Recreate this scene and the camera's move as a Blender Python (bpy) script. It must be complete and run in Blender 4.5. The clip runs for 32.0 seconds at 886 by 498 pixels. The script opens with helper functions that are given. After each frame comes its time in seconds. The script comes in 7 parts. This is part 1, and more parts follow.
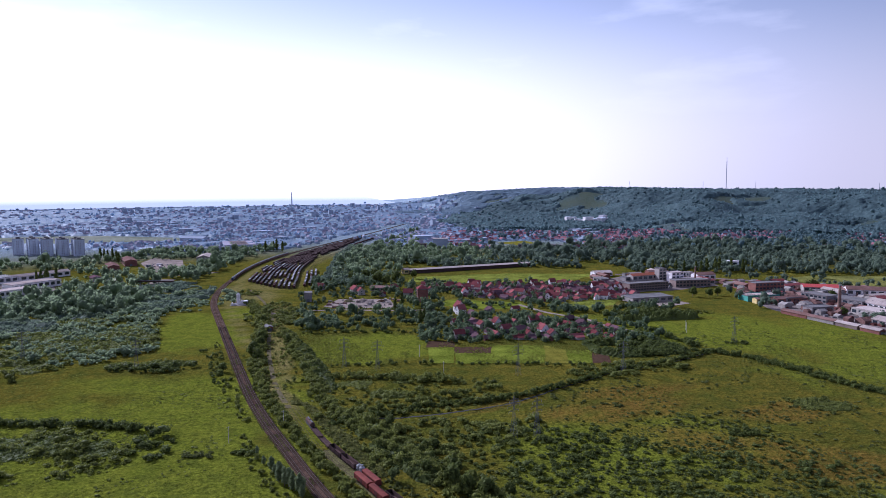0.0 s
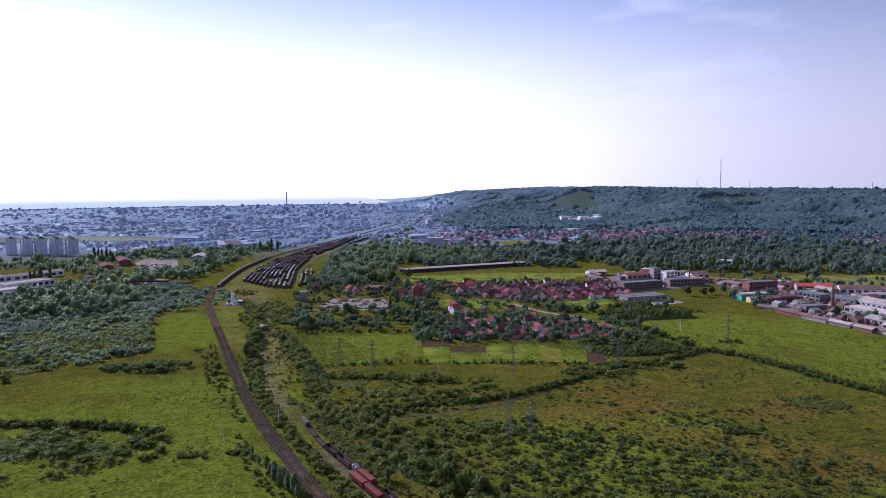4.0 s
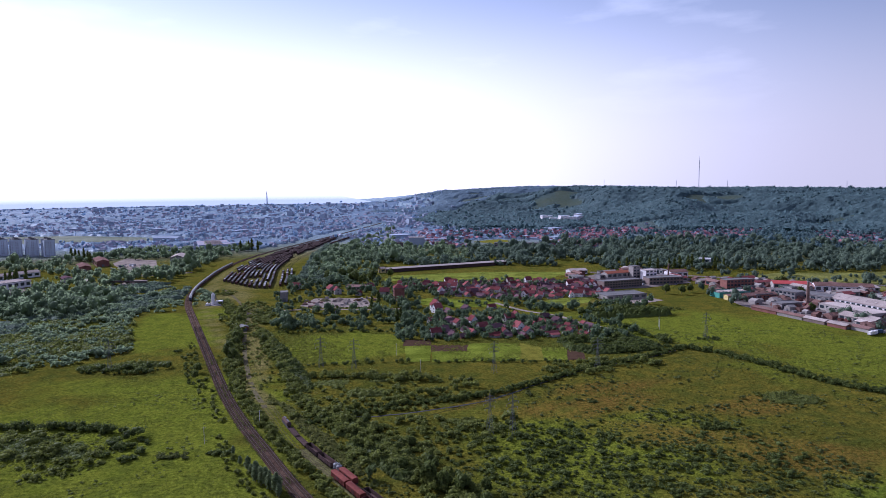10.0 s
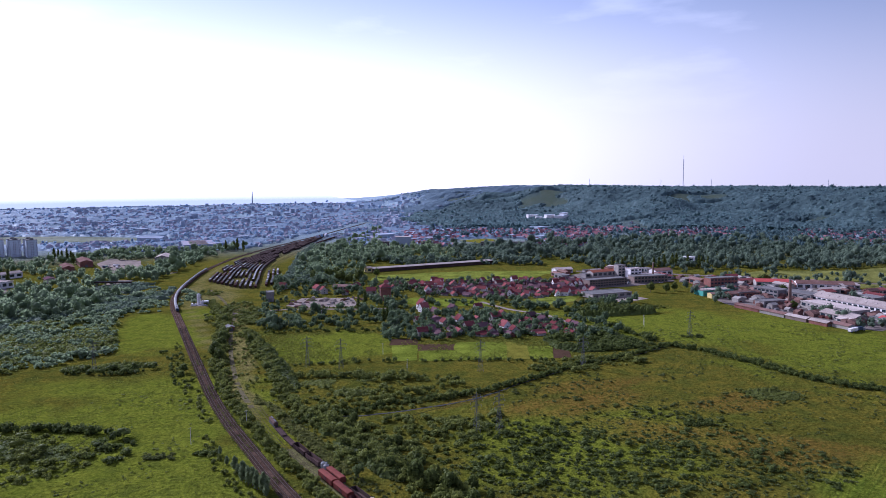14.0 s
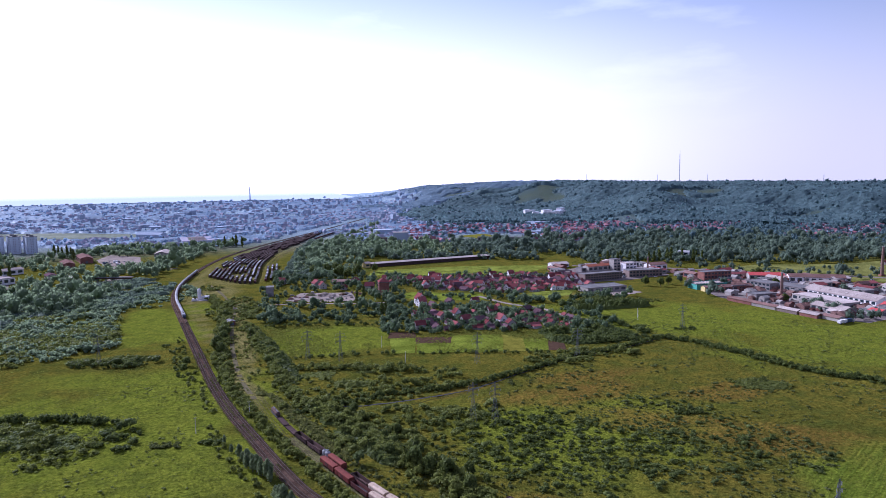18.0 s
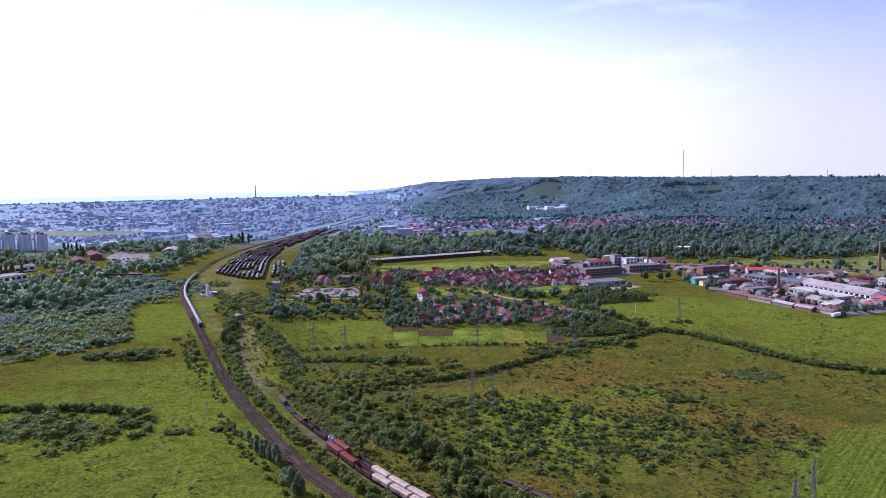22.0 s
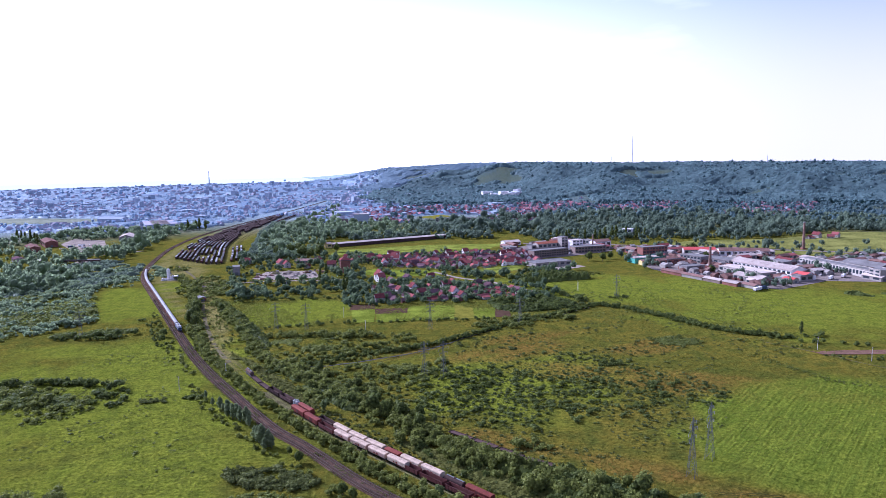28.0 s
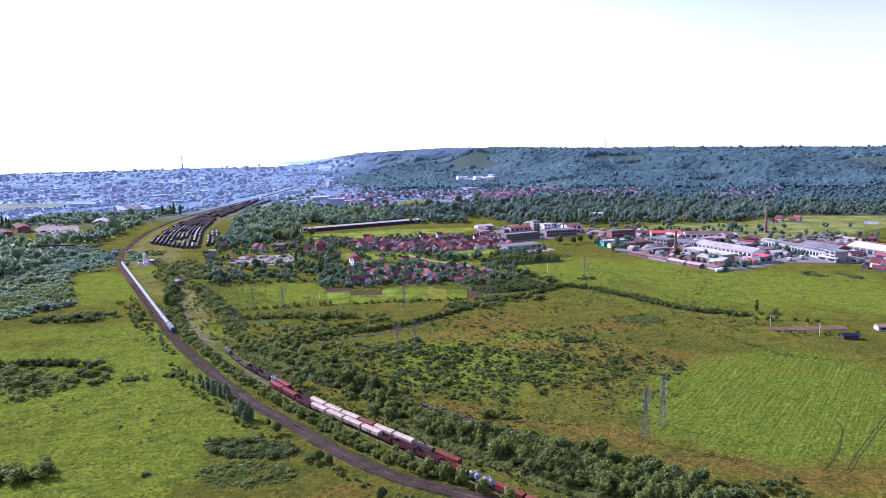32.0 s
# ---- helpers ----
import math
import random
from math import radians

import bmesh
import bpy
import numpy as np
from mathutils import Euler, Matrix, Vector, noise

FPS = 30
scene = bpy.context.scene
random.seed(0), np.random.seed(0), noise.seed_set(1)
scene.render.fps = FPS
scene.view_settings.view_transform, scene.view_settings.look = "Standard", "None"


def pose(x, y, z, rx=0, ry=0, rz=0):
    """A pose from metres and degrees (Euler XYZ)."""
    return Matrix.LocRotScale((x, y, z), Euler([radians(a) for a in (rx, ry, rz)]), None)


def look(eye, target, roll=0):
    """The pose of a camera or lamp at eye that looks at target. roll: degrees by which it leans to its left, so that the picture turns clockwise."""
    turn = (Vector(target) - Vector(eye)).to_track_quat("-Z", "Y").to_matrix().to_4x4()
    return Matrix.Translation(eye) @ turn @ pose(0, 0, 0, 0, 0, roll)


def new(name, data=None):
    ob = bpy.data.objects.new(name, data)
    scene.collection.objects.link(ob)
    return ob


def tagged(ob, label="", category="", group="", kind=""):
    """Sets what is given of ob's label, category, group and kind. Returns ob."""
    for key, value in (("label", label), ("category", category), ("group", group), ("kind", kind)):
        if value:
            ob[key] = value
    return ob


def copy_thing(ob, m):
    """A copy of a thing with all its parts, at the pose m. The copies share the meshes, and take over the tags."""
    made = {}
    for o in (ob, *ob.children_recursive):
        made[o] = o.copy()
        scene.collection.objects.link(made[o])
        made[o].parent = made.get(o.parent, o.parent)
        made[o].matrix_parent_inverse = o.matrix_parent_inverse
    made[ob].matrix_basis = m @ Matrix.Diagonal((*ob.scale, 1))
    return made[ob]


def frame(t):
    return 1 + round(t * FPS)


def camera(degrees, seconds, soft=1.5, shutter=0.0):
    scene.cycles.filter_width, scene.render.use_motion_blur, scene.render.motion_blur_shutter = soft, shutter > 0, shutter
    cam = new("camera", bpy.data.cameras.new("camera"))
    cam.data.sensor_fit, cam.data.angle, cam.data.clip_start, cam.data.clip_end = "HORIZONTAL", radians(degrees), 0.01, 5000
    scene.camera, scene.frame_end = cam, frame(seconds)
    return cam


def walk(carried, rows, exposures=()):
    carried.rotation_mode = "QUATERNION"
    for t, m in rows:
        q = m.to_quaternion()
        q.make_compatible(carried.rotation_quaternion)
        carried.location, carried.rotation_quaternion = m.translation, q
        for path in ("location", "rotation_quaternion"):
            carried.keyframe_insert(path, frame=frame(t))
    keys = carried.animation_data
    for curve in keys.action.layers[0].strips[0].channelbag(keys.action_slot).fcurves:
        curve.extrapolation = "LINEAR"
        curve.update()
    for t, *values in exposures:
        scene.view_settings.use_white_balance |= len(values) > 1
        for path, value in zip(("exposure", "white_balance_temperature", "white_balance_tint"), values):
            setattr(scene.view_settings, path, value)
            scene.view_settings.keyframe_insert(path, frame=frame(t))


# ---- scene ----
PATH = [
    (0, (-0.00, -0.00, 130.00), (-0.00, 995.37, 33.84), -0.37),
    (0.5, (0.03, -0.09, 130.16), (1.26, 995.24, 33.60), -0.37),
    (1, (0.11, -0.07, 130.25), (2.02, 995.24, 33.50), -0.39),
    (1.5, (0.10, -0.04, 130.29), (2.78, 995.25, 33.43), -0.38),
    (2, (0.01, -0.07, 130.30), (3.68, 995.23, 33.44), -0.38),
    (2.5, (0.04, -0.06, 130.25), (4.47, 995.25, 33.56), -0.40),
    (3, (0.10, -0.23, 130.22), (5.42, 995.08, 33.70), -0.39),
    (3.5, (0.07, -0.50, 130.23), (6.29, 994.78, 33.39), -0.39),
    (5.5, (0.24, -1.25, 130.25), (10.70, 993.89, 32.38), -0.38),
    (6, (0.28, -1.47, 130.36), (12.48, 993.64, 32.30), -0.41),
    (6.5, (0.28, -1.40, 130.32), (14.01, 993.68, 32.26), -0.40),
    (7, (0.33, -1.34, 130.27), (16.06, 993.71, 32.19), -0.37),
    (7.5, (0.32, -1.38, 130.23), (19.49, 993.62, 32.23), -0.36),
    (8, (0.37, -1.47, 130.15), (23.19, 993.46, 32.20), -0.38),
    (8.5, (0.48, -1.60, 130.13), (25.89, 993.28, 32.24), -0.38),
    (9, (0.53, -1.78, 130.21), (28.42, 993.02, 32.27), -0.41),
    (9.5, (0.54, -1.91, 130.21), (31.32, 992.79, 32.15), -0.42),
    (10, (0.45, -2.12, 130.15), (33.96, 992.49, 32.02), -0.43),
    (10.5, (0.32, -2.38, 130.16), (36.33, 992.14, 32.05), -0.45),
    (11, (0.20, -2.62, 130.23), (38.68, 991.79, 31.91), -0.47),
    (11.5, (0.22, -2.88, 130.31), (41.74, 991.38, 31.76), -0.48),
    (12, (0.27, -3.10, 130.37), (45.04, 990.99, 31.50), -0.51),
    (12.5, (0.29, -3.14, 130.38), (47.78, 990.83, 31.47), -0.52),
    (13, (0.36, -3.19, 130.40), (49.83, 990.68, 31.47), -0.51),
    (13.5, (0.35, -3.41, 130.35), (51.73, 990.36, 31.44), -0.50),
    (14, (0.35, -3.82, 130.40), (53.52, 989.82, 31.13), -0.48),
    (14.5, (0.20, -4.43, 130.62), (55.21, 989.04, 30.65), -0.49),
    (16.5, (0.04, -9.39, 130.73), (56.37, 983.67, 27.54), -0.61),
    (17, (0.01, -10.89, 130.62), (56.76, 982.10, 26.97), -0.62),
    (17.5, (0.02, -12.58, 130.57), (57.58, 980.26, 25.85), -0.64),
    (18, (0.15, -14.07, 130.66), (56.66, 978.75, 25.19), -0.67),
    (18.5, (0.36, -15.43, 130.77), (55.42, 977.39, 24.56), -0.68),
    (19, (0.64, -16.96, 130.81), (53.80, 975.89, 23.90), -0.70),
    (19.5, (0.91, -18.70, 130.93), (51.07, 974.21, 23.15), -0.73),
    (20, (1.14, -20.59, 131.07), (47.79, 972.42, 22.68), -0.78),
    (20.5, (1.33, -22.68, 131.19), (46.31, 970.36, 22.33), -0.79),
    (21, (1.64, -24.75, 131.27), (46.72, 968.25, 22.02), -0.79),
    (21.5, (1.87, -27.06, 131.38), (48.43, 965.82, 21.70), -0.82),
    (22, (2.06, -29.60, 131.49), (51.07, 963.10, 21.32), -0.86),
    (22.5, (2.29, -32.31, 131.57), (54.78, 960.14, 20.73), -0.90),
    (23, (2.37, -35.16, 131.66), (59.48, 956.94, 20.04), -0.92),
    (23.5, (2.40, -38.19, 131.73), (64.77, 953.52, 19.40), -0.94),
    (24, (2.42, -41.31, 131.89), (70.30, 949.92, 18.47), -0.96),
    (24.5, (2.39, -44.49, 132.02), (76.30, 946.13, 17.15), -0.98),
    (25, (2.47, -47.73, 132.12), (82.37, 942.23, 15.52), -0.98),
    (25.5, (2.54, -51.11, 132.21), (88.69, 938.08, 13.54), -0.98),
    (27.5, (2.27, -63.87, 132.45), (108.52, 922.05, 3.36), -1.00),
    (28, (2.28, -66.79, 132.59), (112.48, 918.37, 0.98), -0.97),
    (28.5, (2.29, -69.55, 132.72), (116.58, 914.79, -1.52), -0.95),
    (29, (2.33, -72.18, 132.76), (120.46, 911.38, -3.78), -0.96),
    (29.5, (2.41, -74.69, 132.81), (124.45, 908.05, -6.27), -0.95),
    (30, (2.45, -76.92, 132.87), (128.49, 904.97, -8.54), -0.93),
    (30.5, (2.61, -78.94, 132.92), (133.31, 901.98, -10.97), -0.94),
    (31, (2.78, -80.90, 132.88), (139.59, 898.85, -13.32), -0.92),
    (31.5, (2.90, -82.83, 132.87), (147.84, 895.36, -15.95), -0.89),
    (32, (2.93, -84.33, 132.93), (146.31, 893.44, -20.09), -0.86),
]
EXPOSURES = [(0, -0.06, 5120, 24), (3, -0.07, 5120, 24), (9, -0.10, 5100, 24), (14, 0.0, 5060, 25), (19, 0.25, 4990, 26), (24, 0.43, 4950, 27), (28, 0.64, 4910, 27), (32, 0.84, 4870, 27)]
cam = camera(65.107, 32.0, soft=0.6)
walk(cam, [(t, look(e, a, r)) for t, e, a, r in PATH], EXPOSURES)

# ---- light ----
SUN_AZ, SUN_EL = radians(-48), radians(31)      # azimuth from +y towards +x
SUN_DIR = Vector((math.sin(SUN_AZ) * math.cos(SUN_EL), math.cos(SUN_AZ) * math.cos(SUN_EL), math.sin(SUN_EL)))


def make_world():
    w = bpy.data.worlds.new("sky")
    scene.world = w
    w.use_nodes = True
    nt = w.node_tree
    nt.nodes.clear()
    out = nt.nodes.new("ShaderNodeOutputWorld")
    bg = nt.nodes.new("ShaderNodeBackground")
    sky = nt.nodes.new("ShaderNodeTexSky")
    sky.sky_type = "NISHITA"
    sky.sun_disc = False
    sky.sun_elevation = SUN_EL
    sky.sun_rotation = SUN_AZ
    sky.altitude = 200
    sky.air_density, sky.dust_density, sky.ozone_density = 1.0, 1.0, 4.0
    # thin wisps of cloud
    tc = nt.nodes.new("ShaderNodeTexCoord")
    mp = nt.nodes.new("ShaderNodeMapping")
    mp.inputs["Scale"].default_value = (2.2, 2.2, 9.0)
    mp.inputs["Location"].default_value = (3.3, 1.1, 0.4)
    no = nt.nodes.new("ShaderNodeTexNoise")
    no.inputs["Scale"].default_value = 1.6
    no.inputs["Detail"].default_value = 7
    no.inputs["Roughness"].default_value = 0.55
    ra = nt.nodes.new("ShaderNodeValToRGB")
    ra.color_ramp.elements[0].position, ra.color_ramp.elements[0].color = 0.56, (0, 0, 0, 1)
    ra.color_ramp.elements[1].position, ra.color_ramp.elements[1].color = 0.80, (0.35, 0.35, 0.35, 1)
    mx = nt.nodes.new("ShaderNodeMix")
    mx.data_type = "RGBA"
    mx.inputs["B"].default_value = (17.0, 16.4, 16.6, 1)
    nt.links.new(tc.outputs["Generated"], mp.inputs["Vector"])
    nt.links.new(mp.outputs[0], no.inputs["Vector"])
    nt.links.new(no.outputs[0], ra.inputs[0])
    nt.links.new(ra.outputs[0], mx.inputs["Factor"])
    nt.links.new(sky.outputs[0], mx.inputs["A"])
    # pale haze low over the horizon
    sp = nt.nodes.new("ShaderNodeSeparateXYZ")
    nt.links.new(tc.outputs["Generated"], sp.inputs[0])
    el = nt.nodes.new("ShaderNodeMapRange")
    el.interpolation_type = "SMOOTHERSTEP"
    el.inputs["From Min"].default_value, el.inputs["From Max"].default_value = -0.02, 0.33
    el.inputs["To Min"].default_value, el.inputs["To Max"].default_value = 0.97, 0.17
    nt.links.new(sp.outputs["Z"], el.inputs["Value"])
    hz = nt.nodes.new("ShaderNodeMix")
    hz.data_type = "RGBA"
    hz.inputs["B"].default_value = (8.7, 7.8, 7.8, 1)
    nt.links.new(el.outputs[0], hz.inputs["Factor"])
    nt.links.new(mx.outputs["Result"], hz.inputs["A"])
    # wide white aureole round the sun in the hazy air
    dt = nt.nodes.new("ShaderNodeVectorMath")
    dt.operation = "DOT_PRODUCT"
    dt.inputs[1].default_value = SUN_DIR
    nt.links.new(tc.outputs["Generated"], dt.inputs[0])
    au = nt.nodes.new("ShaderNodeMapRange")
    au.interpolation_type = "SMOOTHSTEP"
    au.inputs["From Min"].default_value, au.inputs["From Max"].default_value = 0.10, 1.02
    nt.links.new(dt.outputs["Value"], au.inputs["Value"])
    ad = nt.nodes.new("ShaderNodeMix")
    ad.data_type, ad.blend_type = "RGBA", "ADD"
    ad.inputs["B"].default_value = (18.6, 17.2, 17.2, 1)
    low = nt.nodes.new("ShaderNodeMath")
    low.operation = "MULTIPLY"
    nt.links.new(au.outputs[0], low.inputs[0])
    nt.links.new(el.outputs[0], low.inputs[1])
    nt.links.new(low.outputs[0], ad.inputs["Factor"])
    nt.links.new(hz.outputs["Result"], ad.inputs["A"])
    nt.links.new(ad.outputs["Result"], bg.inputs[0])
    bg.inputs[1].default_value = 0.083
    nt.links.new(bg.outputs[0], out.inputs[0])


make_world()
sun = new("sun", bpy.data.lights.new("sun", "SUN"))
sun.data.energy, sun.data.angle, sun.data.color = 5.0, radians(0.6), (1.0, 0.955, 0.88)
sun.matrix_world = look(SUN_DIR * 4000, (0, 0, 0))


# ---- materials ----
def material(name, base, rough=0.8, metal=0.0, vary=0.25, scale=0.5, fine=6.0, tint=None, bump=0.0, spec=0.4, per="none", amount=0.0, trans=0.0):
    """A surface with two scales of stains; per: 'object' or 'island' for chance shifts in value; trans: light let through."""
    m = bpy.data.materials.new(name)
    m.use_nodes = True
    nt = m.node_tree
    b = nt.nodes["Principled BSDF"]
    b.inputs["Roughness"].default_value = rough
    b.inputs["Metallic"].default_value = metal
    b.inputs["Specular IOR Level"].default_value = spec
    geo = nt.nodes.new("ShaderNodeNewGeometry")
    n1 = nt.nodes.new("ShaderNodeTexNoise")
    n1.inputs["Scale"].default_value, n1.inputs["Detail"].default_value = scale, 4
    n2 = nt.nodes.new("ShaderNodeTexNoise")
    n2.inputs["Scale"].default_value, n2.inputs["Detail"].default_value = fine, 5
    for n in (n1, n2):
        nt.links.new(geo.outputs["Position"], n.inputs["Vector"])
    ad = nt.nodes.new("ShaderNodeMath")
    ad.operation = "ADD"
    nt.links.new(n1.outputs[0], ad.inputs[0])
    nt.links.new(n2.outputs[0], ad.inputs[1])
    last = ad.outputs[0]
    if per != "none":
        rnd = nt.nodes.new("ShaderNodeObjectInfo").outputs["Random"] if per == "object" else geo.outputs["Random Per Island"]
        k = nt.nodes.new("ShaderNodeMath")
        k.operation = "MULTIPLY_ADD"
        k.inputs[1].default_value = amount
        nt.links.new(rnd, k.inputs[0])
        nt.links.new(last, k.inputs[2])
        last = k.outputs[0]
    mr = nt.nodes.new("ShaderNodeMapRange")
    mr.inputs["From Min"].default_value, mr.inputs["From Max"].default_value = 0.74, 1.26 + amount
    nt.links.new(last, mr.inputs["Value"])
    mx = nt.nodes.new("ShaderNodeMix")
    mx.data_type = "RGBA"
    t = tint or base
    lo = [max(0.0, c * (1 - vary)) for c in base]
    hi = [min(1.0, c * (1 + vary)) for c in t]
    mx.inputs["A"].default_value = (*lo, 1)
    mx.inputs["B"].default_value = (*hi, 1)
    nt.links.new(mr.outputs[0], mx.inputs["Factor"])
    nt.links.new(mx.outputs["Result"], b.inputs["Base Color"])
    if bump:
        bp = nt.nodes.new("ShaderNodeBump")
        bp.inputs["Strength"].default_value = bump
        bp.inputs["Distance"].default_value = 0.3
        nt.links.new(n2.outputs[0], bp.inputs["Height"])
        nt.links.new(bp.outputs[0], b.inputs["Normal"])
    if trans:
        tr = nt.nodes.new("ShaderNodeBsdfTranslucent")
        nt.links.new(mx.outputs["Result"], tr.inputs[0])
        ms = nt.nodes.new("ShaderNodeMixShader")
        ms.inputs[0].default_value = trans
        nt.links.new(b.outputs[0], ms.inputs[1])
        nt.links.new(tr.outputs[0], ms.inputs[2])
        nt.links.new(ms.outputs[0], nt.nodes["Material Output"].inputs[0])
    return m


ROWS_TURN = 45      # heading of the grass rows, degrees from +x


def ground_material():
    """Meadow, dry grass, lush grass and bare soil, laid by the cover of the ground; haze is painted into the far tones.
    """
    m = bpy.data.materials.new("meadow")
    m.use_nodes = True
    nt = m.node_tree
    b = nt.nodes["Principled BSDF"]
    b.inputs["Roughness"].default_value = 1.0
    b.inputs["Specular IOR Level"].default_value = 0.0
    geo = nt.nodes.new("ShaderNodeNewGeometry")
    at = nt.nodes.new("ShaderNodeAttribute")
    at.attribute_name = "cover"
    at2 = nt.nodes.new("ShaderNodeAttribute")
    at2.attribute_name = "cover_far_haze"
    at3 = nt.nodes.new("ShaderNodeAttribute")
    at3.attribute_name = "cover_rows"
    s3 = nt.nodes.new("ShaderNodeSeparateColor")
    nt.links.new(at3.outputs["Color"], s3.inputs[0])
    s1 = nt.nodes.new("ShaderNodeSeparateColor")
    s2 = nt.nodes.new("ShaderNodeSeparateColor")
    nt.links.new(at.outputs["Color"], s1.inputs[0])
    nt.links.new(at2.outputs["Color"], s2.inputs[0])

    def noise_at(scale, detail=5, rough=0.6):
        n = nt.nodes.new("ShaderNodeTexNoise")
        n.inputs["Scale"].default_value, n.inputs["Detail"].default_value, n.inputs["Roughness"].default_value = scale, detail, rough
        nt.links.new(geo.outputs["Position"], n.inputs["Vector"])
        return n.outputs[0]

    def mix(f, a, c):
        x = nt.nodes.new("ShaderNodeMix")
        x.data_type = "RGBA"
        for key, v in (("Factor", f), ("A", a), ("B", c)):
            if isinstance(v, (tuple, float)):
                x.inputs[key].default_value = v
            else:
                nt.links.new(v, x.inputs[key])
        return x.outputs["Result"]

    def ramp(v, lo, hi):
        r = nt.nodes.new("ShaderNodeMapRange")
        r.inputs["From Min"].default_value, r.inputs["From Max"].default_value = lo, hi
        nt.links.new(v, r.inputs["Value"])
        return r.outputs[0]

    def times(a, c, add=False):
        k = nt.nodes.new("ShaderNodeMath")
        k.operation = "ADD" if add else "MULTIPLY"
        for i, v in enumerate((a, c)):
            if isinstance(v, float):
                k.inputs[i].default_value = v
            else:
                nt.links.new(v, k.inputs[i])
        return k.outputs[0]

    big, mid, fine = noise_at(0.012), noise_at(0.07, 6), noise_at(0.5, 7, 0.75)
    col = mix(ramp(big, 0.35, 0.65), (0.122, 0.110, 0.016, 1), (0.174, 0.138, 0.020, 1))
    col = mix(times(ramp(mid, 0.44, 0.62), 0.7), col, (0.078, 0.090, 0.015, 1))
    col = mix(s1.outputs["Green"], col, mix(ramp(mid, 0.3, 0.7), (0.144, 0.168, 0.017, 1), (0.190, 0.200, 0.022, 1)))
    dry = times(s1.outputs["Red"], times(ramp(times(mid, times(fine, 0.5), True), 0.25, 0.92), 0.85))
    col = mix(dry, col, (0.194, 0.114, 0.025, 1))
    col = mix(s1.outputs["Blue"], col, mix(fine, (0.172, 0.142, 0.044, 1), (0.260, 0.218, 0.078, 1)))
    # town ground: distance haze put into the colour as a pale blue
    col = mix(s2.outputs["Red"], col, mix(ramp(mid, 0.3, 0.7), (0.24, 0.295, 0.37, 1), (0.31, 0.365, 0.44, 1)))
    # under the hill woods: dark like shaded foliage, with haze blue mixed in
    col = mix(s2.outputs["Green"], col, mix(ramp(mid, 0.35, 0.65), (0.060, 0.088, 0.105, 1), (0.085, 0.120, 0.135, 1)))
    # far plain: haze painted on, paler and bluer further out
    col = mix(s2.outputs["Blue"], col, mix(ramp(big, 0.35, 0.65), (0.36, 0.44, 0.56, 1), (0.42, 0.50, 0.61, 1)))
    mid2 = noise_at(0.13, 4, 0.6)
    col = mix(times(ramp(mid2, 0.47, 0.62), 0.45), col, (0.057, 0.071, 0.015, 1))
    # mown or wind-laid rows across the lush grass
    turn = nt.nodes.new("ShaderNodeMapping")
    turn.vector_type = "TEXTURE"
    turn.inputs["Rotation"].default_value = (0, 0, radians(ROWS_TURN))
    turn.inputs["Scale"].default_value = (34.0, 1.5, 10.0)
    nt.links.new(geo.outputs["Position"], turn.inputs["Vector"])
    row = nt.nodes.new("ShaderNodeTexNoise")
    row.inputs["Scale"].default_value, row.inputs["Detail"].default_value = 1.0, 3
    nt.links.new(turn.outputs[0], row.inputs["Vector"])
    stripes = row.outputs[0]
    col = mix(times(s3.outputs["Red"], 0.7), col, mix(ramp(mid, 0.3, 0.7), (0.128, 0.164, 0.016, 1), (0.178, 0.200, 0.022, 1)))
    rowed = times(ramp(stripes, 0.42, 0.62), times(s3.outputs["Red"], 0.38))
    col = mix(rowed, col, (0.066, 0.102, 0.014, 1))
    sc = mix(ramp(fine, 0.34, 0.66), (0.43, 0.46, 0.42, 1), (1.52, 1.48, 1.38, 1))
    mu = nt.nodes.new("ShaderNodeMix")
    mu.data_type, mu.blend_type = "RGBA", "MULTIPLY"
    mu.inputs["Factor"].default_value = 1.0
    nt.links.new(col, mu.inputs["A"])
    nt.links.new(sc, mu.inputs["B"])
    nt.links.new(mu.outputs["Result"], b.inputs["Base Color"])
    bp = nt.nodes.new("ShaderNodeBump")
    bp.inputs["Strength"].default_value, bp.inputs["Distance"].default_value = 1.0, 1.8
    nt.links.new(times(times(noise_at(0.2, 3), 0.8), times(fine, times(times(stripes, s3.outputs["Red"]), 0.6), True), True), bp.inputs["Height"])
    nt.links.new(bp.outputs[0], b.inputs["Normal"])
    return m


MEADOW = ground_material()
LEAF = material("leaves", (0.118, 0.142, 0.034), 0.6, vary=0.35, scale=0.16, fine=1.6, tint=(0.200, 0.212, 0.048), per="island", amount=0.5, trans=0.45, spec=0.06)
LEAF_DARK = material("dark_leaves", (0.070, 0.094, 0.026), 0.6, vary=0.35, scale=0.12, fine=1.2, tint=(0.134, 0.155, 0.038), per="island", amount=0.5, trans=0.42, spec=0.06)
# mid-distance thickets: lightened, haze painted into the leaf colour
LEAF_HAZED = material("hazed_leaves", (0.200, 0.256, 0.140), 0.7, vary=0.2, scale=0.06, fine=0.8, tint=(0.245, 0.300, 0.165), per="island", amount=0.5, trans=0.6, spec=0.06)
WILLOW = material("willow_leaves", (0.115, 0.15, 0.045), 0.6, vary=0.3, scale=0.16, fine=1.6, tint=(0.17, 0.20, 0.07), per="island", amount=0.5, trans=0.45, spec=0.06)
# garden and woodland leaves: extra blue painted in for the haze over them
GARDEN_LEAF = material("garden_leaves", (0.088, 0.132, 0.070), 0.6, vary=0.35, scale=0.05, fine=0.6, tint=(0.158, 0.20, 0.10), per="island", amount=0.6, trans=0.5, spec=0.06)
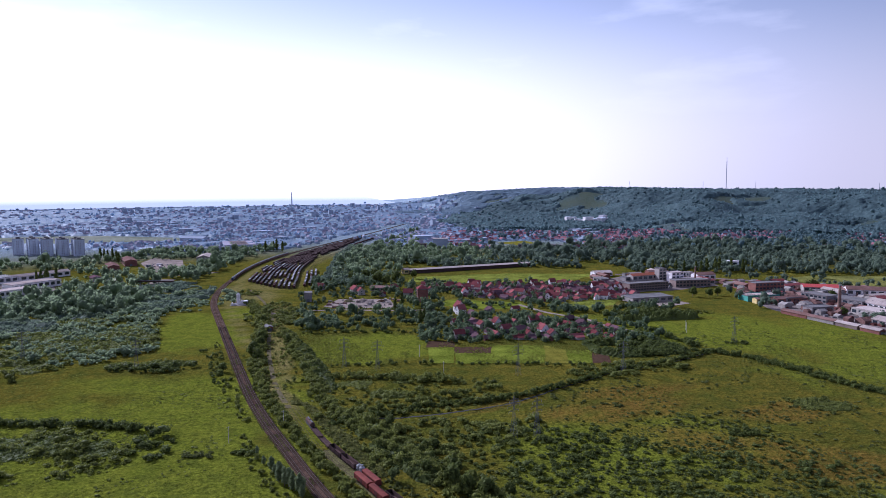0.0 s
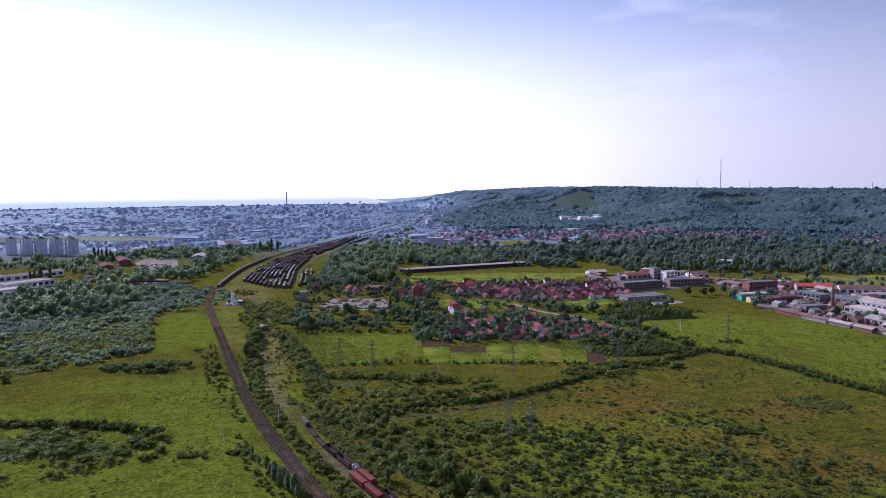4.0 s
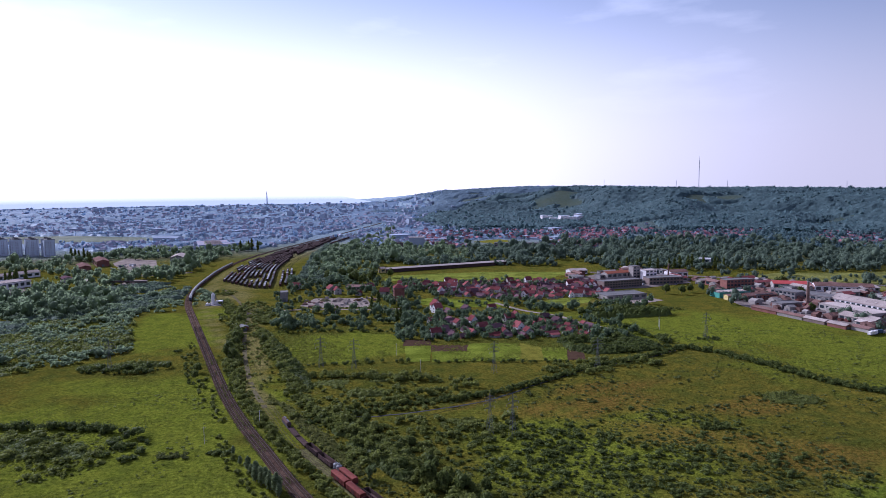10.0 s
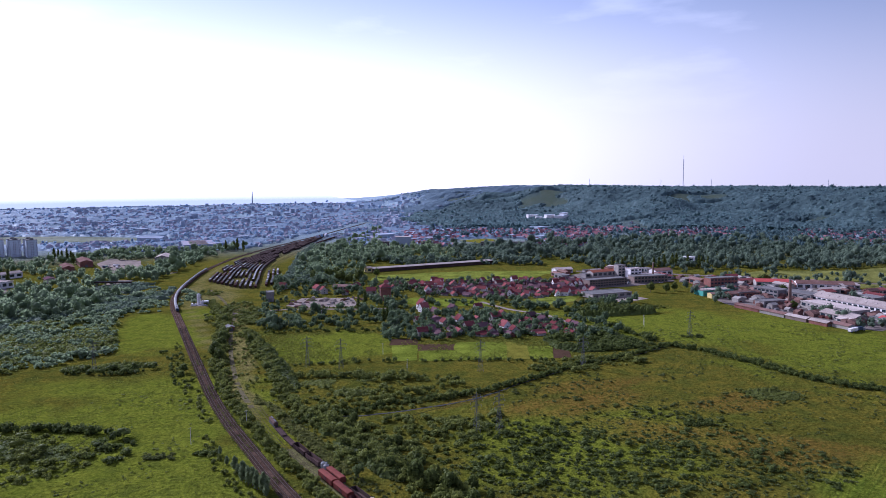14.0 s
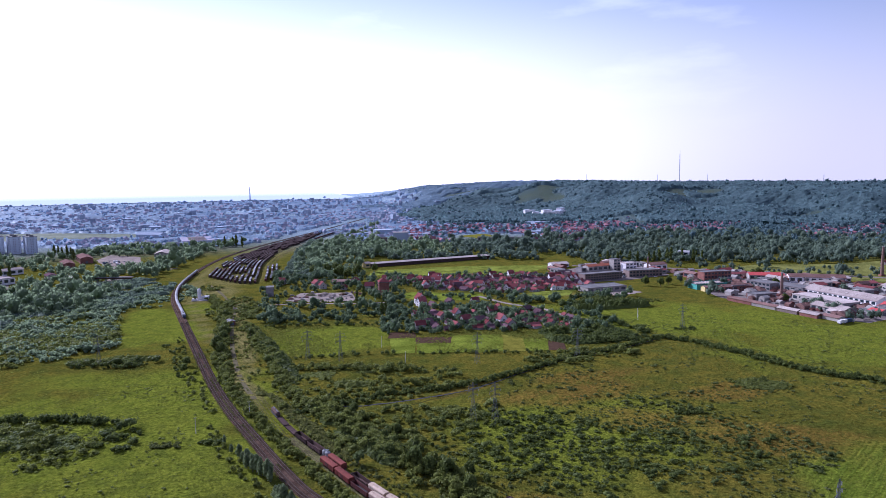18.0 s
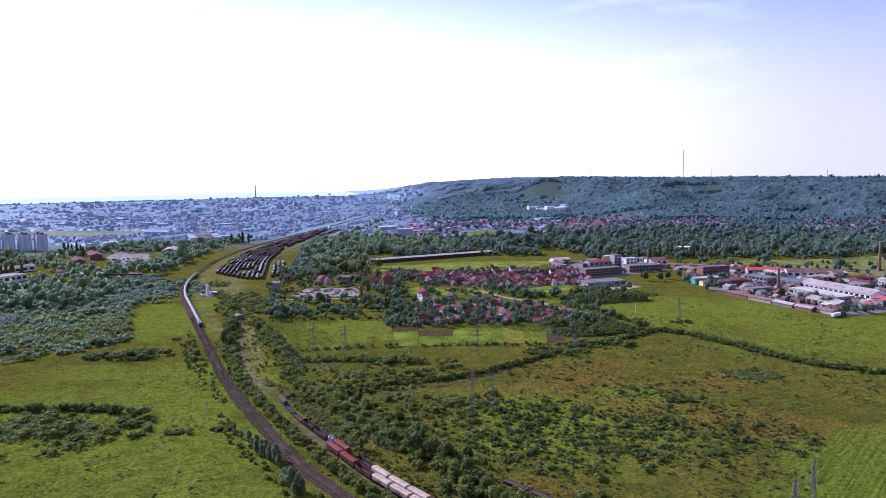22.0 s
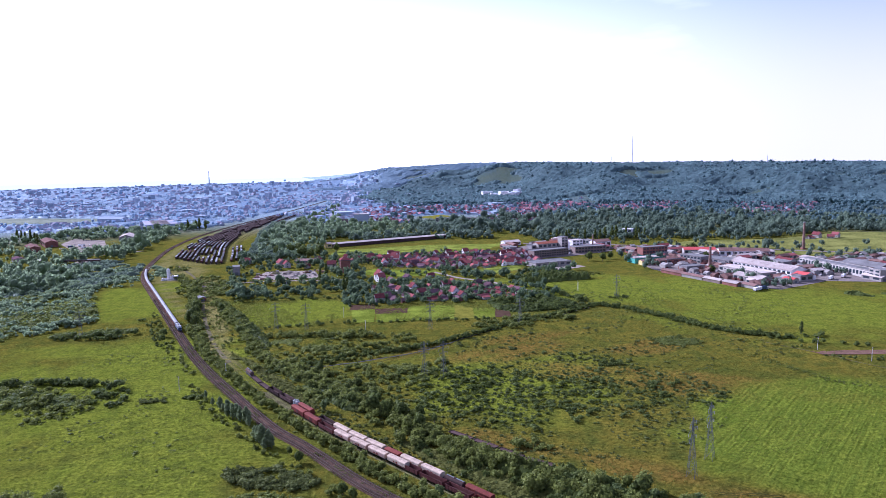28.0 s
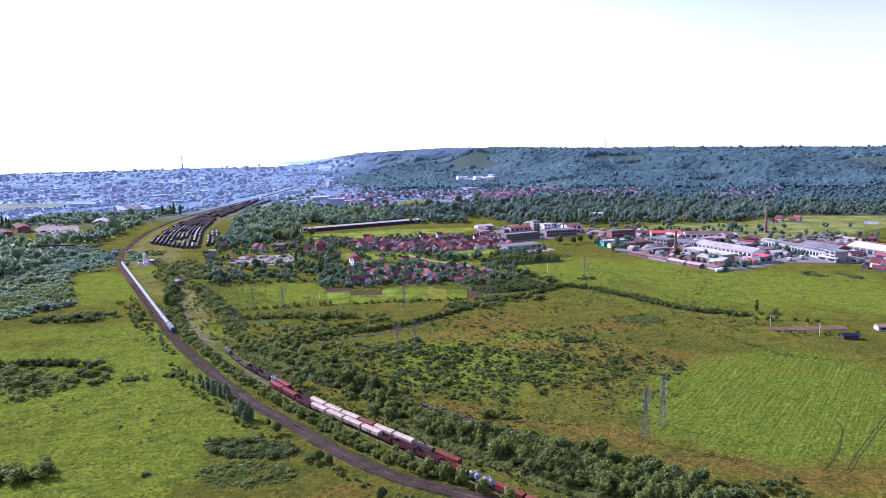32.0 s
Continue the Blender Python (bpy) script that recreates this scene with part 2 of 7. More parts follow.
WOOD_LEAF = material("woodland_leaves", (0.120, 0.162, 0.112), 0.6, vary=0.22, scale=0.05, fine=0.6, tint=(0.175, 0.218, 0.145), per="island", amount=0.6, trans=0.52, spec=0.06)
BRAMBLE = material("bramble_leaves", (0.084, 0.104, 0.030), 0.7, vary=0.35, scale=0.3, fine=1.6, tint=(0.142, 0.150, 0.044), per="island", amount=0.6, trans=0.4, spec=0.06)
# hill, ridge and town leaves: aerial haze painted in as blue, paler tones
FAR_HAZE_LEAF = material("far_haze_leaves", (0.092, 0.154, 0.166), 0.7, vary=0.25, scale=0.008, fine=0.06, tint=(0.158, 0.232, 0.232), per="island", amount=0.3, spec=0.4, trans=0.6)
RIDGE_HAZE_LEAF = material("ridge_haze_leaves", (0.165, 0.240, 0.305), 0.7, vary=0.2, scale=0.008, fine=0.06, tint=(0.220, 0.300, 0.370), per="island", amount=0.3, spec=0.4, trans=0.6)
TOWN_HAZE_LEAF = material("town_haze_leaves", (0.28, 0.375, 0.50), 0.6, vary=0.2, scale=0.012, fine=0.1, tint=(0.35, 0.445, 0.57), per="island", amount=0.3, spec=0.9, trans=0.6)
WEEDS = material("tall_weeds", (0.120, 0.132, 0.030), 0.8, vary=0.4, scale=0.15, fine=1.0, tint=(0.185, 0.180, 0.045), per="island", amount=0.5, trans=0.5, spec=0.06)
BARK = material("bark", (0.16, 0.12, 0.085), 0.9, fine=9)
BALLAST = material("ballast", (0.060, 0.035, 0.025), 1.0, vary=0.45, scale=0.12, fine=1.6, tint=(0.092, 0.057, 0.041), spec=0.0, bump=0.5)
WEEDY = material("weedy_ballast", (0.085, 0.072, 0.034), 1.0, vary=0.45, scale=0.15, fine=1.2, tint=(0.12, 0.11, 0.045), spec=0.0, bump=0.4)
POPLAR = material("poplar_leaves", (0.19, 0.235, 0.105), 0.6, vary=0.3, scale=0.3, fine=1.6, tint=(0.22, 0.25, 0.12), per="island", amount=0.5, trans=0.5, spec=0.06)
RAIL = material("rail_steel", (0.135, 0.10, 0.082), 0.6, 0.1, vary=0.2, spec=0.15)
RUSTY_RAIL = material("rusty_rail", (0.11, 0.075, 0.055), 0.9, vary=0.3, spec=0.1)
SLEEPER = material("sleeper", (0.066, 0.044, 0.033), 1.0, vary=0.3, per="island", amount=0.4, spec=0.0)
GRAVEL = material("gravel", (0.27, 0.215, 0.18), 0.95, vary=0.35, scale=0.06, fine=0.6, bump=0.3, spec=0.0)
FAR_FIELD = material("far_grass", (0.17, 0.185, 0.13), 1.0, vary=0.25, scale=0.01, fine=0.1, tint=(0.22, 0.225, 0.17), spec=0.0)
TARMAC = material("asphalt", (0.195, 0.155, 0.138), 0.9, vary=0.3, scale=0.08, fine=1, spec=0.0)
DIRT = material("dirt_track", (0.135, 0.112, 0.062), 1.0, vary=0.35, scale=0.15, fine=1.5, spec=0.0)
RUT = material("worn_soil", (0.052, 0.054, 0.016), 1.0, vary=0.35, scale=0.15, fine=1.5, spec=0.0)
SOIL = material("ploughed_soil", (0.075, 0.044, 0.028), 1.0, spec=0.0, vary=0.25, scale=0.2, fine=1.2)
CROP = material("crop", (0.105, 0.132, 0.013), 1.0, spec=0.0, vary=0.4, scale=0.06, fine=0.7, tint=(0.150, 0.170, 0.020), bump=0.8)
DRY_PASTURE = material("dry_pasture", (0.135, 0.138, 0.034), 1.0, vary=0.4, scale=0.03, fine=0.3, tint=(0.180, 0.172, 0.046), bump=0.8, spec=0.0)
STUBBLE = material("stubble", (0.165, 0.148, 0.022), 1.0, bump=0.6, spec=0.0, vary=0.35, scale=0.1, fine=0.9)
LAWN = material("pasture", (0.130, 0.150, 0.022), 1.0, vary=0.5, scale=0.06, fine=0.4, tint=(0.170, 0.185, 0.028), bump=0.8, spec=0.0)
RED_PAINT = material("oxide_red_paint", (0.135, 0.030, 0.022), 0.85, spec=0.12, vary=0.3, scale=0.4, fine=4, tint=(0.18, 0.046, 0.032), per="object", amount=0.3)
DARK_RED = material("dark_red_paint", (0.085, 0.026, 0.024), 0.9, spec=0.1, vary=0.35, scale=0.4, fine=4, tint=(0.11, 0.042, 0.036), per="object", amount=0.3)
BROWN_PAINT = material("rusty_brown_paint", (0.048, 0.032, 0.031), 0.95, spec=0.03, vary=0.4, scale=0.3, fine=3, tint=(0.098, 0.060, 0.052), per="object", amount=0.6)
WHITE_PAINT = material("white_paint", (0.55, 0.46, 0.42), 0.75, vary=0.16, scale=0.4, fine=4, tint=(0.55, 0.47, 0.43), spec=0.1)
WHITE_ROOF = material("weathered_white_roof", (0.44, 0.32, 0.235), 0.95, vary=0.2, scale=0.4, fine=3, tint=(0.48, 0.36, 0.27), spec=0.0)
CREAM_PAINT = material("cream_paint", (0.56, 0.42, 0.31), 0.85, vary=0.2, scale=0.4, fine=4, tint=(0.58, 0.46, 0.35), spec=0.05)
PINK_PAINT = material("faded_pink_paint", (0.48, 0.33, 0.25), 0.8, vary=0.2, scale=0.4, fine=4, tint=(0.48, 0.32, 0.26), spec=0.05)
GREY_PAINT = material("grey_paint", (0.32, 0.305, 0.305), 0.8, vary=0.25, scale=0.6, fine=5, spec=0.1)
BLACK = material("black_steel", (0.03, 0.028, 0.027), 0.7, 0.2, vary=0.4)
SILVER = material("silver_coach_paint", (0.22, 0.20, 0.20), 0.6, 0.1, vary=0.18, scale=0.3, fine=2, spec=0.15)
BLUE_PAINT = material("blue_paint", (0.035, 0.055, 0.11), 0.4, vary=0.15)
GLASS = material("dark_glass", (0.03, 0.04, 0.05), 0.12, 0.0, vary=0.1, spec=0.8)
STEEL = material("galvanised_steel", (0.15, 0.15, 0.148), 0.9, 0.0, spec=0.05, vary=0.2)
CLAY = material("turned_clay", (0.155, 0.088, 0.060), 1.0, vary=0.3, scale=0.2, fine=1.2, spec=0.0)
TILE = material("red_roof_tiles", (0.140, 0.038, 0.040), 0.95, spec=0.0, vary=0.3, scale=0.3, fine=2.5, tint=(0.245, 0.082, 0.080), per="object", amount=0.9)
TILE_OLD = material("brown_roof_tiles", (0.080, 0.046, 0.054), 0.95, spec=0.0, vary=0.3, scale=0.3, fine=2.5, tint=(0.155, 0.088, 0.098), per="object", amount=0.9)
PLASTER = material("pale_plaster", (0.25, 0.215, 0.20), 0.9, vary=0.3, scale=0.3, fine=2.0, tint=(0.38, 0.335, 0.30), per="object", amount=0.8, spec=0.1)
CONCRETE = material("concrete", (0.25, 0.22, 0.215), 0.9, vary=0.22, scale=0.1, fine=1.2, spec=0.1)
BRICK = material("red_brick", (0.22, 0.095, 0.075), 0.9, vary=0.3, scale=0.15, fine=2.0, spec=0.1)
FLATROOF = material("bitumen_roof", (0.17, 0.155, 0.15), 0.85, vary=0.3, scale=0.08, fine=0.8, spec=0.1)
SHEET = material("grey_roof_sheet", (0.37, 0.29, 0.255), 0.85, vary=0.3, scale=0.08, fine=0.8, tint=(0.47, 0.385, 0.345), per="object", amount=0.6, spec=0.0)
RUST_ROOF = material("rusty_roof_sheet", (0.19, 0.10, 0.082), 0.9, vary=0.35, scale=0.12, fine=0.9, tint=(0.24, 0.145, 0.125), per="object", amount=0.6, spec=0.0)
WHITE_WALL = material("white_wall", (0.76, 0.70, 0.69), 0.85, vary=0.22, scale=0.1, fine=1.0, spec=0.1)
BROWN_WALL = material("brown_plaster", (0.20, 0.145, 0.125), 0.9, vary=0.25, scale=0.15, fine=1.5, spec=0.1)
GREEN_WALL = material("turquoise_cladding", (0.09, 0.31, 0.25), 0.7, vary=0.2, spec=0.1)
YELLOW_WALL = material("yellow_plaster", (0.60, 0.46, 0.18), 0.85, vary=0.15)
RED_ROOF = material("bright_red_sheet", (0.50, 0.07, 0.06), 0.6, vary=0.15)
ORANGE_ROOF = material("orange_roof_sheet", (0.30, 0.095, 0.055), 0.8, vary=0.2, spec=0.1)
BLUE_ROOF = material("blue_tarpaulin", (0.015, 0.016, 0.05), 0.9, vary=0.2, spec=0.05)
TUFT = material("grass_tufts", (0.145, 0.152, 0.023), 0.8, vary=0.25, scale=0.05, fine=0.8, tint=(0.19, 0.20, 0.036), per="island", amount=0.5, trans=0.68, spec=0.1)
# distant walls and roofs: haze put into the colours, pale, bluish, low in contrast
HAZE_WALL = material("hazed_plaster", (0.34, 0.375, 0.45), 0.95, vary=0.12, scale=0.02, fine=0.1, per="island", amount=0.5, spec=0.1)
HAZE_ROOF = material("hazed_roof", (0.32, 0.285, 0.335), 0.95, vary=0.15, scale=0.02, fine=0.1, tint=(0.39, 0.355, 0.41), per="island", amount=0.9, spec=0.0)
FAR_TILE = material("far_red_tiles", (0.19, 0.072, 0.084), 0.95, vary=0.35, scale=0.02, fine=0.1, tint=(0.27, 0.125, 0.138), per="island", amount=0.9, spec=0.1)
HAZE_GREY = material("hazed_flat_roof", (0.33, 0.36, 0.44), 0.9, vary=0.25, scale=0.02, fine=0.1, per="island", amount=0.9, spec=0.1)


# ---- mesh helpers ----
def rand(a, b):
    return random.uniform(a, b)


class Build:
    """Collects boxes, prisms and tubes into one mesh."""

    def __init__(self):
        self.v, self.f = [], []

    def add(self, v, f):
        k = len(self.v)
        self.v += [tuple(p) for p in v]
        self.f += [tuple(i + k for i in q) for q in f]
        return self

    def box(self, x0, y0, z0, x1, y1, z1, top=1.0):
        cx, cy = (x0 + x1) / 2, (y0 + y1) / 2
        t = lambda x, c: c + (x - c) * top
        v = [(x0, y0, z0), (x1, y0, z0), (x1, y1, z0), (x0, y1, z0), (t(x0, cx), t(y0, cy), z1), (t(x1, cx), t(y0, cy), z1), (t(x1, cx), t(y1, cy), z1), (t(x0, cx), t(y1, cy), z1)]
        return self.add(v, [(3, 2, 1, 0), (4, 5, 6, 7), (0, 1, 5, 4), (1, 2, 6, 5), (2, 3, 7, 6), (3, 0, 4, 7)])

    def prism(self, outline, y0, y1):
        """An outline in x, z drawn out along y."""
        n = len(outline)
        v = [(x, y0, z) for x, z in outline] + [(x, y1, z) for x, z in outline]
        f = [tuple(range(n)), tuple(range(2 * n - 1, n - 1, -1))] + [((i + 1) % n, i, i + n, (i + 1) % n + n) for i in range(n)]
        return self.add(v, f)

    def tube(self, a, b, r, r2=None, n=6):
        a, b = Vector(a), Vector(b)
        q = (b - a).to_track_quat("Z", "Y")
        r2 = r if r2 is None else r2
        v = []
        for p, rr in ((a, r), (b, r2)):
            v += [p + q @ Vector((math.cos(2 * math.pi * i / n) * rr, math.sin(2 * math.pi * i / n) * rr, 0)) for i in range(n)]
        f = [(i, (i + 1) % n, (i + 1) % n + n, i + n) for i in range(n)] + [tuple(range(n - 1, -1, -1)), tuple(range(n, 2 * n))]
        return self.add(v, f)

    def mesh(self, name, mat):
        me = bpy.data.meshes.new(name)
        me.from_pydata(self.v, [], self.f)
        me.materials.append(mat)
        return me


def part(name, build, mat, parent, label="", at=None):
    """One mesh object under a thing or a part."""
    ob = new(name, build.mesh(name, mat) if isinstance(build, Build) else build)
    ob.parent = parent
    if at is not None:
        ob.matrix_basis = at
    return tagged(ob, label) if label else ob


def thing(name, label, category, at=None, group="", kind=""):
    ob = new(name)
    ob.empty_display_size = 0.5
    if at is not None:
        ob.matrix_basis = at
    return tagged(ob, label, category, group, kind)


def solid(name, build, mat, label, category="", group="", kind="structure"):
    return tagged(new(name, build.mesh(name, mat)), label, category, group, kind)


def numpy_mesh(name, v, quads, mat, flat=True):
    """A mesh of quads (or triangles) from arrays."""
    me = bpy.data.meshes.new(name)
    n = quads.shape[1]
    me.vertices.add(len(v))
    me.vertices.foreach_set("co", np.ascontiguousarray(v, dtype=np.float32).ravel())
    me.loops.add(quads.size)
    me.loops.foreach_set("vertex_index", np.ascontiguousarray(quads, dtype=np.int32).ravel())
    me.polygons.add(len(quads))
    me.polygons.foreach_set("loop_start", np.arange(0, quads.size, n, dtype=np.int32))
    me.update(calc_edges=True)
    me.materials.append(mat)
    if flat:
        me.shade_flat()
    return me


# ---- the lie of the land ----
def smooth(a, b, x):
    t = np.clip((x - a) / (b - a), 0, 1)
    return t * t * (3 - 2 * t)


def wave_noise(x, y, size, seed):
    """Cheap smooth noise of about -1 to 1 from turned sines."""
    r = np.random.RandomState(seed)
    s = 0
    for k in range(7):
        a, p, q = r.uniform(0, 6.283), r.uniform(0, 6.283), r.uniform(0.6, 1.7)
        s = s + np.sin((x * np.cos(a) + y * np.sin(a)) * 6.283 * q / size + p)
    return s / 3.2


def value_noise(x, y, size, seed):
    """Lattice noise of 0 to 1."""
    x, y = np.asarray(x, float) / size, np.asarray(y, float) / size
    i, j = np.floor(x), np.floor(y)
    u, w = x - i, y - j
    u, w = u * u * (3 - 2 * u), w * w * (3 - 2 * w)

    def h(a, b):
        s = np.sin(a * 127.1 + b * 311.7 + seed * 74.7) * 43758.5453
        return s - np.floor(s)
    return (h(i, j) * (1 - u) + h(i + 1, j) * u) * (1 - w) + (h(i, j + 1) * (1 - u) + h(i + 1, j + 1) * u) * w


def land(x, y):
    """Height of the ground: a flat valley, a slow rise to the far plain and a wooded range of hills."""
    x, y = np.asarray(x, float), np.asarray(y, float)
    r = np.hypot(x, y)
    az = np.degrees(np.arctan2(x, np.maximum(y, 1e-6)))
    plain = 10 * np.clip((r - 2300) / 2550, 0, 1.0) ** 2
    foot = np.interp(az, [-8, 0, 5, 12, 18, 24, 30, 40, 60], [3000, 2500, 2150, 1950, 1750, 1800, 1750, 1600, 1500])
    crest_r = np.interp(az, [-8, 3, 8, 14, 18, 22, 60], [4600, 4200, 3900, 3700, 3300, 3100, 2900])
    crest_e = np.interp(az, [-8, -4, 2.6, 5.4, 9, 13.5, 17, 22, 26.6, 32.5, 41, 60], [-1.5, -0.9, -0.80, -0.72, -0.60, -0.62, -0.72, -0.80, -0.82, -0.88, -0.93, -0.95])
    crest = 130 + crest_r * np.tan(np.radians(crest_e))
    up = smooth(0, 1, (r - foot) / (crest_r - foot))
    fold = wave_noise(x, y, 900, 3) * 24 + wave_noise(x, y, 380, 5) * 19 + wave_noise(x, y, 170, 6) * 4
    hill = crest * up + fold * up * (1 - up) * 3.2
    hill = hill - np.clip((r - crest_r) / 900, 0, 1) * 40
    hill = np.where((az > -8) & (y > 0), hill, 0)
    w = smooth(-8, 4, az)
    z = np.maximum(plain, hill * w + plain * (1 - w) * 0)
    z = np.where(r > 4600, np.maximum(z, plain), z)
    near = (1 - smooth(410, 475, y) * 0.75 - smooth(560, 640, y) * 0.25) * (1 - smooth(290, 350, np.abs(x))) * smooth(70, 110, y)
    tuft = (value_noise(x, y, 7, 1) * 0.6 + value_noise(x, y, 3.1, 2) * 0.55 + value_noise(x, y, 26, 4) * 0.5 - 0.8)
    return z + near * tuft * 0.95 * track_clear(x, y)


LINE = [(62, 146), (36, 165), (20, 178), (-2, 204), (-29, 246), (-44.5, 267.5), (-60, 295), (-76.5, 327), (-96.5, 366), (-118.5, 414), (-145.8, 481), (-182.5, 573), (-222, 672), (-241, 720), (-255, 762), (-267, 808), (-277, 862), (-284, 915), (-292, 985), (-296, 1050), (-296, 1130), (-290, 1215), (-277, 1310), (-258, 1415), (-232, 1545), (-195, 1724), (-153, 1960), (-120, 2150)]


def spline(points, step):
    """Even points along a smooth curve through the given ones."""
    p = np.array(points, float)
    p = np.vstack([2 * p[0] - p[1], p, 2 * p[-1] - p[-2]])
    out = []
    for i in range(1, len(p) - 2):
        t = np.linspace(0, 1, 24, endpoint=False)[:, None]
        a, b, c, d = p[i - 1], p[i], p[i + 1], p[i + 2]
        out.append(0.5 * ((2 * b) + (c - a) * t + (2 * a - 5 * b + 4 * c - d) * t ** 2 + (3 * b - a - 3 * c + d) * t ** 3))
    q = np.vstack(out + [p[-2:-1]])
    for _ in range(3):
        q[1:-1] = (q[:-2] + 2 * q[1:-1] + q[2:]) / 4
    s = np.r_[0, np.cumsum(np.hypot(*np.diff(q, axis=0).T))]
    n = max(2, int(s[-1] / step) + 1)
    d = np.linspace(0, s[-1], n)
    return np.stack([np.interp(d, s, q[:, 0]), np.interp(d, s, q[:, 1])], 1)


def offset(curve, d):
    """The curve moved d metres to its right."""
    t = np.gradient(curve, axis=0)
    t /= np.hypot(t[:, 0], t[:, 1])[:, None]
    return curve + np.stack([t[:, 1], -t[:, 0]], 1) * d


MAIN = spline(LINE, 4.0)
SIDING_B = spline([(95, 108), (80, 129), (64, 151), (53, 166), (36, 189), (15, 216.5), (-14, 255), (-38, 293), (-58, 325), (-72, 352), (-90, 392)], 3.0)
SIDING_A = offset(SIDING_B, 4.0)


def near_line(x, y, curve):
    x, y = np.asarray(x, float), np.asarray(y, float)
    c = curve[::2]
    best = np.full(x.shape, 1e9)
    for px, py in c:
        best = np.minimum(best, (x - px) ** 2 + (y - py) ** 2)
    return np.sqrt(best)


def track_clear(x, y):
    near = MAIN[MAIN[:, 1] < 560]
    d = np.minimum(near_line(x, y, near), near_line(x, y, offset(SIDING_B, 2.5)))
    return smooth(6.0, 12.0, d)


def spread(first, last, step, grow, end):
    a = list(np.arange(first, last + 1e-6, step))
    d, x = step, a[-1]
    while x < end:
        d *= grow
        x += d
        a.append(x)
    a[-1] = end
    return a


def clearing(x, y):
    """1 on the open fields and orchards between the hill woods."""
    return smooth(0.66, 0.71, value_noise(x / 2.2, y, 120, 8) * 0.62 + value_noise(x / 1.6, y, 55, 9) * 0.38)


def make_ground():
    xr = spread(0, 330, 2.2, 1.06, 4900)
    xs = np.array([-v for v in reversed(xr[1:])] + xr)
    yf = spread(100, 500, 2.2, 1.045, 4840)
    yb, d = [], 4.0
    y = 100.0
    while y > -4800:
        d *= 1.18
        y -= d
        yb.append(y)
    ys = np.array(list(reversed(yb)) + yf)
    gx, gy = np.meshgrid(xs, ys)
    z = land(gx.ravel(), gy.ravel())
    nx, ny = len(xs), len(ys)
    v = np.stack([gx.ravel(), gy.ravel(), z], 1)
    i = np.arange((nx - 1) * (ny - 1))
    a = (i // (nx - 1)) * nx + i % (nx - 1)
    q = np.stack([a, a + 1, a + nx + 1, a + nx], 1)
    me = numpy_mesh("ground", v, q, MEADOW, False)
    me.polygons.foreach_set("use_smooth", np.ones(len(q), bool))
    x, y = v[:, 0], v[:, 1]

    def blob(cx, cy, rx, ry, turn=0.0, soft=0.5, wob=0.35):
        c, s = math.cos(radians(turn)), math.sin(radians(turn))
        u, w = ((x - cx) * c + (y - cy) * s) / rx, (-(x - cx) * s + (y - cy) * c) / ry
        e = np.hypot(u, w) + (value_noise(x, y, 18, 11) - 0.5) * wob * 2
        return 1 - smooth(1 - soft, 1 + soft * 0.4, e)
    dry = np.zeros(len(x))
    for b in DRY:
        dry = np.maximum(dry, blob(*b))
    lush = np.zeros(len(x))
    for b in LUSH:
        lush = np.maximum(lush, blob(*b))
    bare = np.zeros(len(x))
    for b in BARE:
        bare = np.maximum(bare, blob(*b))
    yard = offset(MAIN, 62)
    yard = yard[(yard[:, 1] > 870) & (yard[:, 1] < 1500)][::6]
    bare = np.maximum(bare, 0.75 * (1 - smooth(28, 52, near_line(x, y, yard) + 10 * value_noise(x, y, 25, 14))))
    wob = value_noise(x, y, 14, 15)
    spur = spline([(-80, 358), (-109, 441), (-128, 528), (-152, 631), (-191, 752), (-205, 800)], 4.0)
    bare = np.maximum(bare, 0.8 * (1 - smooth(3, 10, near_line(x, y, spur) + 5 * wob)))
    throat = offset(MAIN, 15)
    throat = throat[(throat[:, 1] > 540) & (throat[:, 1] < 1250)][::3]
    bare = np.maximum(bare, 0.85 * (1 - smooth(5, 15, near_line(x, y, throat) + 6 * wob)))
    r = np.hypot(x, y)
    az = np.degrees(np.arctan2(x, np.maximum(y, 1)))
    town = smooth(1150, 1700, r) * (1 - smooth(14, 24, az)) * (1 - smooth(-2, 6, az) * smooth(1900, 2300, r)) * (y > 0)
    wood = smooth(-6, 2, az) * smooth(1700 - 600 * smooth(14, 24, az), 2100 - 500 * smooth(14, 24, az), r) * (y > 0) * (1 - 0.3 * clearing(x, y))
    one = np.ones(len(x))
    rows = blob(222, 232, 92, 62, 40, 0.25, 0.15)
    # blue of the last set is a haze mask that grows with distance
    for name, chans in (("cover_rows", (rows, rows, rows)), ("cover", (dry, lush, bare)), ("cover_far_haze", (town, wood, smooth(2100, 3600, r) * (y > 0) * (1 - smooth(-3, 5, az))))):
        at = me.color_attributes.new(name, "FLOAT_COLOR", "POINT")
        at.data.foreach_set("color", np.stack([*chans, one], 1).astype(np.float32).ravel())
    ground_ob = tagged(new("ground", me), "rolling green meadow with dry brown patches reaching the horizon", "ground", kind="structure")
    return ground_ob


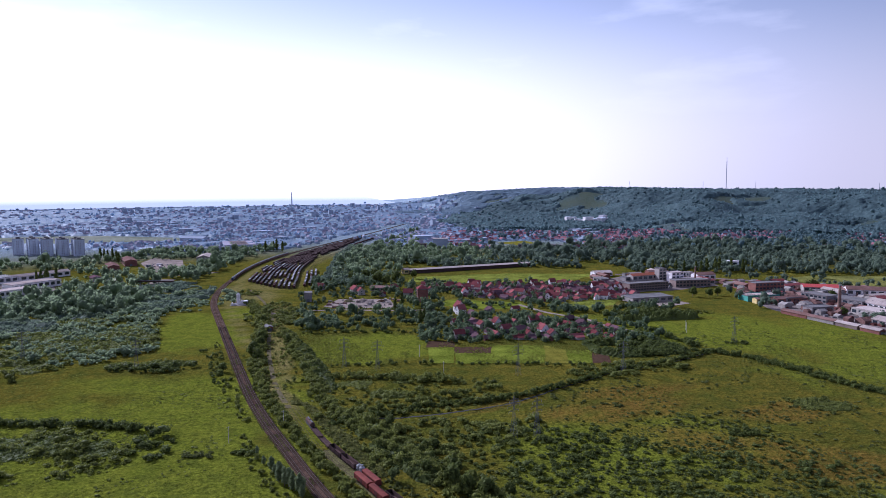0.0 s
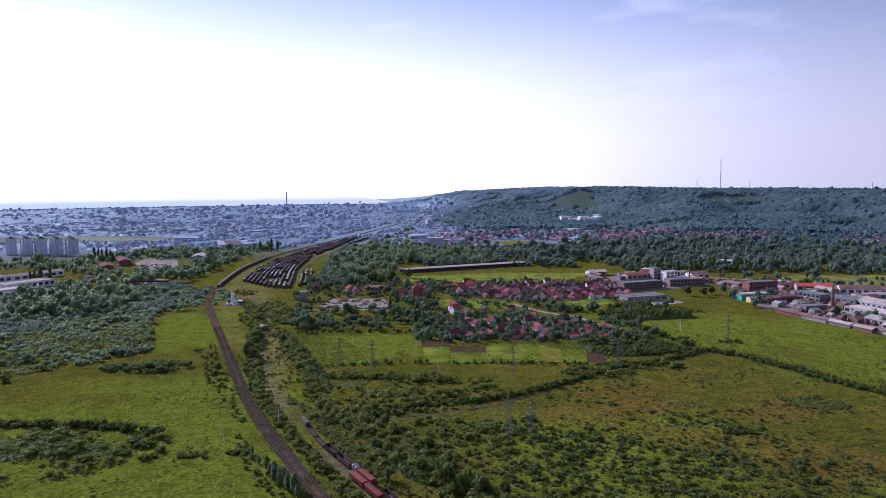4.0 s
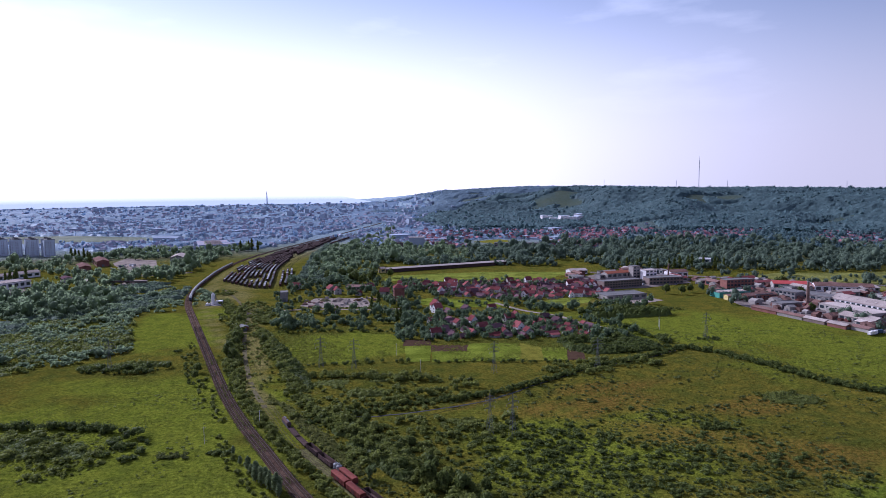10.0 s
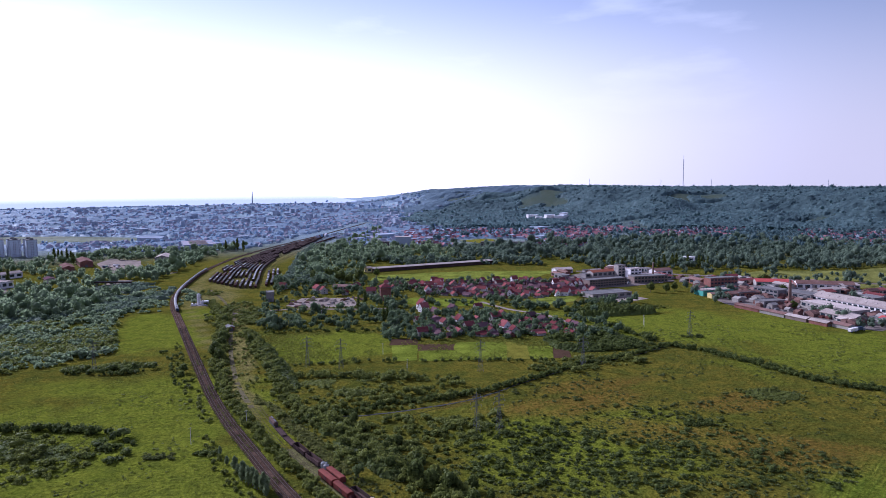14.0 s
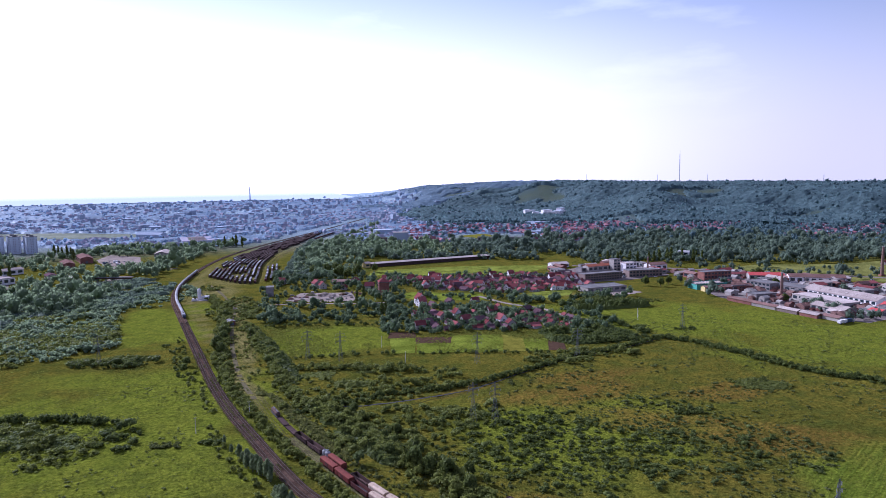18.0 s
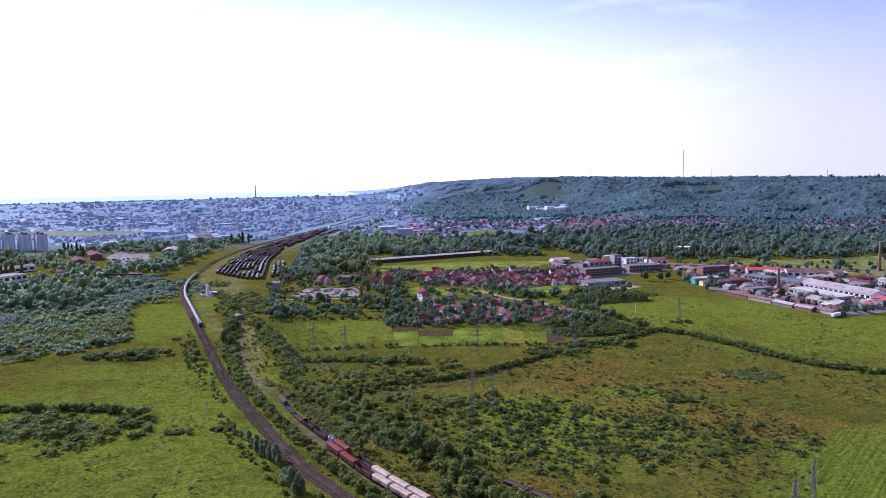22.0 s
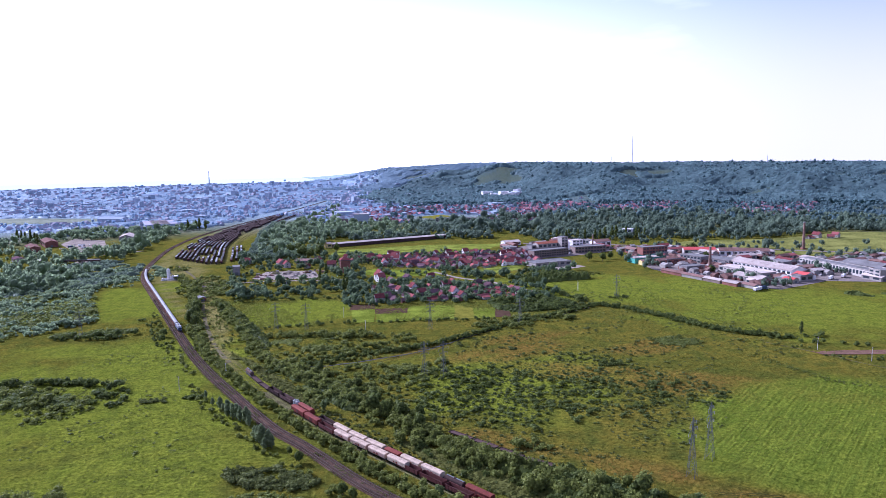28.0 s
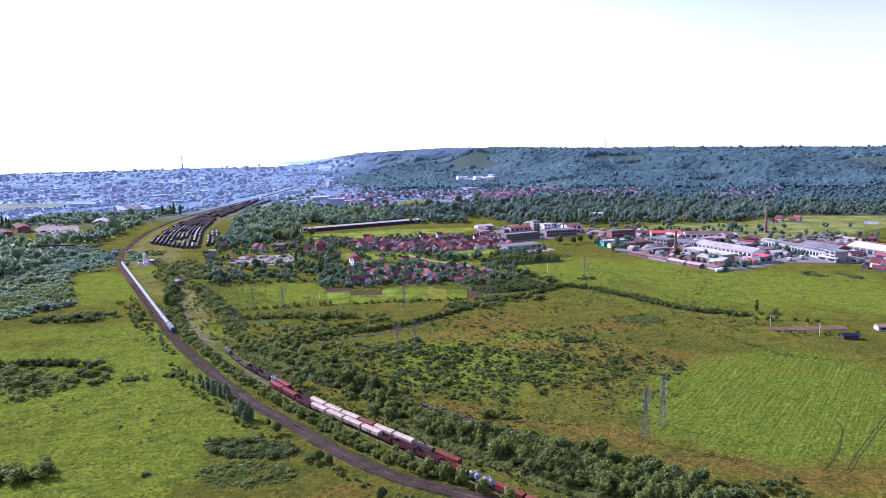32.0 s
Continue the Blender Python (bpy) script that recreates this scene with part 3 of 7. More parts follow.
# patches of cover: centre, half axes, turn, softness, waviness
DRY = [(95, 385, 60, 20, 20), (140, 330, 55, 22, -20), (175, 300, 60, 16, -30), (70, 235, 38, 10, -42), (110, 205, 45, 10, -38), (160, 165, 50, 12, -25), (215, 300, 50, 14, -25), (120, 420, 50, 14, 20), (190, 380, 40, 16, 10), (250, 270, 40, 12, -20), (40, 400, 25, 6, 38), (205, 145, 40, 14, 0), (0, 168, 14, 9, 0)]
LUSH = [(98, 318, 78, 58, 30, 0.7), (60, 345, 50, 40, 30, 0.7), (-170, 330, 110, 110, 0), (-105, 290, 60, 80, 20), (-130, 400, 70, 60, 0), (-110, 210, 60, 60, 0), (-200, 690, 30, 30, 0), (222, 232, 92, 62, 40, 0.25, 0.15), (255, 580, 150, 90, -20, 0.5), (380, 470, 150, 110, -20, 0.5), (-205, 585, 38, 60, 15, 0.3), (-90, 240, 60, 50, 0), (-160, 430, 80, 40, 0), (-62, 540, 60, 56, 0, 0.25, 0.2), (-226, 615, 32, 90, 21, 0.25, 0.2), (330, 470, 90, 60, -20)]
BARE = [(-165, 660, 8, 90, 14, 0.5), (-104, 425, 6, 60, 28, 0.5), (-215, 790, 26, 40, 0, 0.6), (-128, 530, 8, 90, 17, 0.5), (-165, 680, 12, 60, 10, 0.6), (-260, 850, 14, 60, 5, 0.6), (-215, 735, 20, 14, 0, 0.5), (210, 722, 34, 9, 0)]
make_ground()


def make_backdrop():
    """A glowing upright sheet that stands in for the far plain, short of the ground's edge, pale with painted haze."""
    m = bpy.data.materials.new("distance")
    m.use_nodes = True
    nt = m.node_tree
    nt.nodes.clear()
    out, em = nt.nodes.new("ShaderNodeOutputMaterial"), nt.nodes.new("ShaderNodeEmission")
    geo, sp = nt.nodes.new("ShaderNodeNewGeometry"), nt.nodes.new("ShaderNodeSeparateXYZ")
    mp = nt.nodes.new("ShaderNodeMapping")
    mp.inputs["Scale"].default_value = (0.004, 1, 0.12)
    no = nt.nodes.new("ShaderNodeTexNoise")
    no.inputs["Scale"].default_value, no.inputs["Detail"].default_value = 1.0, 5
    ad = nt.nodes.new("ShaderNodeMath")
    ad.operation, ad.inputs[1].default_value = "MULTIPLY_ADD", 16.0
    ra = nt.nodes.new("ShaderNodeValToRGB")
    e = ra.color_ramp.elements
    # haze painted as glow: pale blue at the foot, near white on top
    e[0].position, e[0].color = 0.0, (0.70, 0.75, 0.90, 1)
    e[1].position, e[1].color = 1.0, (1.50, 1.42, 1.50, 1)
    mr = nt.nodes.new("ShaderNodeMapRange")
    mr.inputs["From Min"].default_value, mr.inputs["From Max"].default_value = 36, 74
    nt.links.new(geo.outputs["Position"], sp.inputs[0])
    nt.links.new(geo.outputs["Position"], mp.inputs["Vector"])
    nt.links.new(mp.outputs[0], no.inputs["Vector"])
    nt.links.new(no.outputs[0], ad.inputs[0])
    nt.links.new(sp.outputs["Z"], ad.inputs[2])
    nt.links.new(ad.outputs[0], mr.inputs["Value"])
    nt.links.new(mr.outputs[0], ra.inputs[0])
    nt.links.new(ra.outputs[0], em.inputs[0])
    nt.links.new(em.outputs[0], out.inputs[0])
    az = np.radians(np.linspace(-48, -1.5, 60))
    R = 3950.0
    top = [130 - R * math.tan(radians(0.84)) - 75 * float(smooth(-9, -1.5, math.degrees(a))) for a in az]
    n = len(az)
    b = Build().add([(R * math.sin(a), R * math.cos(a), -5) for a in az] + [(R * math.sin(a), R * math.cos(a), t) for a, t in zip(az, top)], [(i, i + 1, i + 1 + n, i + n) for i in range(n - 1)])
    tagged(new("backdrop", b.mesh("backdrop", m)), "glowing pale blue sheet standing in for the hazy far plain", "backdrop", kind="structure")


make_backdrop()


def ribbon(name, curve, half, z, mat, label, z_edge=None, category=""):
    """A bed that follows a curve, with sloping shoulders where z_edge is given."""
    b = Build()
    l2, r2 = offset(curve, -half), offset(curve, half)
    rows = [l2, r2]
    hs = [z, z]
    if z_edge is not None:
        rows = [offset(curve, -half - 0.6), l2, r2, offset(curve, half + 0.6)]
        hs = [z_edge, z, z, z_edge]
    n, k = len(curve), len(rows)
    lift = land(curve[:, 0], curve[:, 1]) if curve[:, 1].max() > 1200 else np.zeros(n)
    v = [(rows[j][i, 0], rows[j][i, 1], hs[j] + lift[i]) for i in range(n) for j in range(k)]
    f = [(i * k + j, i * k + j + 1, (i + 1) * k + j + 1, (i + 1) * k + j) for i in range(n - 1) for j in range(k - 1)]
    b.add(v, [q[::-1] for q in f])
    return solid(name, b, mat, label, category)


def sheet(name, corners, z, mat, label, category=""):
    """A flat field or yard with the given corners."""
    r = random.Random(len(corners) + int(abs(corners[0][0])))
    n = len(corners)
    cx, cy = sum(p[0] for p in corners) / n, sum(p[1] for p in corners) / n
    pts = []
    for i, (x0, y0) in enumerate(corners):
        x1, y1 = corners[(i + 1) % n]
        k = max(1, int(math.hypot(x1 - x0, y1 - y0) / 5))
        for j in range(k):
            x, y = x0 + (x1 - x0) * j / k, y0 + (y1 - y0) * j / k
            d = math.hypot(x - cx, y - cy)
            soft = 7.0 if d > 40 and category == "field" else 1.6
            g = 1 + (float(value_noise(x, y, 11, 17)) * soft + r.uniform(0.0, 0.8) - soft * 0.3) / d
            pts.append((cx + (x - cx) * g, cy + (y - cy) * g, z))
    z = z + r.uniform(0, 0.03)
    b = Build().add([(p[0], p[1], z) for p in pts], [tuple(range(len(pts)))])
    ob = solid(name, b, mat, label, category)
    if ob.data.polygons[0].normal.z < 0:
        ob.data.flip_normals()
    return ob


# ---- railway ----
def rails(name, curve, z, label, mat=None):
    """A pair of rails on a curve."""
    b = Build()
    for side in (-0.75, 0.75):
        c0, c1 = offset(curve, side - 0.045), offset(curve, side + 0.045)
        n = len(curve)
        lift = land(curve[:, 0], curve[:, 1]) if curve[:, 1].max() > 1200 else np.zeros(n)
        v = []
        for i in range(n):
            v += [(c0[i, 0], c0[i, 1], z + lift[i]), (c0[i, 0], c0[i, 1], z + 0.17 + lift[i]), (c1[i, 0], c1[i, 1], z + 0.17 + lift[i]), (c1[i, 0], c1[i, 1], z + lift[i])]
        f = [(i * 4 + j, (i + 1) * 4 + j, (i + 1) * 4 + j + 1, i * 4 + j + 1) for i in range(n - 1) for j in range(3)]
        b.add(v, f)
    return solid(name, b, mat or RAIL, label, "rails")


def sleepers(name, curve, z, upto, label):
    c = spline(curve[::4], 0.7)
    c = c[c[:, 1] < upto]
    t = np.gradient(c, axis=0)
    t /= np.hypot(t[:, 0], t[:, 1])[:, None]
    b = Build()
    for (x, y), (u, w) in zip(c, t):
        p = [(x + a * w * 1.3 + e * u * 0.12, y - a * u * 1.3 + e * w * 0.12) for a, e in ((-1, -1), (1, -1), (1, 1), (-1, 1))]
        v = [(*q, z) for q in p] + [(*q, z + 0.14) for q in p]
        b.add(v, [(4, 5, 6, 7), (0, 1, 5, 4), (1, 2, 6, 5), (2, 3, 7, 6), (3, 0, 4, 7)])
    return solid(name, b, SLEEPER, label, "sleepers", kind="stuff")


TRACK_L, TRACK_R = offset(MAIN, -1.7), offset(MAIN, 2.3)
RAIL_Z = 0.62
ribbon("ballast_bed", offset(MAIN, 0.3), 3.2, 0.42, BALLAST, "brown stone ballast bed under the double track", 0.0, "ballast")
for curve, word in ((TRACK_L, "outer"), (TRACK_R, "inner")):
    rails("rails", curve, 0.45, "worn steel rails of the curving %s main track" % word)
    sleepers("sleepers", curve, 0.34, 620, "grey concrete sleepers half sunk in brown ballast")
SID = offset(SIDING_B, 2.0)
ribbon("siding_bed", SID[SID[:, 1] < 330], 3.2, 0.18, WEEDY, "weedy ballast under the siding tracks", 0.0, "ballast")
for curve in (SIDING_B, SIDING_A):
    rails("siding_rails", curve, 0.2, "rusty rails of the siding under parked wagons", RUSTY_RAIL)
PLAIN_SPUR = spline([(-90, 392), (-106, 430), (-122, 480), (-136, 530), (-152, 596), (-170, 680), (-200, 760), (-236, 840)], 5.0)
ribbon("old_spur", PLAIN_SPUR, 1.6, 0.10, DIRT, "overgrown dirt track bed of a lifted spur", None, "track bed")


# ---- wagons ----
def bogie_wheels(parent, length, gauge=0.75):
    """Two bogies, each a frame with four wheels."""
    for s in (-1, 1):
        x = s * (length / 2 - 2.3)
        fr = Build().box(x - 1.35, -1.0, 0.45, x + 1.35, -0.86, 0.75).box(x - 1.35, 0.86, 0.45, x + 1.35, 1.0, 0.75).box(x - 0.25, -0.9, 0.5, x + 0.25, 0.9, 0.8)
        bg = part("bogie", fr, BLACK, parent)
        for dx in (-0.9, 0.9):
            wb = Build().tube((x + dx, -gauge, 0.46), (x + dx, gauge, 0.46), 0.08, n=6)
            for w in (-gauge, gauge):
                wb.tube((x + dx, w - 0.07, 0.46), (x + dx, w + 0.07, 0.46), 0.46, n=10)
            part("wheelset", wb, BLACK, bg)


def underframe(parent, length, mat=BLACK):
    b = Build().box(-length / 2, -1.15, 0.85, length / 2, 1.15, 1.08)
    for s in (-1, 1):
        for w in (-0.85, 0.85):
            b.tube((s * length / 2, w, 1.0), (s * (length / 2 + 0.55), w, 1.0), 0.13, 0.2, 8)
    part("underframe", b, mat, parent)


def hopper_wagon(mat, roof, label, length=12.2):
    """A covered hopper with sloping lower sides and a rounded roof."""
    w = thing("covered_hopper_wagon", label, "freight wagon", group="wagons on the siding")
    underframe(w, length)
    bogie_wheels(w, length)
    prof = [(-0.9, 1.08), (0.9, 1.08), (1.5, 1.75), (1.52, 3.25), (-1.52, 3.25), (-1.5, 1.75)]
    body = Build()
    n = len(prof)
    for x0, x1 in ((-length / 2 + 0.25, length / 2 - 0.25),):
        v = [(x0 + (0.5 if z < 1.5 else 0), y, z) for y, z in prof] + [(x1 - (0.5 if z < 1.5 else 0), y, z) for y, z in prof]
        body.add(v, [tuple(range(n)), tuple(range(2 * n - 1, n - 1, -1))] + [((i + 1) % n, i, i + n, (i + 1) % n + n) for i in range(n)])
    for k in range(9):
        x = -length / 2 + 0.5 + k * (length - 1.0) / 8
        for s in (-1, 1):
            body.box(x - 0.06, s * 1.53 - 0.05, 1.75, x + 0.06, s * 1.53 + 0.05, 3.25)
    bd = part("body", body, mat, w)
    for s in (-1, 1):
        part("marking_panel", Build().box(-1.1, s * 1.56 - 0.03, 1.9, 0.1, s * 1.56 + 0.03, 2.7), RED_PAINT, bd, "rust-red stencilled panel")
        part("marking_panel", Build().box(0.9, s * 1.56 - 0.03, 2.0, 1.9, s * 1.56 + 0.03, 2.6), RED_PAINT, bd, "rust-red stencilled panel")
    rf = Build()
    arc = [(1.58 * math.cos(a), 3.22 + 0.62 * math.sin(a)) for a in np.linspace(0, math.pi, 9)]
    x0, x1 = -length / 2 + 0.15, length / 2 - 0.15
    v = [(x0, y, z) for y, z in arc] + [(x1, y, z) for y, z in arc]
    m = len(arc)
    rf.add(v, [(i, i + 1, i + 1 + m, i + m) for i in range(m - 1)] + [tuple(range(m - 1, -1, -1)), tuple(range(m, 2 * m))])
    r = part("roof", rf, roof, w)
    wk = Build().box(x0, -0.25, 3.86, x1, 0.25, 3.90)
    for k in range(4):
        wk.tube((-4.2 + k * 2.8, 0, 3.8), (-4.2 + k * 2.8, 0, 3.98), 0.34, n=8)
    part("catwalk", wk, roof, r)
    return w


def box_wagon(mat, label, length=13.6):
    w = thing("box_wagon", label, "freight wagon", group="wagons on the siding")
    underframe(w, length)
    bogie_wheels(w, length)
    rb = Build().box(-length / 2 + 0.1, -1.4, 1.08, length / 2 - 0.1, 1.4, 3.2)
    for k in range(11):
        x = -length / 2 + 0.3 + k * (length - 0.6) / 10
        for s in (-1, 1):
            rb.box(x - 0.07, s * 1.4 - 0.07, 1.1, x + 0.07, s * 1.4 + 0.07, 3.2)
    part("body", rb, mat, w)
    for s in (-1, 1):
        part("sliding_door", Build().box(-1.3, s * 1.44 - 0.05, 1.15, 1.3, s * 1.44 + 0.05, 3.05), DARK_RED, w)
    rf = Build()
    arc = [(1.5 * math.cos(a), 3.18 + 0.55 * math.sin(a)) for a in np.linspace(0, math.pi, 9)]
    m = len(arc)
    v = [(-length / 2, y, z) for y, z in arc] + [(length / 2, y, z) for y, z in arc]
    rf.add(v, [(i, i + 1, i + 1 + m, i + m) for i in range(m - 1)] + [tuple(range(m - 1, -1, -1)), tuple(range(m, 2 * m))])
    part("roof", rf, mat, w)
    return w


def open_wagon(mat, label, length=13.8, high=1.9, load=None, name="open_wagon"):
    w = thing(name, label, "freight wagon", group="wagons on the siding")
    underframe(w, length)
    bogie_wheels(w, length)
    t, a, z0, z1 = 0.12, length / 2 - 0.1, 1.08, 1.08 + high
    b = Build().box(-a, -1.4, z0, a, -1.4 + t, z1).box(-a, 1.4 - t, z0, a, 1.4, z1).box(-a, -1.4 + t, z0, -a + t, 1.4 - t, z1).box(a - t, -1.4 + t, z0, a, 1.4 - t, z1)
    part("floor", Build().box(-a + t, -1.28, 1.09, a - t, 1.28, 1.2), load or BLACK, w)
    rb = b
    for k in range(9):
        x = -a + 0.2 + k * (2 * a - 0.4) / 8
        for s in (-1, 1):
            rb.box(x - 0.08, s * 1.4 - 0.07, z0, x + 0.08, s * 1.4 + 0.07, z1)
    for s in (-1, 1):
        rb.box(-a, s * 1.42 - 0.06, z1 - 0.12, a, s * 1.42 + 0.06, z1 + 0.02)
    part("body", rb, mat, w)
    return w


def silo_wagon(label):
    """A powder wagon of two upright drums."""
    w = thing("silo_wagon", label, "freight wagon", group="wagons on the siding")
    L = 5.9
    underframe(w, L)
    bogie_wheels(w, L + 0.6)
    for x in (-1.4, 1.4):
        b = Build().tube((x, 0, 1.1), (x, 0, 1.7), 0.5, 1.3, 14).tube((x, 0, 1.7), (x, 0, 3.3), 1.3, 1.3, 14).tube((x, 0, 3.3), (x, 0, 3.85), 1.3, 0.5, 14)
        d = part("drum", b, GREY_PAINT, w)
        part("hatch", Build().tube((x, 0, 3.83), (x, 0, 4.05), 0.4, n=10), STEEL, d)
    part("platform", Build().box(-0.5, -1.2, 3.86, 0.5, 1.2, 3.92).box(-0.06, -1.2, 1.1, 0.06, -1.1, 3.86).box(-0.06, 1.1, 1.1, 0.06, 1.2, 3.86), STEEL, w)
    return w


def tank_wagon(mat, label, L=11.5):
    w = thing("tank_wagon", label, "freight wagon", group="wagons on the siding")
    underframe(w, L)
    bogie_wheels(w, L)
    b = Build().tube((-L / 2 + 0.7, 0, 2.35), (L / 2 - 0.7, 0, 2.35), 1.3, n=16).tube((-L / 2 + 0.35, 0, 2.35), (-L / 2 + 0.7, 0, 2.35), 0.8, 1.3, 16).tube((L / 2 - 0.7, 0, 2.35), (L / 2 - 0.35, 0, 2.35), 1.3, 0.8, 16)
    t = part("tank", b, mat, w)
    part("dome", Build().tube((0, 0, 3.55), (0, 0, 3.95), 0.5, n=10), mat, t)
    part("catwalk", Build().box(-L / 2 + 0.8, -0.35, 3.68, L / 2 - 0.8, 0.35, 3.72), STEEL, t)
    return w


def on_curve(curve, s, z):
    """The pose at s metres along a curve, x forward."""
    d = np.r_[0, np.cumsum(np.hypot(*np.diff(curve, axis=0).T))]
    x, y = np.interp(s, d, curve[:, 0]), np.interp(s, d, curve[:, 1])
    a, b = max(s - 3, 0), s + 3
    dx = np.interp(b, d, curve[:, 0]) - np.interp(a, d, curve[:, 0])
    dy = np.interp(b, d, curve[:, 1]) - np.interp(a, d, curve[:, 1])
    return pose(x, y, z, 0, 0, math.degrees(math.atan2(dy, dx)))


KINDS = {
    "W": (lambda: hopper_wagon(CREAM_PAINT, WHITE_ROOF, "off-white covered hopper wagon with rounded roof on the siding"), 12.2),
    "P": (lambda: hopper_wagon(PINK_PAINT, WHITE_ROOF, "faded pink covered hopper wagon with whitish rounded roof"), 12.2),
    "R": (lambda: box_wagon(RED_PAINT, "oxide red boxcar with rounded roof on the siding"), 13.6),
    "r": (lambda: box_wagon(RED_PAINT, "short oxide red boxcar on the siding", 9.6), 9.6),
    "O": (lambda: open_wagon(DARK_RED, "dark red open gondola wagon, empty"), 13.8),
    "B": (lambda: open_wagon(BROWN_PAINT, "dark brown open gondola wagon, rusty and empty", load=BROWN_PAINT), 13.8),
    "L": (lambda: open_wagon(RED_PAINT, "red open wagon loaded with pale sacks", load=WHITE_PAINT), 13.8),
    "S": (lambda: silo_wagon("grey powder wagon with two upright drums"), 5.9),
    "T": (lambda: tank_wagon(BROWN_PAINT, "dark brown tank wagon with a dome"), 11.5),
    "F": (lambda: open_wagon(BROWN_PAINT, "low-sided rusty red flat wagon, empty", high=0.35, load=BROWN_PAINT), 13.8),
}
PROTO = {}


def set_wagon(kind, m):
    if kind not in PROTO:
        PROTO[kind] = KINDS[kind][0]()
        PROTO[kind].matrix_basis = m
        return PROTO[kind]
    return copy_thing(PROTO[kind], m)


def string_of_wagons(curve, s, letters, z=0.37):
    for k in letters:
        if k == "-":
            s += 8
            continue
        L = KINDS[k][1] + 1.25
        set_wagon(k, on_curve(curve, s + L / 2, z))
        s += L


def along(curve, x, y):
    """Metres along a curve at its point nearest to x, y."""
    d = np.r_[0, np.cumsum(np.hypot(*np.diff(curve, axis=0).T))]
    return d[np.argmin((curve[:, 0] - x) ** 2 + (curve[:, 1] - y) ** 2)]


string_of_wagons(SIDING_B, along(SIDING_B, 76, 135) + 0.9, "RRSSLOOO")
string_of_wagons(SIDING_B, along(SIDING_B, 14, 217.5) - 4.5, "WPPPORR")
string_of_wagons(SIDING_A, along(SIDING_A, 44, 184) - 4.5, "RTWWrWWWB-RSBBFFT")
DERELICT = spline([(80, 207), (70, 216), (60, 228), (49, 241), (37, 255)], 3.0)
string_of_wagons(DERELICT, 0.5, "FFFF", 0.1)


# ---- pylons ----
def pylon(label, h=22.0):
    """A lattice tower with three pairs of arms and strings of insulators."""
    p = thing("electricity_pylon", label, "pylon", group="power line towers")
    b = Build()
    lev = [0, 4.5, 8.2, 11.4, 14.0, 16.4, 18.6, 20.4, h]
    half = lambda z: 1.55 - 1.2 * min(1, z / 15.0) if z < 15 else 0.35 - 0.2 * (z - 15) / (h - 15)
    for i, z0 in enumerate(lev[:-1]):
        z1 = lev[i + 1]
        a, c = half(z0), half(z1)
        for sx, sy in ((1, 1), (1, -1), (-1, -1), (-1, 1)):
            b.tube((sx * a, sy * a, z0), (sx * c, sy * c, z1), 0.06, n=4)
        for (x0, y0), (x1, y1) in (((1, 1), (1, -1)), ((1, -1), (-1, -1)), ((-1, -1), (-1, 1)), ((-1, 1), (1, 1))):
            b.tube((x0 * a, y0 * a, z0), (x1 * c, y1 * c, z1), 0.04, n=4)
            b.tube((x1 * a, y1 * a, z0), (x0 * c, y0 * c, z1), 0.04, n=4)
            b.tube((x0 * c, y0 * c, z1), (x1 * c, y1 * c, z1), 0.035, n=4)
    part("lattice", b, STEEL, p)
    for z, w in ((14.6, 3.6), (17.4, 4.4), (20.0, 3.2)):
        for s in (-1, 1):
            a = Build()
            for y in (-0.3, 0.3):
                a.tube((s * 0.3, y, z), (s * w, 0, z + 0.15), 0.06, n=4).tube((s * 0.3, y, z + 0.9), (s * w, 0, z + 0.15), 0.06, n=4)
            arm = part("arm", a, STEEL, p)
            i = Build()
            i.tube((s * w, 0, z), (s * w, 0, z - 1.1), 0.08, 0.11, n=6)
            part("insulator", i, GREY_PAINT, arm)
    return p


def ground_z(x, y):
    return float(land(np.array([x]), np.array([y]))[0])


PYLONS = [(-70, 479, 25), (-46, 472, 25), (50, 457, 25), (47, 341, 40), (35.5, 343, 40), (233, 547, 20), (122, 462, 20), (-216, 478, 15), (-311, 503, 15), (133, 192, 45), (148, 206, 45)]
first = None
for x, y, turn in PYLONS:
    m = pose(x, y, ground_z(x, y) - 0.1, 0, 0, turn)
    if first is None:
        first = pylon("slender grey steel lattice pylon with insulators")
        first.matrix_basis = m
    else:
        big = 1.16 if y < 300 else 1.0
        copy_thing(first, m @ Matrix.Diagonal((big, big, big, 1)))


# ---- plants ----
def icosphere():
    bm = bmesh.new()
    bmesh.ops.create_icosphere(bm, subdivisions=1, radius=1.0)
    v = np.array([p.co[:] for p in bm.verts])
    f = np.array([[q.index for q in p.verts] for p in bm.faces])
    bm.free()
    return v, f


ICO_V, ICO_F = icosphere()


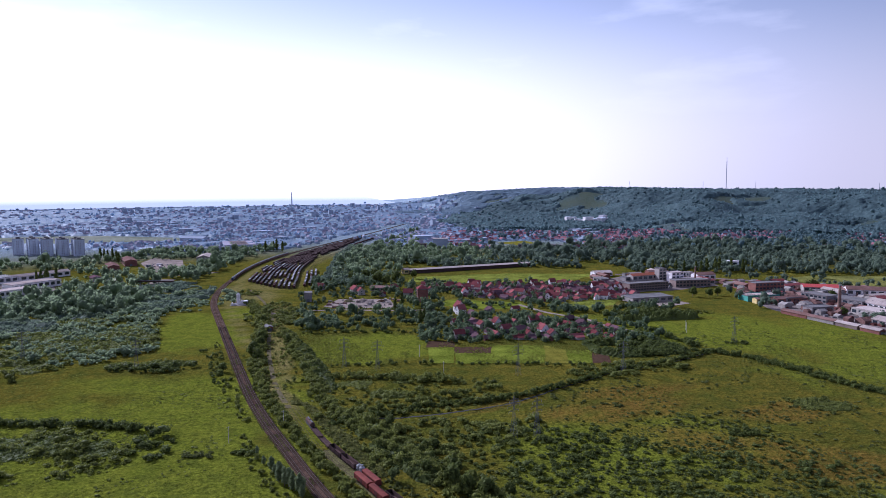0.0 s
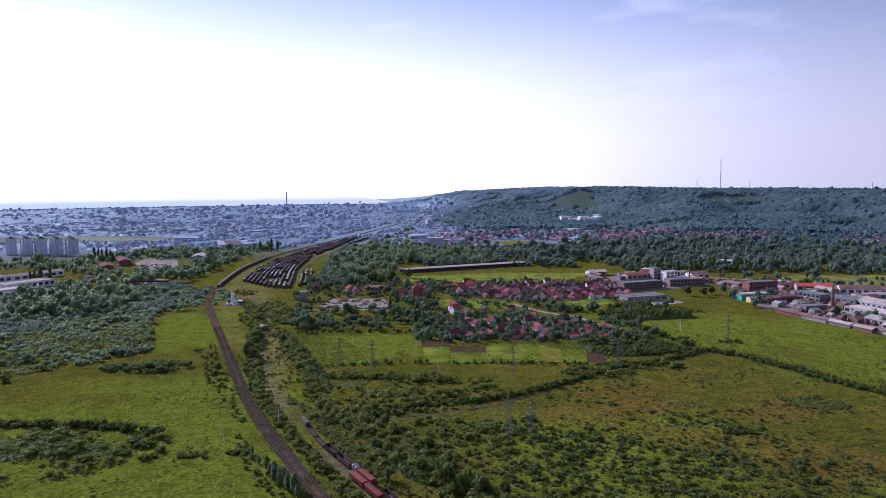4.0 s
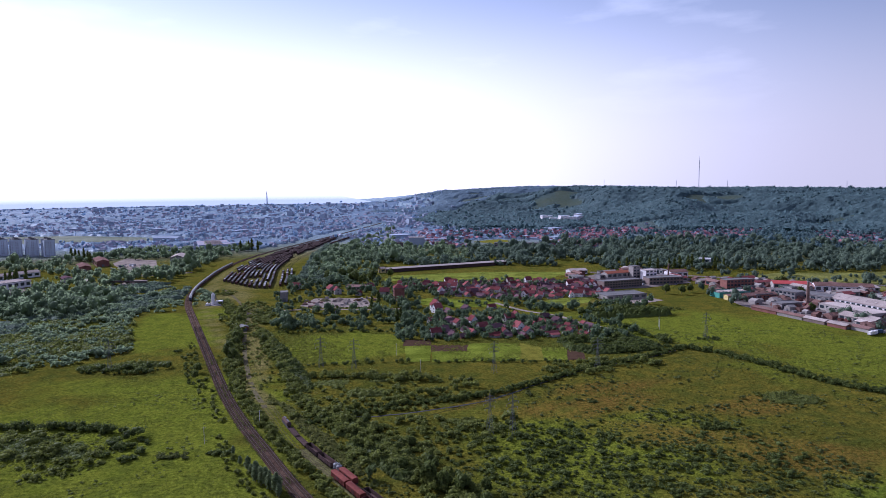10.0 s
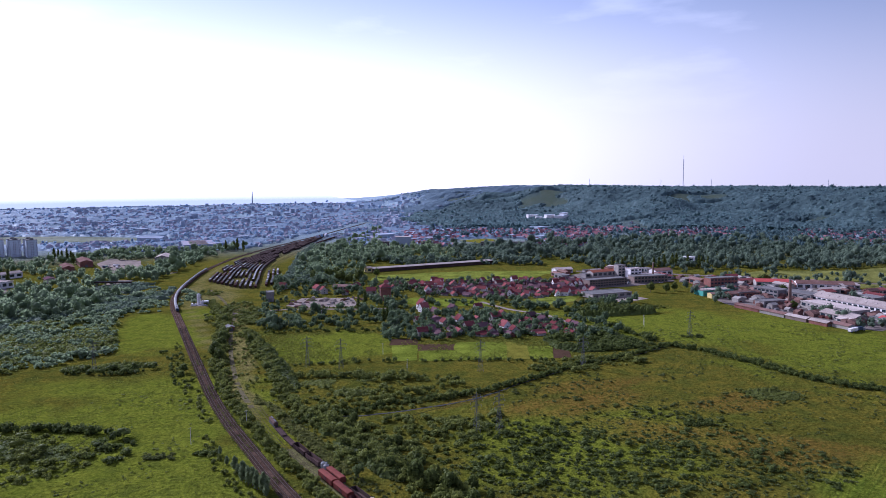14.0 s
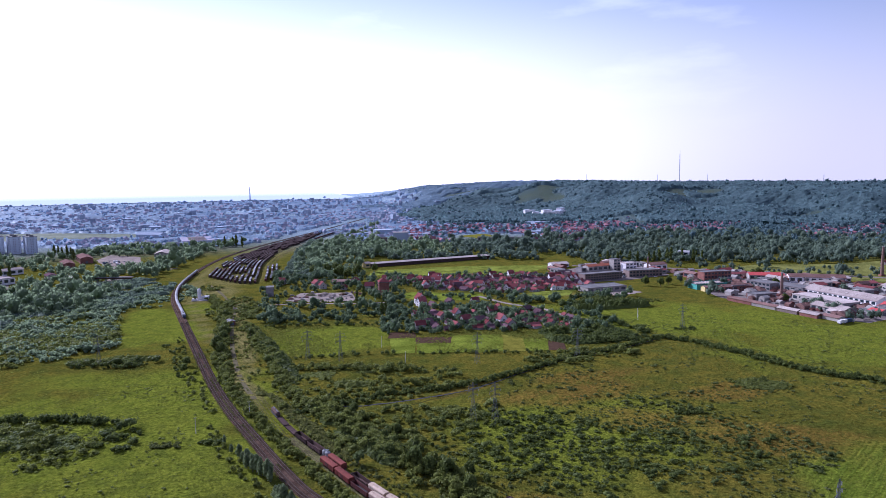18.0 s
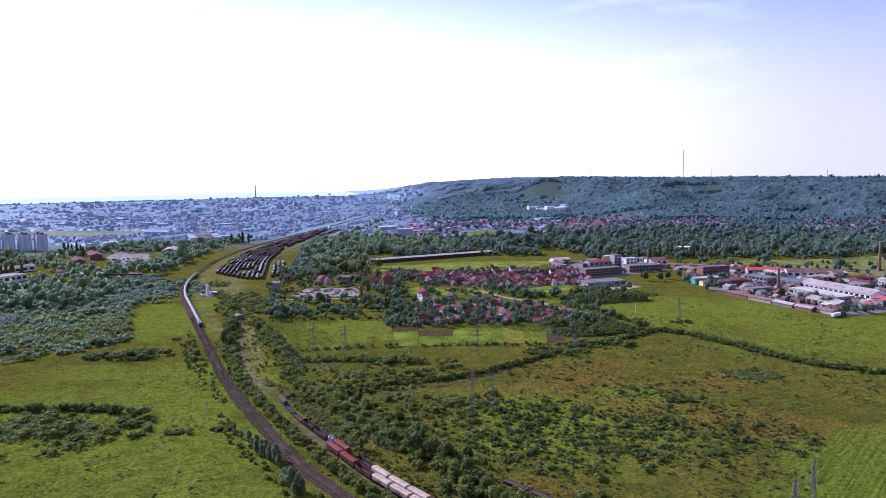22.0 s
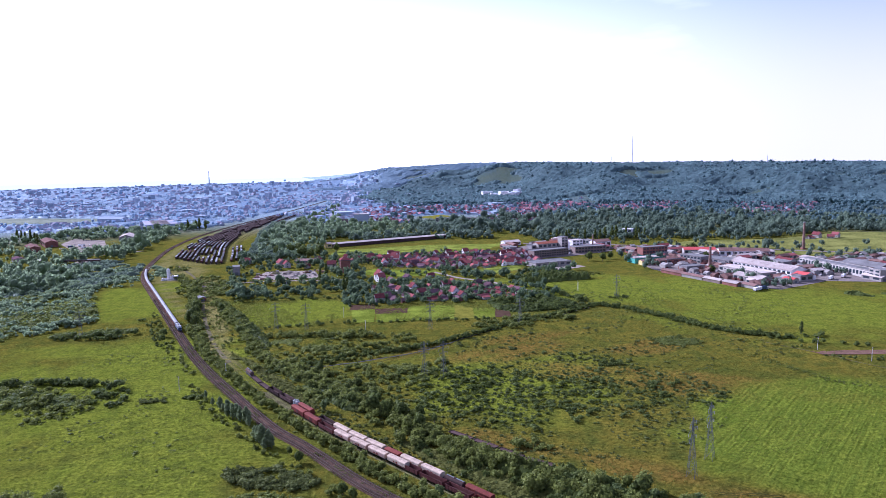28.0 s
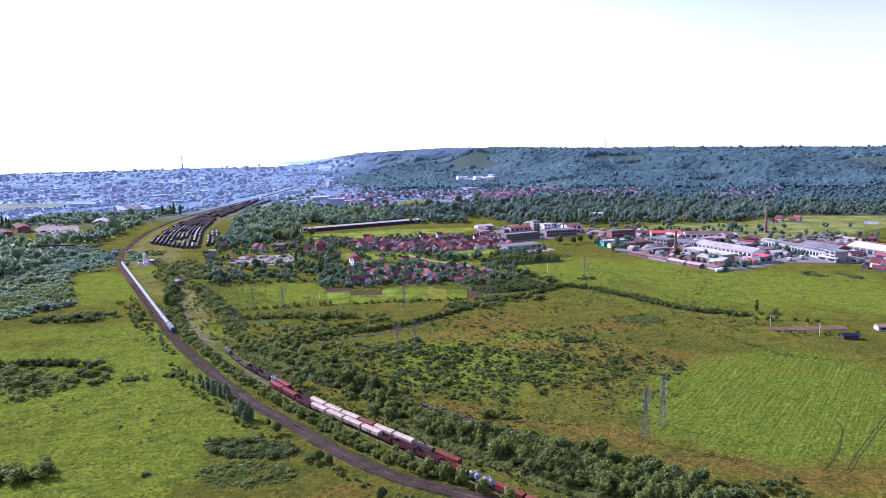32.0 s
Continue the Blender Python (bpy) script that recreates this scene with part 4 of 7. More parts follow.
def foliage(name, plants, leaf, count, mat, seed, core=0.68, lobes=4):
    """Leafy plants x, y, z, radius, height in one mesh: lumpy cores with loose leaf sprays all round."""
    r = np.random.RandomState(seed)
    p = np.array(plants, float)
    n = len(p)
    q = np.repeat(p, lobes, axis=0)
    m = len(q)
    k = np.tile(np.arange(lobes), n)
    a = r.uniform(0, 6.283, m)
    d = np.where(k == 0, 0.12, r.uniform(0.3, 0.62, m))
    cx, cy = q[:, 0] + np.cos(a) * d * q[:, 3], q[:, 1] + np.sin(a) * d * q[:, 3]
    lh = np.where(k == 0, 0.58, r.uniform(0.30, 0.66, m)) * q[:, 4]
    rr = q[:, 3] * np.where(k == 0, 0.72, r.uniform(0.42, 0.62, m))
    rz = np.minimum(q[:, 4] * r.uniform(0.30, 0.42, m), lh)
    cz = q[:, 2] + lh
    # cores
    jit = r.uniform(0.8, 1.12, (m, len(ICO_V), 1))
    cv = ICO_V[None] * jit * np.stack([rr, rr, rz], 1)[:, None] * core + np.stack([cx, cy, cz], 1)[:, None]
    cf = ICO_F[None] + (np.arange(m) * len(ICO_V))[:, None, None]
    # sprays
    c = max(1, count // lobes)
    dirs = r.normal(size=(m, c, 3))
    dirs /= np.linalg.norm(dirs, axis=2, keepdims=True)
    dirs[:, :, 2] = np.where(dirs[:, :, 2] < -0.5, -dirs[:, :, 2], dirs[:, :, 2])
    pos = dirs * np.stack([rr, rr, rz], 1)[:, None] * r.uniform(0.80, 1.18, (m, c, 1)) + np.stack([cx, cy, cz], 1)[:, None]
    nrm = dirs + r.normal(size=dirs.shape) * 0.55
    nrm /= np.linalg.norm(nrm, axis=2, keepdims=True)
    ref = r.normal(size=dirs.shape)
    t1 = np.cross(nrm, ref)
    t1 /= np.linalg.norm(t1, axis=2, keepdims=True) + 1e-9
    t2 = np.cross(nrm, t1)
    s = leaf * 1.2 * r.uniform(0.6, 1.4, (m, c, 1))
    tri = np.stack([pos + t1 * s, pos + t2 * s * 0.8 - t1 * s * 0.4, pos - t2 * s * 0.8 - t1 * s * 0.5], 2)
    tri = tri.reshape(-1, 3)
    tf = np.arange(len(tri)).reshape(-1, 3)
    v = np.vstack([cv.reshape(-1, 3), tri])
    f = np.vstack([cf.reshape(-1, 3), tf + m * len(ICO_V)])
    return numpy_mesh(name, v, f, mat, False)


def belt(points, width, step, size, seed, keep=1.0, tall=1.0, clear=True):
    """Plants scattered along a line: x, y, z, radius, height."""
    r = np.random.RandomState(seed)
    c = spline(points, step)
    out = []
    for x, y in c:
        for _ in range(max(1, int(width / step * 0.8))):
            if r.rand() > keep:
                continue
            u = r.uniform(-width / 2, width / 2)
            px, py = x + u * 0.8 + r.uniform(-1, 1) * step, y + u * 0.8 * (1 if r.rand() < 0.5 else -1) * 0.6 + r.uniform(-1, 1) * step
            s = size * r.uniform(0.5, 1.35)
            out.append((px, py, 0.0, s, s * tall * r.uniform(1.1, 1.9)))
    return place(out, clear)


def patch(cx, cy, rx, ry, n, size, seed, turn=0.0, clump=0.0, tall=1.0, scale=20):
    """Plants scattered over an oval; clump: how far they gather in groups."""
    r = np.random.RandomState(seed)
    out = []
    c, s = math.cos(radians(turn)), math.sin(radians(turn))
    tries = 0
    while len(out) < n and tries < n * 12:
        tries += 1
        u, w = r.uniform(-1, 1, 2)
        if u * u + w * w > 1:
            continue
        x, y = cx + u * rx * c - w * ry * s, cy + u * rx * s + w * ry * c
        if clump and value_noise(x, y, scale, seed % 7 + 20) < clump:
            continue
        k = size * float(np.clip(np.exp(r.normal(-0.15, 0.45)), 0.35, 2.1))
        out.append((x, y, 0.0, k * r.uniform(0.9, 1.35), k * tall * r.uniform(0.85, 1.6)))
    return place(out)


def place(plants, clear=True):
    if not plants:
        return plants
    p = np.array(plants)
    if clear:
        d1 = near_line(p[:, 0], p[:, 1], MAIN)
        d2 = near_line(p[:, 0], p[:, 1], offset(SIDING_B, 2.5))
        d3 = near_line(p[:, 0], p[:, 1], DERELICT)
        p = p[(d3 > 2.5 + p[:, 4] * 0.9) & (d1 > 4.4 + p[:, 3] * 0.8) & (d2 > 5.0 + p[:, 3] * 0.7)]
    u, w = p[:, 0] + 226, p[:, 1] - 610
    p = p[((u * 0.93 + w * 0.36) / 27) ** 2 + ((w * 0.93 - u * 0.36) / 86) ** 2 > 1]        # the mown field stays clear
    p[:, 2] = land(p[:, 0], p[:, 1]) - 0.15
    return [tuple(q) for q in p]


def thicket(name, plants, leaf, count, mat, seed, label, lobes=4):
    tagged(new(name, foliage(name, plants, leaf, count, mat, seed, lobes=lobes)), label, "bushes", kind="stuff")


# grass tufts over the near meadows
SMALL = 2


def tufts(name, n, x0, x1, y0, y1, size, seed, label, mat, clear=7.0):
    r = np.random.RandomState(seed)
    x, y = r.uniform(x0, x1, n), r.uniform(y0, y1, n)
    w = value_noise(x, y, 14, 31) * 0.6 + value_noise(x, y, 45, 33) * 0.6
    ok = (w > 0.42 + 0.3 * r.rand(n)) & (near_line(x, y, MAIN[MAIN[:, 1] < 600]) > clear)
    x, y = x[ok], y[ok]
    z, m = land(x, y) - 0.05, len(x)
    k = 5
    a = r.uniform(0, 6.283, (m, k))
    s = size * r.uniform(0.5, 1.3, (m, k))
    ox, oy = np.cos(a), np.sin(a)
    p0 = np.stack([x[:, None] + ox * s * 0.25 - oy * s * 0.45, y[:, None] + oy * s * 0.25 + ox * s * 0.45, np.repeat(z[:, None], k, 1)], 2)
    p1 = np.stack([x[:, None] + ox * s * 0.25 + oy * s * 0.45, y[:, None] + oy * s * 0.25 - ox * s * 0.45, np.repeat(z[:, None], k, 1)], 2)
    p2 = np.stack([x[:, None] + ox * s * 0.75, y[:, None] + oy * s * 0.75, z[:, None] + s * 0.8], 2)
    v = np.stack([p0, p1, p2], 2).reshape(-1, 3)
    tagged(new(name, numpy_mesh(name, v, np.arange(len(v)).reshape(-1, 3), mat)), label, "grass", kind="stuff")


tufts("grass_tufts", 26000, -240, 330, 110, 330, 0.5, 301, "tussocks of rough meadow grass", TUFT)
tufts("grass_tufts", 16000, -330, 340, 330, 560, 0.7, 302, "tussocks of rough meadow grass", TUFT)
tufts("grass_tufts", 9000, -122, 125, 486, 596, 1.0, 306, "rough tufts in the hay field", TUFT)


def bed_weeds():
    """Low weeds between the tracks and along the edges of the ballast."""
    r = np.random.RandomState(305)
    v = []
    for d, n, w in ((0.3, 1300, 0.35), (-3.3, 1900, 0.6), (3.9, 1900, 0.6), (-1.7, 300, 0.5), (2.3, 300, 0.5)):
        c = offset(MAIN, d)
        c = c[c[:, 1] < 520]
        i = r.randint(0, len(c) - 1, n)
        f = r.rand(n)[:, None]
        p = c[i] * (1 - f) + c[i + 1] * f + r.normal(0, w, (n, 2))
        keep = value_noise(p[:, 0], p[:, 1], 9, 12) > 0.4
        for x, y in p[keep]:
            for k in range(4):
                a, s = r.uniform(0, 6.283), r.uniform(0.2, 0.5)
                z = 0.42 if abs(d - 0.3) < 3.2 else 0.15
                v += [(x - math.sin(a) * s * 0.5, y + math.cos(a) * s * 0.5, z), (x + math.sin(a) * s * 0.5, y - math.cos(a) * s * 0.5, z), (x + math.cos(a) * s * 0.7, y + math.sin(a) * s * 0.7, z + s * 0.9)]
    v = np.array(v)
    tagged(new("track_weeds", numpy_mesh("track_weeds", v, np.arange(len(v)).reshape(-1, 3), BRAMBLE)), "low weeds growing in the track ballast", "weeds", kind="stuff")


bed_weeds()

# thickets round the railway
thicket("thicket", belt([(-140, 604), (-116, 535), (-91, 466), (-72, 410), (-54, 376)], 13, 3.2, 2.3, 1, 0.9), 0.55, 60, LEAF, 1, "dense green shrubs along the old spur")
thicket("thicket", belt([(-54, 376), (-28, 338), (-6, 304), (22, 262), (44, 240)], 20, 3.0, 2.6, 2, 0.95), 0.55, 90, LEAF, 2, "dense green shrubs beside the siding")
thicket("thicket", belt([(26, 254), (52, 222), (80, 188), (100, 166), (126, 142), (146, 118)], 32, 3.4, 2.9, 3, 0.95, 1.25), 0.55, 120, LEAF, 3, "tall leafy thicket between siding and meadow")
thicket("thicket", belt([(20, 245), (44, 214), (66, 186), (90, 160), (110, 138)], 14, 3, 1.7, 4, 0.8), 0.5, 60, LEAF_DARK, 4, "low shrubs and brambles beside the siding")
thicket("thicket", belt([(-104, 400), (-84, 362), (-66, 327), (-49, 298), (-22, 252), (5, 210), (27, 184), (44, 171), (70, 151), (90, 128)], 7, 1.9, 1.9, 5, 0.95, 1.15), 0.5, 70, LEAF, 5, "shrubs between the main line and the siding")
thicket("thicket", belt([(-232, 676), (-196, 582), (-158, 485), (-132, 420), (-110, 370)], 7, 3, 1.5, 6, 0.6), 0.5, 50, LEAF, 6, "scrub on the embankment of the line")
thicket("thicket", belt([(-104, 345), (-84, 305), (-70, 280), (-54, 254), (-36, 230), (-12, 196), (8, 172), (28, 152)], 5, 2.4, 1.3, 7, 0.8), 0.45, 50, LEAF, 7, "shrubs at the foot of the railway")
thicket("thicket", belt([(-240, 668), (-205, 580), (-172, 500), (-146, 440)], 6, 3, 1.6, 8, 0.5), 0.5, 50, LEAF_DARK, 8, "dark shrubs on the field side of the railway")
thicket("scrub", patch(-126, 500, 22, 95, 110, 1.3, 9, 12), 0.45, 30, LEAF, 9, "low scrub on the waste ground by the old spur", 3)
thicket("scrub", patch(-74, 372, 20, 70, 120, 1.0, 10, 28), 0.45, 24, LEAF, 10, "low scrub on the waste ground by the siding", 3)
thicket("scrub", patch(-170, 680, 26, 70, 260, 1.7, 11, 10), 0.55, 30, LEAF, 11, "scrub round the cement works")

thicket("thicket", belt([(-214, 752), (-193, 705), (-172, 652), (-157, 585), (-142, 519), (-124, 455), (-109, 407)], 12, 2.6, 2.3, 61, 0.9, 1.1), 0.5, 60, LEAF, 61, "dense hedge of shrubs between line and old spur")

thicket("thicket", belt([(-158, 900), (-158, 985), (-170, 1100), (-178, 1220), (-182, 1400)], 16, 4, 3.4, 62, 0.9, 1.1), 0.7, 60, WOOD_LEAF, 62, "shrubs and young trees at the edge of the goods yard")
thicket("thicket", patch(-128, 940, 26, 70, 150, 3.4, 63, 5, 0.2, 1.2), 0.7, 60, WOOD_LEAF, 63, "young trees between goods yard and gravel yard")
thicket("scrub", patch(-228, 815, 13, 20, 40, 1.8, 64, 25), 0.5, 44, LEAF, 64, "dark bushes behind the cement silo")
thicket("scrub", patch(-146, 662, 13, 36, 90, 2.1, 65, 15, 0.2), 0.5, 50, LEAF, 65, "bushes by the end of the green field")
thicket("hedge", belt([(-128, 704), (-104, 706), (-72, 704), (-50, 700)], 6, 2.6, 1.8, 66, 0.9), 0.5, 44, LEAF_DARK, 66, "low hedge in front of the gravel yard")
thicket("hedge", belt([(-116, 634), (-92, 630), (-60, 624), (-44, 622)], 6, 2.6, 1.9, 67, 0.95), 0.5, 44, LEAF_DARK, 67, "dark hedge behind the green field")

# thickets of the left-hand fields
def sprays(p, size, r):
    """Loose leaf sprays at the points p."""
    k = len(p)
    size = size * r.uniform(0.6, 1.3, (k, 1))
    t1 = r.normal(size=(k, 3))
    t1 /= np.linalg.norm(t1, axis=1, keepdims=True)
    t2 = np.cross(t1, r.normal(size=(k, 3)))
    t2 /= np.linalg.norm(t2, axis=1, keepdims=True) + 1e-9
    return np.stack([p + t1 * size, p + t2 * size * 0.8 - t1 * size * 0.4, p - t2 * size * 0.8 - t1 * size * 0.5], 1).reshape(-1, 3)


def scrub_sheet(name, cx, cy, rx, ry, turn, step, high, mat, seed, label, gap=0.36):
    """A closed mass of low scrub over an oval: a lumpy roof of leaves that dips into the ground at its gaps."""
    r = np.random.RandomState(seed)
    nx, ny = int(2 * rx / step), int(2 * ry / step)
    u, w = np.meshgrid(np.linspace(-rx, rx, nx), np.linspace(-ry, ry, ny))
    u, w = u + r.uniform(-0.4, 0.4, u.shape) * step, w + r.uniform(-0.4, 0.4, u.shape) * step
    c, s = math.cos(radians(turn)), math.sin(radians(turn))
    x, y = (cx + u * c - w * s).ravel(), (cy + u * s + w * c).ravel()
    e = np.hypot(u / rx, w / ry).ravel()
    f = value_noise(x, y, 13, seed) * 0.55 + value_noise(x, y, 34, seed + 1) * 0.45 - 0.55 * smooth(0.7, 1.0, e)
    ok = (f > gap) & (near_line(x, y, MAIN) > 6.5) & (near_line(x, y, offset(SIDING_B, 2.5)) > 6.5)
    ok &= near_line(x, y, DERELICT) > 5
    ok &= ((x + 226) * 0.93 + (y - 610) * 0.36) ** 2 / 27 ** 2 + ((y - 610) * 0.93 - (x + 226) * 0.36) ** 2 / 86 ** 2 > 1
    z = land(x, y) + np.where(ok, high * (0.25 + 0.75 * r.rand(len(x))) * (0.5 + smooth(gap, gap + 0.25, f)), -1.2)
    i = np.arange((nx - 1) * (ny - 1))
    a = (i // (nx - 1)) * nx + i % (nx - 1)
    q = np.stack([a, a + 1, a + nx + 1, a + nx], 1)
    q = q[np.any(ok[q], axis=1)]
    v = np.stack([x, y, z], 1)
    p = np.repeat(v[ok], 4, axis=0)
    tri = sprays(p + r.normal(0, 0.4, p.shape) * (step, step, 0.6 * step), 0.36 * step, r)
    f = np.vstack([q[:, [0, 1, 2]], q[:, [0, 2, 3]], np.arange(len(tri)).reshape(-1, 3) + len(v)])
    tagged(new(name, numpy_mesh(name, np.vstack([v, tri]), f, mat, True)), label, "bushes", kind="stuff")


scrub_sheet("thicket", -300, 585, 85, 100, 10, 2.2, 2.2, LEAF, 401, "low scrub filling the thicket in the fields", 0.36)
scrub_sheet("thicket", -430, 680, 120, 150, 10, 3.0, 2.8, WOOD_LEAF, 402, "low scrub filling the wide western thicket", 0.42)
scrub_sheet("thicket", -340, 790, 90, 130, 0, 3.0, 3.0, WOOD_LEAF, 403, "low scrub west of the railway", 0.42)
scrub_sheet("scrub", -205, 324, 62, 34, 0, 1.5, 1.4, LEAF_DARK, 404, "low scrub below the long hedge", 0.44)
# leaf sheets inside three thickets, dark leaf colour standing for their inner shade
scrub_sheet("thicket", 88, 184, 88, 13, -48.6, 1.5, 3.4, LEAF_DARK, 405, "inner growth of the tall thicket, coloured dark for shade", 0.30)
scrub_sheet("thicket", -20, 322, 72, 12, -57, 1.5, 2.4, LEAF_DARK, 406, "inner growth of the shrubs by the siding, coloured dark for shade", 0.32)
scrub_sheet("thicket", -103, 512, 105, 8, -68, 1.5, 2.2, LEAF_DARK, 407, "inner growth of the shrubs by the old spur, coloured dark for shade", 0.32)
scrub_sheet("thicket", 198, 652, 52, 20, 4, 1.8, 5.0, LEAF_DARK, 409, "dark undergrowth of the copse by the old works", 0.30)
scrub_sheet("scrub", -212, 488, 42, 11, 8, 1.5, 1.8, LEAF, 410, "low scrub at the foot of the small field", 0.34)
scrub_sheet("scrub", -325, 480, 75, 26, 5, 2.0, 1.7, LEAF, 411, "low scrub in the western meadow", 0.42)
scrub_sheet("scrub", 470, 508, 40, 14, -35, 1.8, 2.0, LEAF_DARK, 412, "rough bushes along the street by the pasture", 0.42)
scrub_sheet("weeds", 64, 186, 92, 9, -51, 1.2, 0.9, WEEDS, 413, "olive weeds beside the siding wagons", 0.34)
scrub_sheet("weeds", -58, 350, 75, 9, -60, 1.4, 0.9, WEEDS, 414, "olive weeds beside the end of the siding", 0.36)
scrub_sheet("scrub", 218, 390, 20, 14, -30, 1.4, 1.2, LEAF, 420, "patch of taller green weeds in the meadow", 0.34)
scrub_sheet("scrub", -30, 432, 62, 26, 5, 1.6, 1.4, LEAF, 421, "low scrub below the pylons", 0.53)
scrub_sheet("scrub", 150, 540, 50, 45, 0, 1.8, 2.2, LEAF_DARK, 408, "low scrub between village and pasture", 0.40)
thicket("thicket", patch(-286, 570, 62, 84, 340, 2.9, 12, 10, 0.36, 0.8), 0.7, 44, LEAF_HAZED, 12, "wide thicket of green shrubs in the fields")
thicket("thicket", belt([(-262, 640), (-246, 590), (-240, 548)], 9, 3, 2.4, 57, 0.9), 0.6, 44, LEAF, 57, "shrubs along the edge of the green field")
thicket("thicket", patch(-390, 640, 120, 120, 650, 3.1, 13, 10, 0.34, 0.8), 0.8, 36, LEAF_HAZED, 13, "wide thicket of green shrubs in the fields")
thicket("thicket", patch(-330, 760, 100, 95, 460, 3.2, 14, 0, 0.3, 0.85), 0.9, 40, LEAF_HAZED, 14, "overgrown thicket west of the railway")
thicket("hedge", belt([(-330, 372), (-280, 370), (-246, 367), (-216, 364), (-188, 362), (-158, 355)], 5.5, 1.7, 2.3, 15, 1.0, 1.0), 0.4, 60, LEAF_DARK, 15, "long dark hedge across the meadow")
thicket("scrub", patch(-205, 325, 58, 32, 130, 2.5, 16, 0, 0.36, 0.85, 14), 0.5, 80, LEAF, 16, "round bushes in the meadow below the hedge")
thicket("scrub", patch(-205, 322, 62, 34, 420, 1.2, 58, 0, 0.28, 0.5, 14), 0.4, 24, LEAF, 58, "low brambles below the hedge", SMALL)
thicket("scrub", patch(-144, 332, 9, 19, 24, 2.3, 17, 15, 0, 0.8), 0.45, 70, LEAF_DARK, 17, "dark bushes at the end of the hedge")
thicket("scrub", patch(-205, 478, 34, 10, 60, 2.2, 18), 0.5, 50, LEAF_DARK, 18, "dark bushes at the foot of the small field")
thicket("bush_group", patch(-131, 205, 12, 6, 34, 2.1, 19, 0, 0, 1.25), 0.36, 200, LEAF, 19, "group of round green bushes in the meadow")
thicket("scrub", patch(-41, 215, 22, 9, 190, 1.6, 20, -25, 0.0, 0.7), 0.34, 60, BRAMBLE, 20, "dense dark bramble patch in the meadow")
thicket("scrub", patch(-40, 191, 21, 11, 300, 1.2, 21, -20, 0.0, 0.45), 0.3, 30, LEAF, 21, "tall green weeds in the meadow", 3)
thicket("bush_group", patch(-96, 324, 6, 2.5, 7, 1.6, 22, 0, 0, 0.8), 0.4, 90, LEAF_DARK, 22, "small group of dark bushes by a pole")
thicket("bush_group", patch(-118, 321, 8, 5, 16, 1.5, 23, 0, 0, 0.8), 0.4, 80, BRAMBLE, 23, "small group of bushes in the meadow")
thicket("bush_group", patch(-80, 195, 2, 2, 2, 1.6, 24), 0.4, 130, WILLOW, 24, "single round bush in the meadow")

# the wide meadow with its ditch
DITCH = [(-44, 371), (-10, 377), (24, 389), (48, 404), (74, 428), (100, 450), (119, 466), (135, 473), (168, 491), (205, 519)]
DITCH_HEDGE = [(-60, 362), (-42, 373), (-12, 390), (10, 397), (40, 407), (75, 431), (101, 452), (120, 468), (136, 475), (168, 493), (205, 520)]
DITCH_E = [(205, 520), (218, 507), (232, 484), (244, 462), (254, 436), (270, 410), (300, 385)]
thicket("hedge", belt(DITCH_HEDGE, 6, 2.0, 1.7, 30, 1.0, 1.1), 0.5, 50, LEAF_DARK, 30, "shrubs along the ditch")
thicket("hedge", belt(DITCH_E, 9, 2.2, 1.9, 31, 1.0), 0.5, 50, LEAF_DARK, 31, "dark hedge along the ditch")
thicket("hedge", belt([(-70, 372), (-30, 391), (0, 408), (20, 420)], 8, 3, 2.2, 32, 0.9), 0.5, 60, LEAF, 32, "hedge beside the ditch")
thicket("hedge", belt([(-80, 453), (-40, 450), (4, 444)], 9, 3, 2.6, 33, 1.0), 0.55, 60, LEAF, 33, "belt of bushes below the pylons")
thicket("hedge", belt([(-80, 428), (-40, 421), (-10, 414)], 7, 4, 2.0, 34, 0.7), 0.55, 50, LEAF, 34, "bushes in the rough meadow")
thicket("hedge", belt([(-100, 482), (-60, 484), (-30, 488), (-10, 487)], 5, 3, 1.7, 35, 0.8), 0.5, 40, LEAF_DARK, 35, "low hedge at the field edge")
thicket("hedge", belt([(10, 486), (38, 487), (68, 484), (105, 482)], 5, 3, 1.5, 36, 0.8), 0.5, 40, LEAF_DARK, 36, "low hedge at the field edge")
thicket("scrub", patch(8, 345, 56, 28, 230, 1.8, 37, 38, 0.38, 0.9, 16), 0.5, 60, LEAF, 37, "scattered bushes under the power line")
thicket("scrub", patch(34, 322, 58, 34, 190, 1.6, 68, 32, 0.36, 0.8, 12), 0.42, 54, LEAF_DARK, 68, "dark bushes crowded in the rough meadow", 3)
thicket("scrub", patch(116, 318, 62, 66, 300, 1.4, 38, 30, 0.46, 0.7, 22), 0.36, 44, LEAF_DARK, 38, "scattered small dark bushes in the meadow", 3)
thicket("scrub", patch(156, 292, 48, 26, 170, 1.4, 39, -15, 0.3, 0.7, 18), 0.36, 44, LEAF_DARK, 39, "scattered small dark bushes in the meadow", 3)
thicket("scrub", patch(160, 400, 100, 46, 110, 1.2, 40, 0, 0.5, 0.7, 18), 0.4, 36, BRAMBLE, 40, "sparse small bushes in the meadow", 3)
thicket("scrub", patch(217, 390, 20, 14, 60, 1.2, 41, -30, 0.25, 0.9, 8), 0.4, 40, LEAF, 41, "patch of taller weeds in the meadow")
thicket("bush_group", patch(154, 346, 7, 3.6, 26, 1.6, 42, 0, 0, 0.9), 0.4, 90, LEAF_DARK, 42, "dark oval copse in the meadow")
thicket("scrub", patch(128, 470, 46, 16, 120, 2.0, 43, 15, 0.2), 0.5, 44, LEAF, 43, "bushes by the ditch bend")
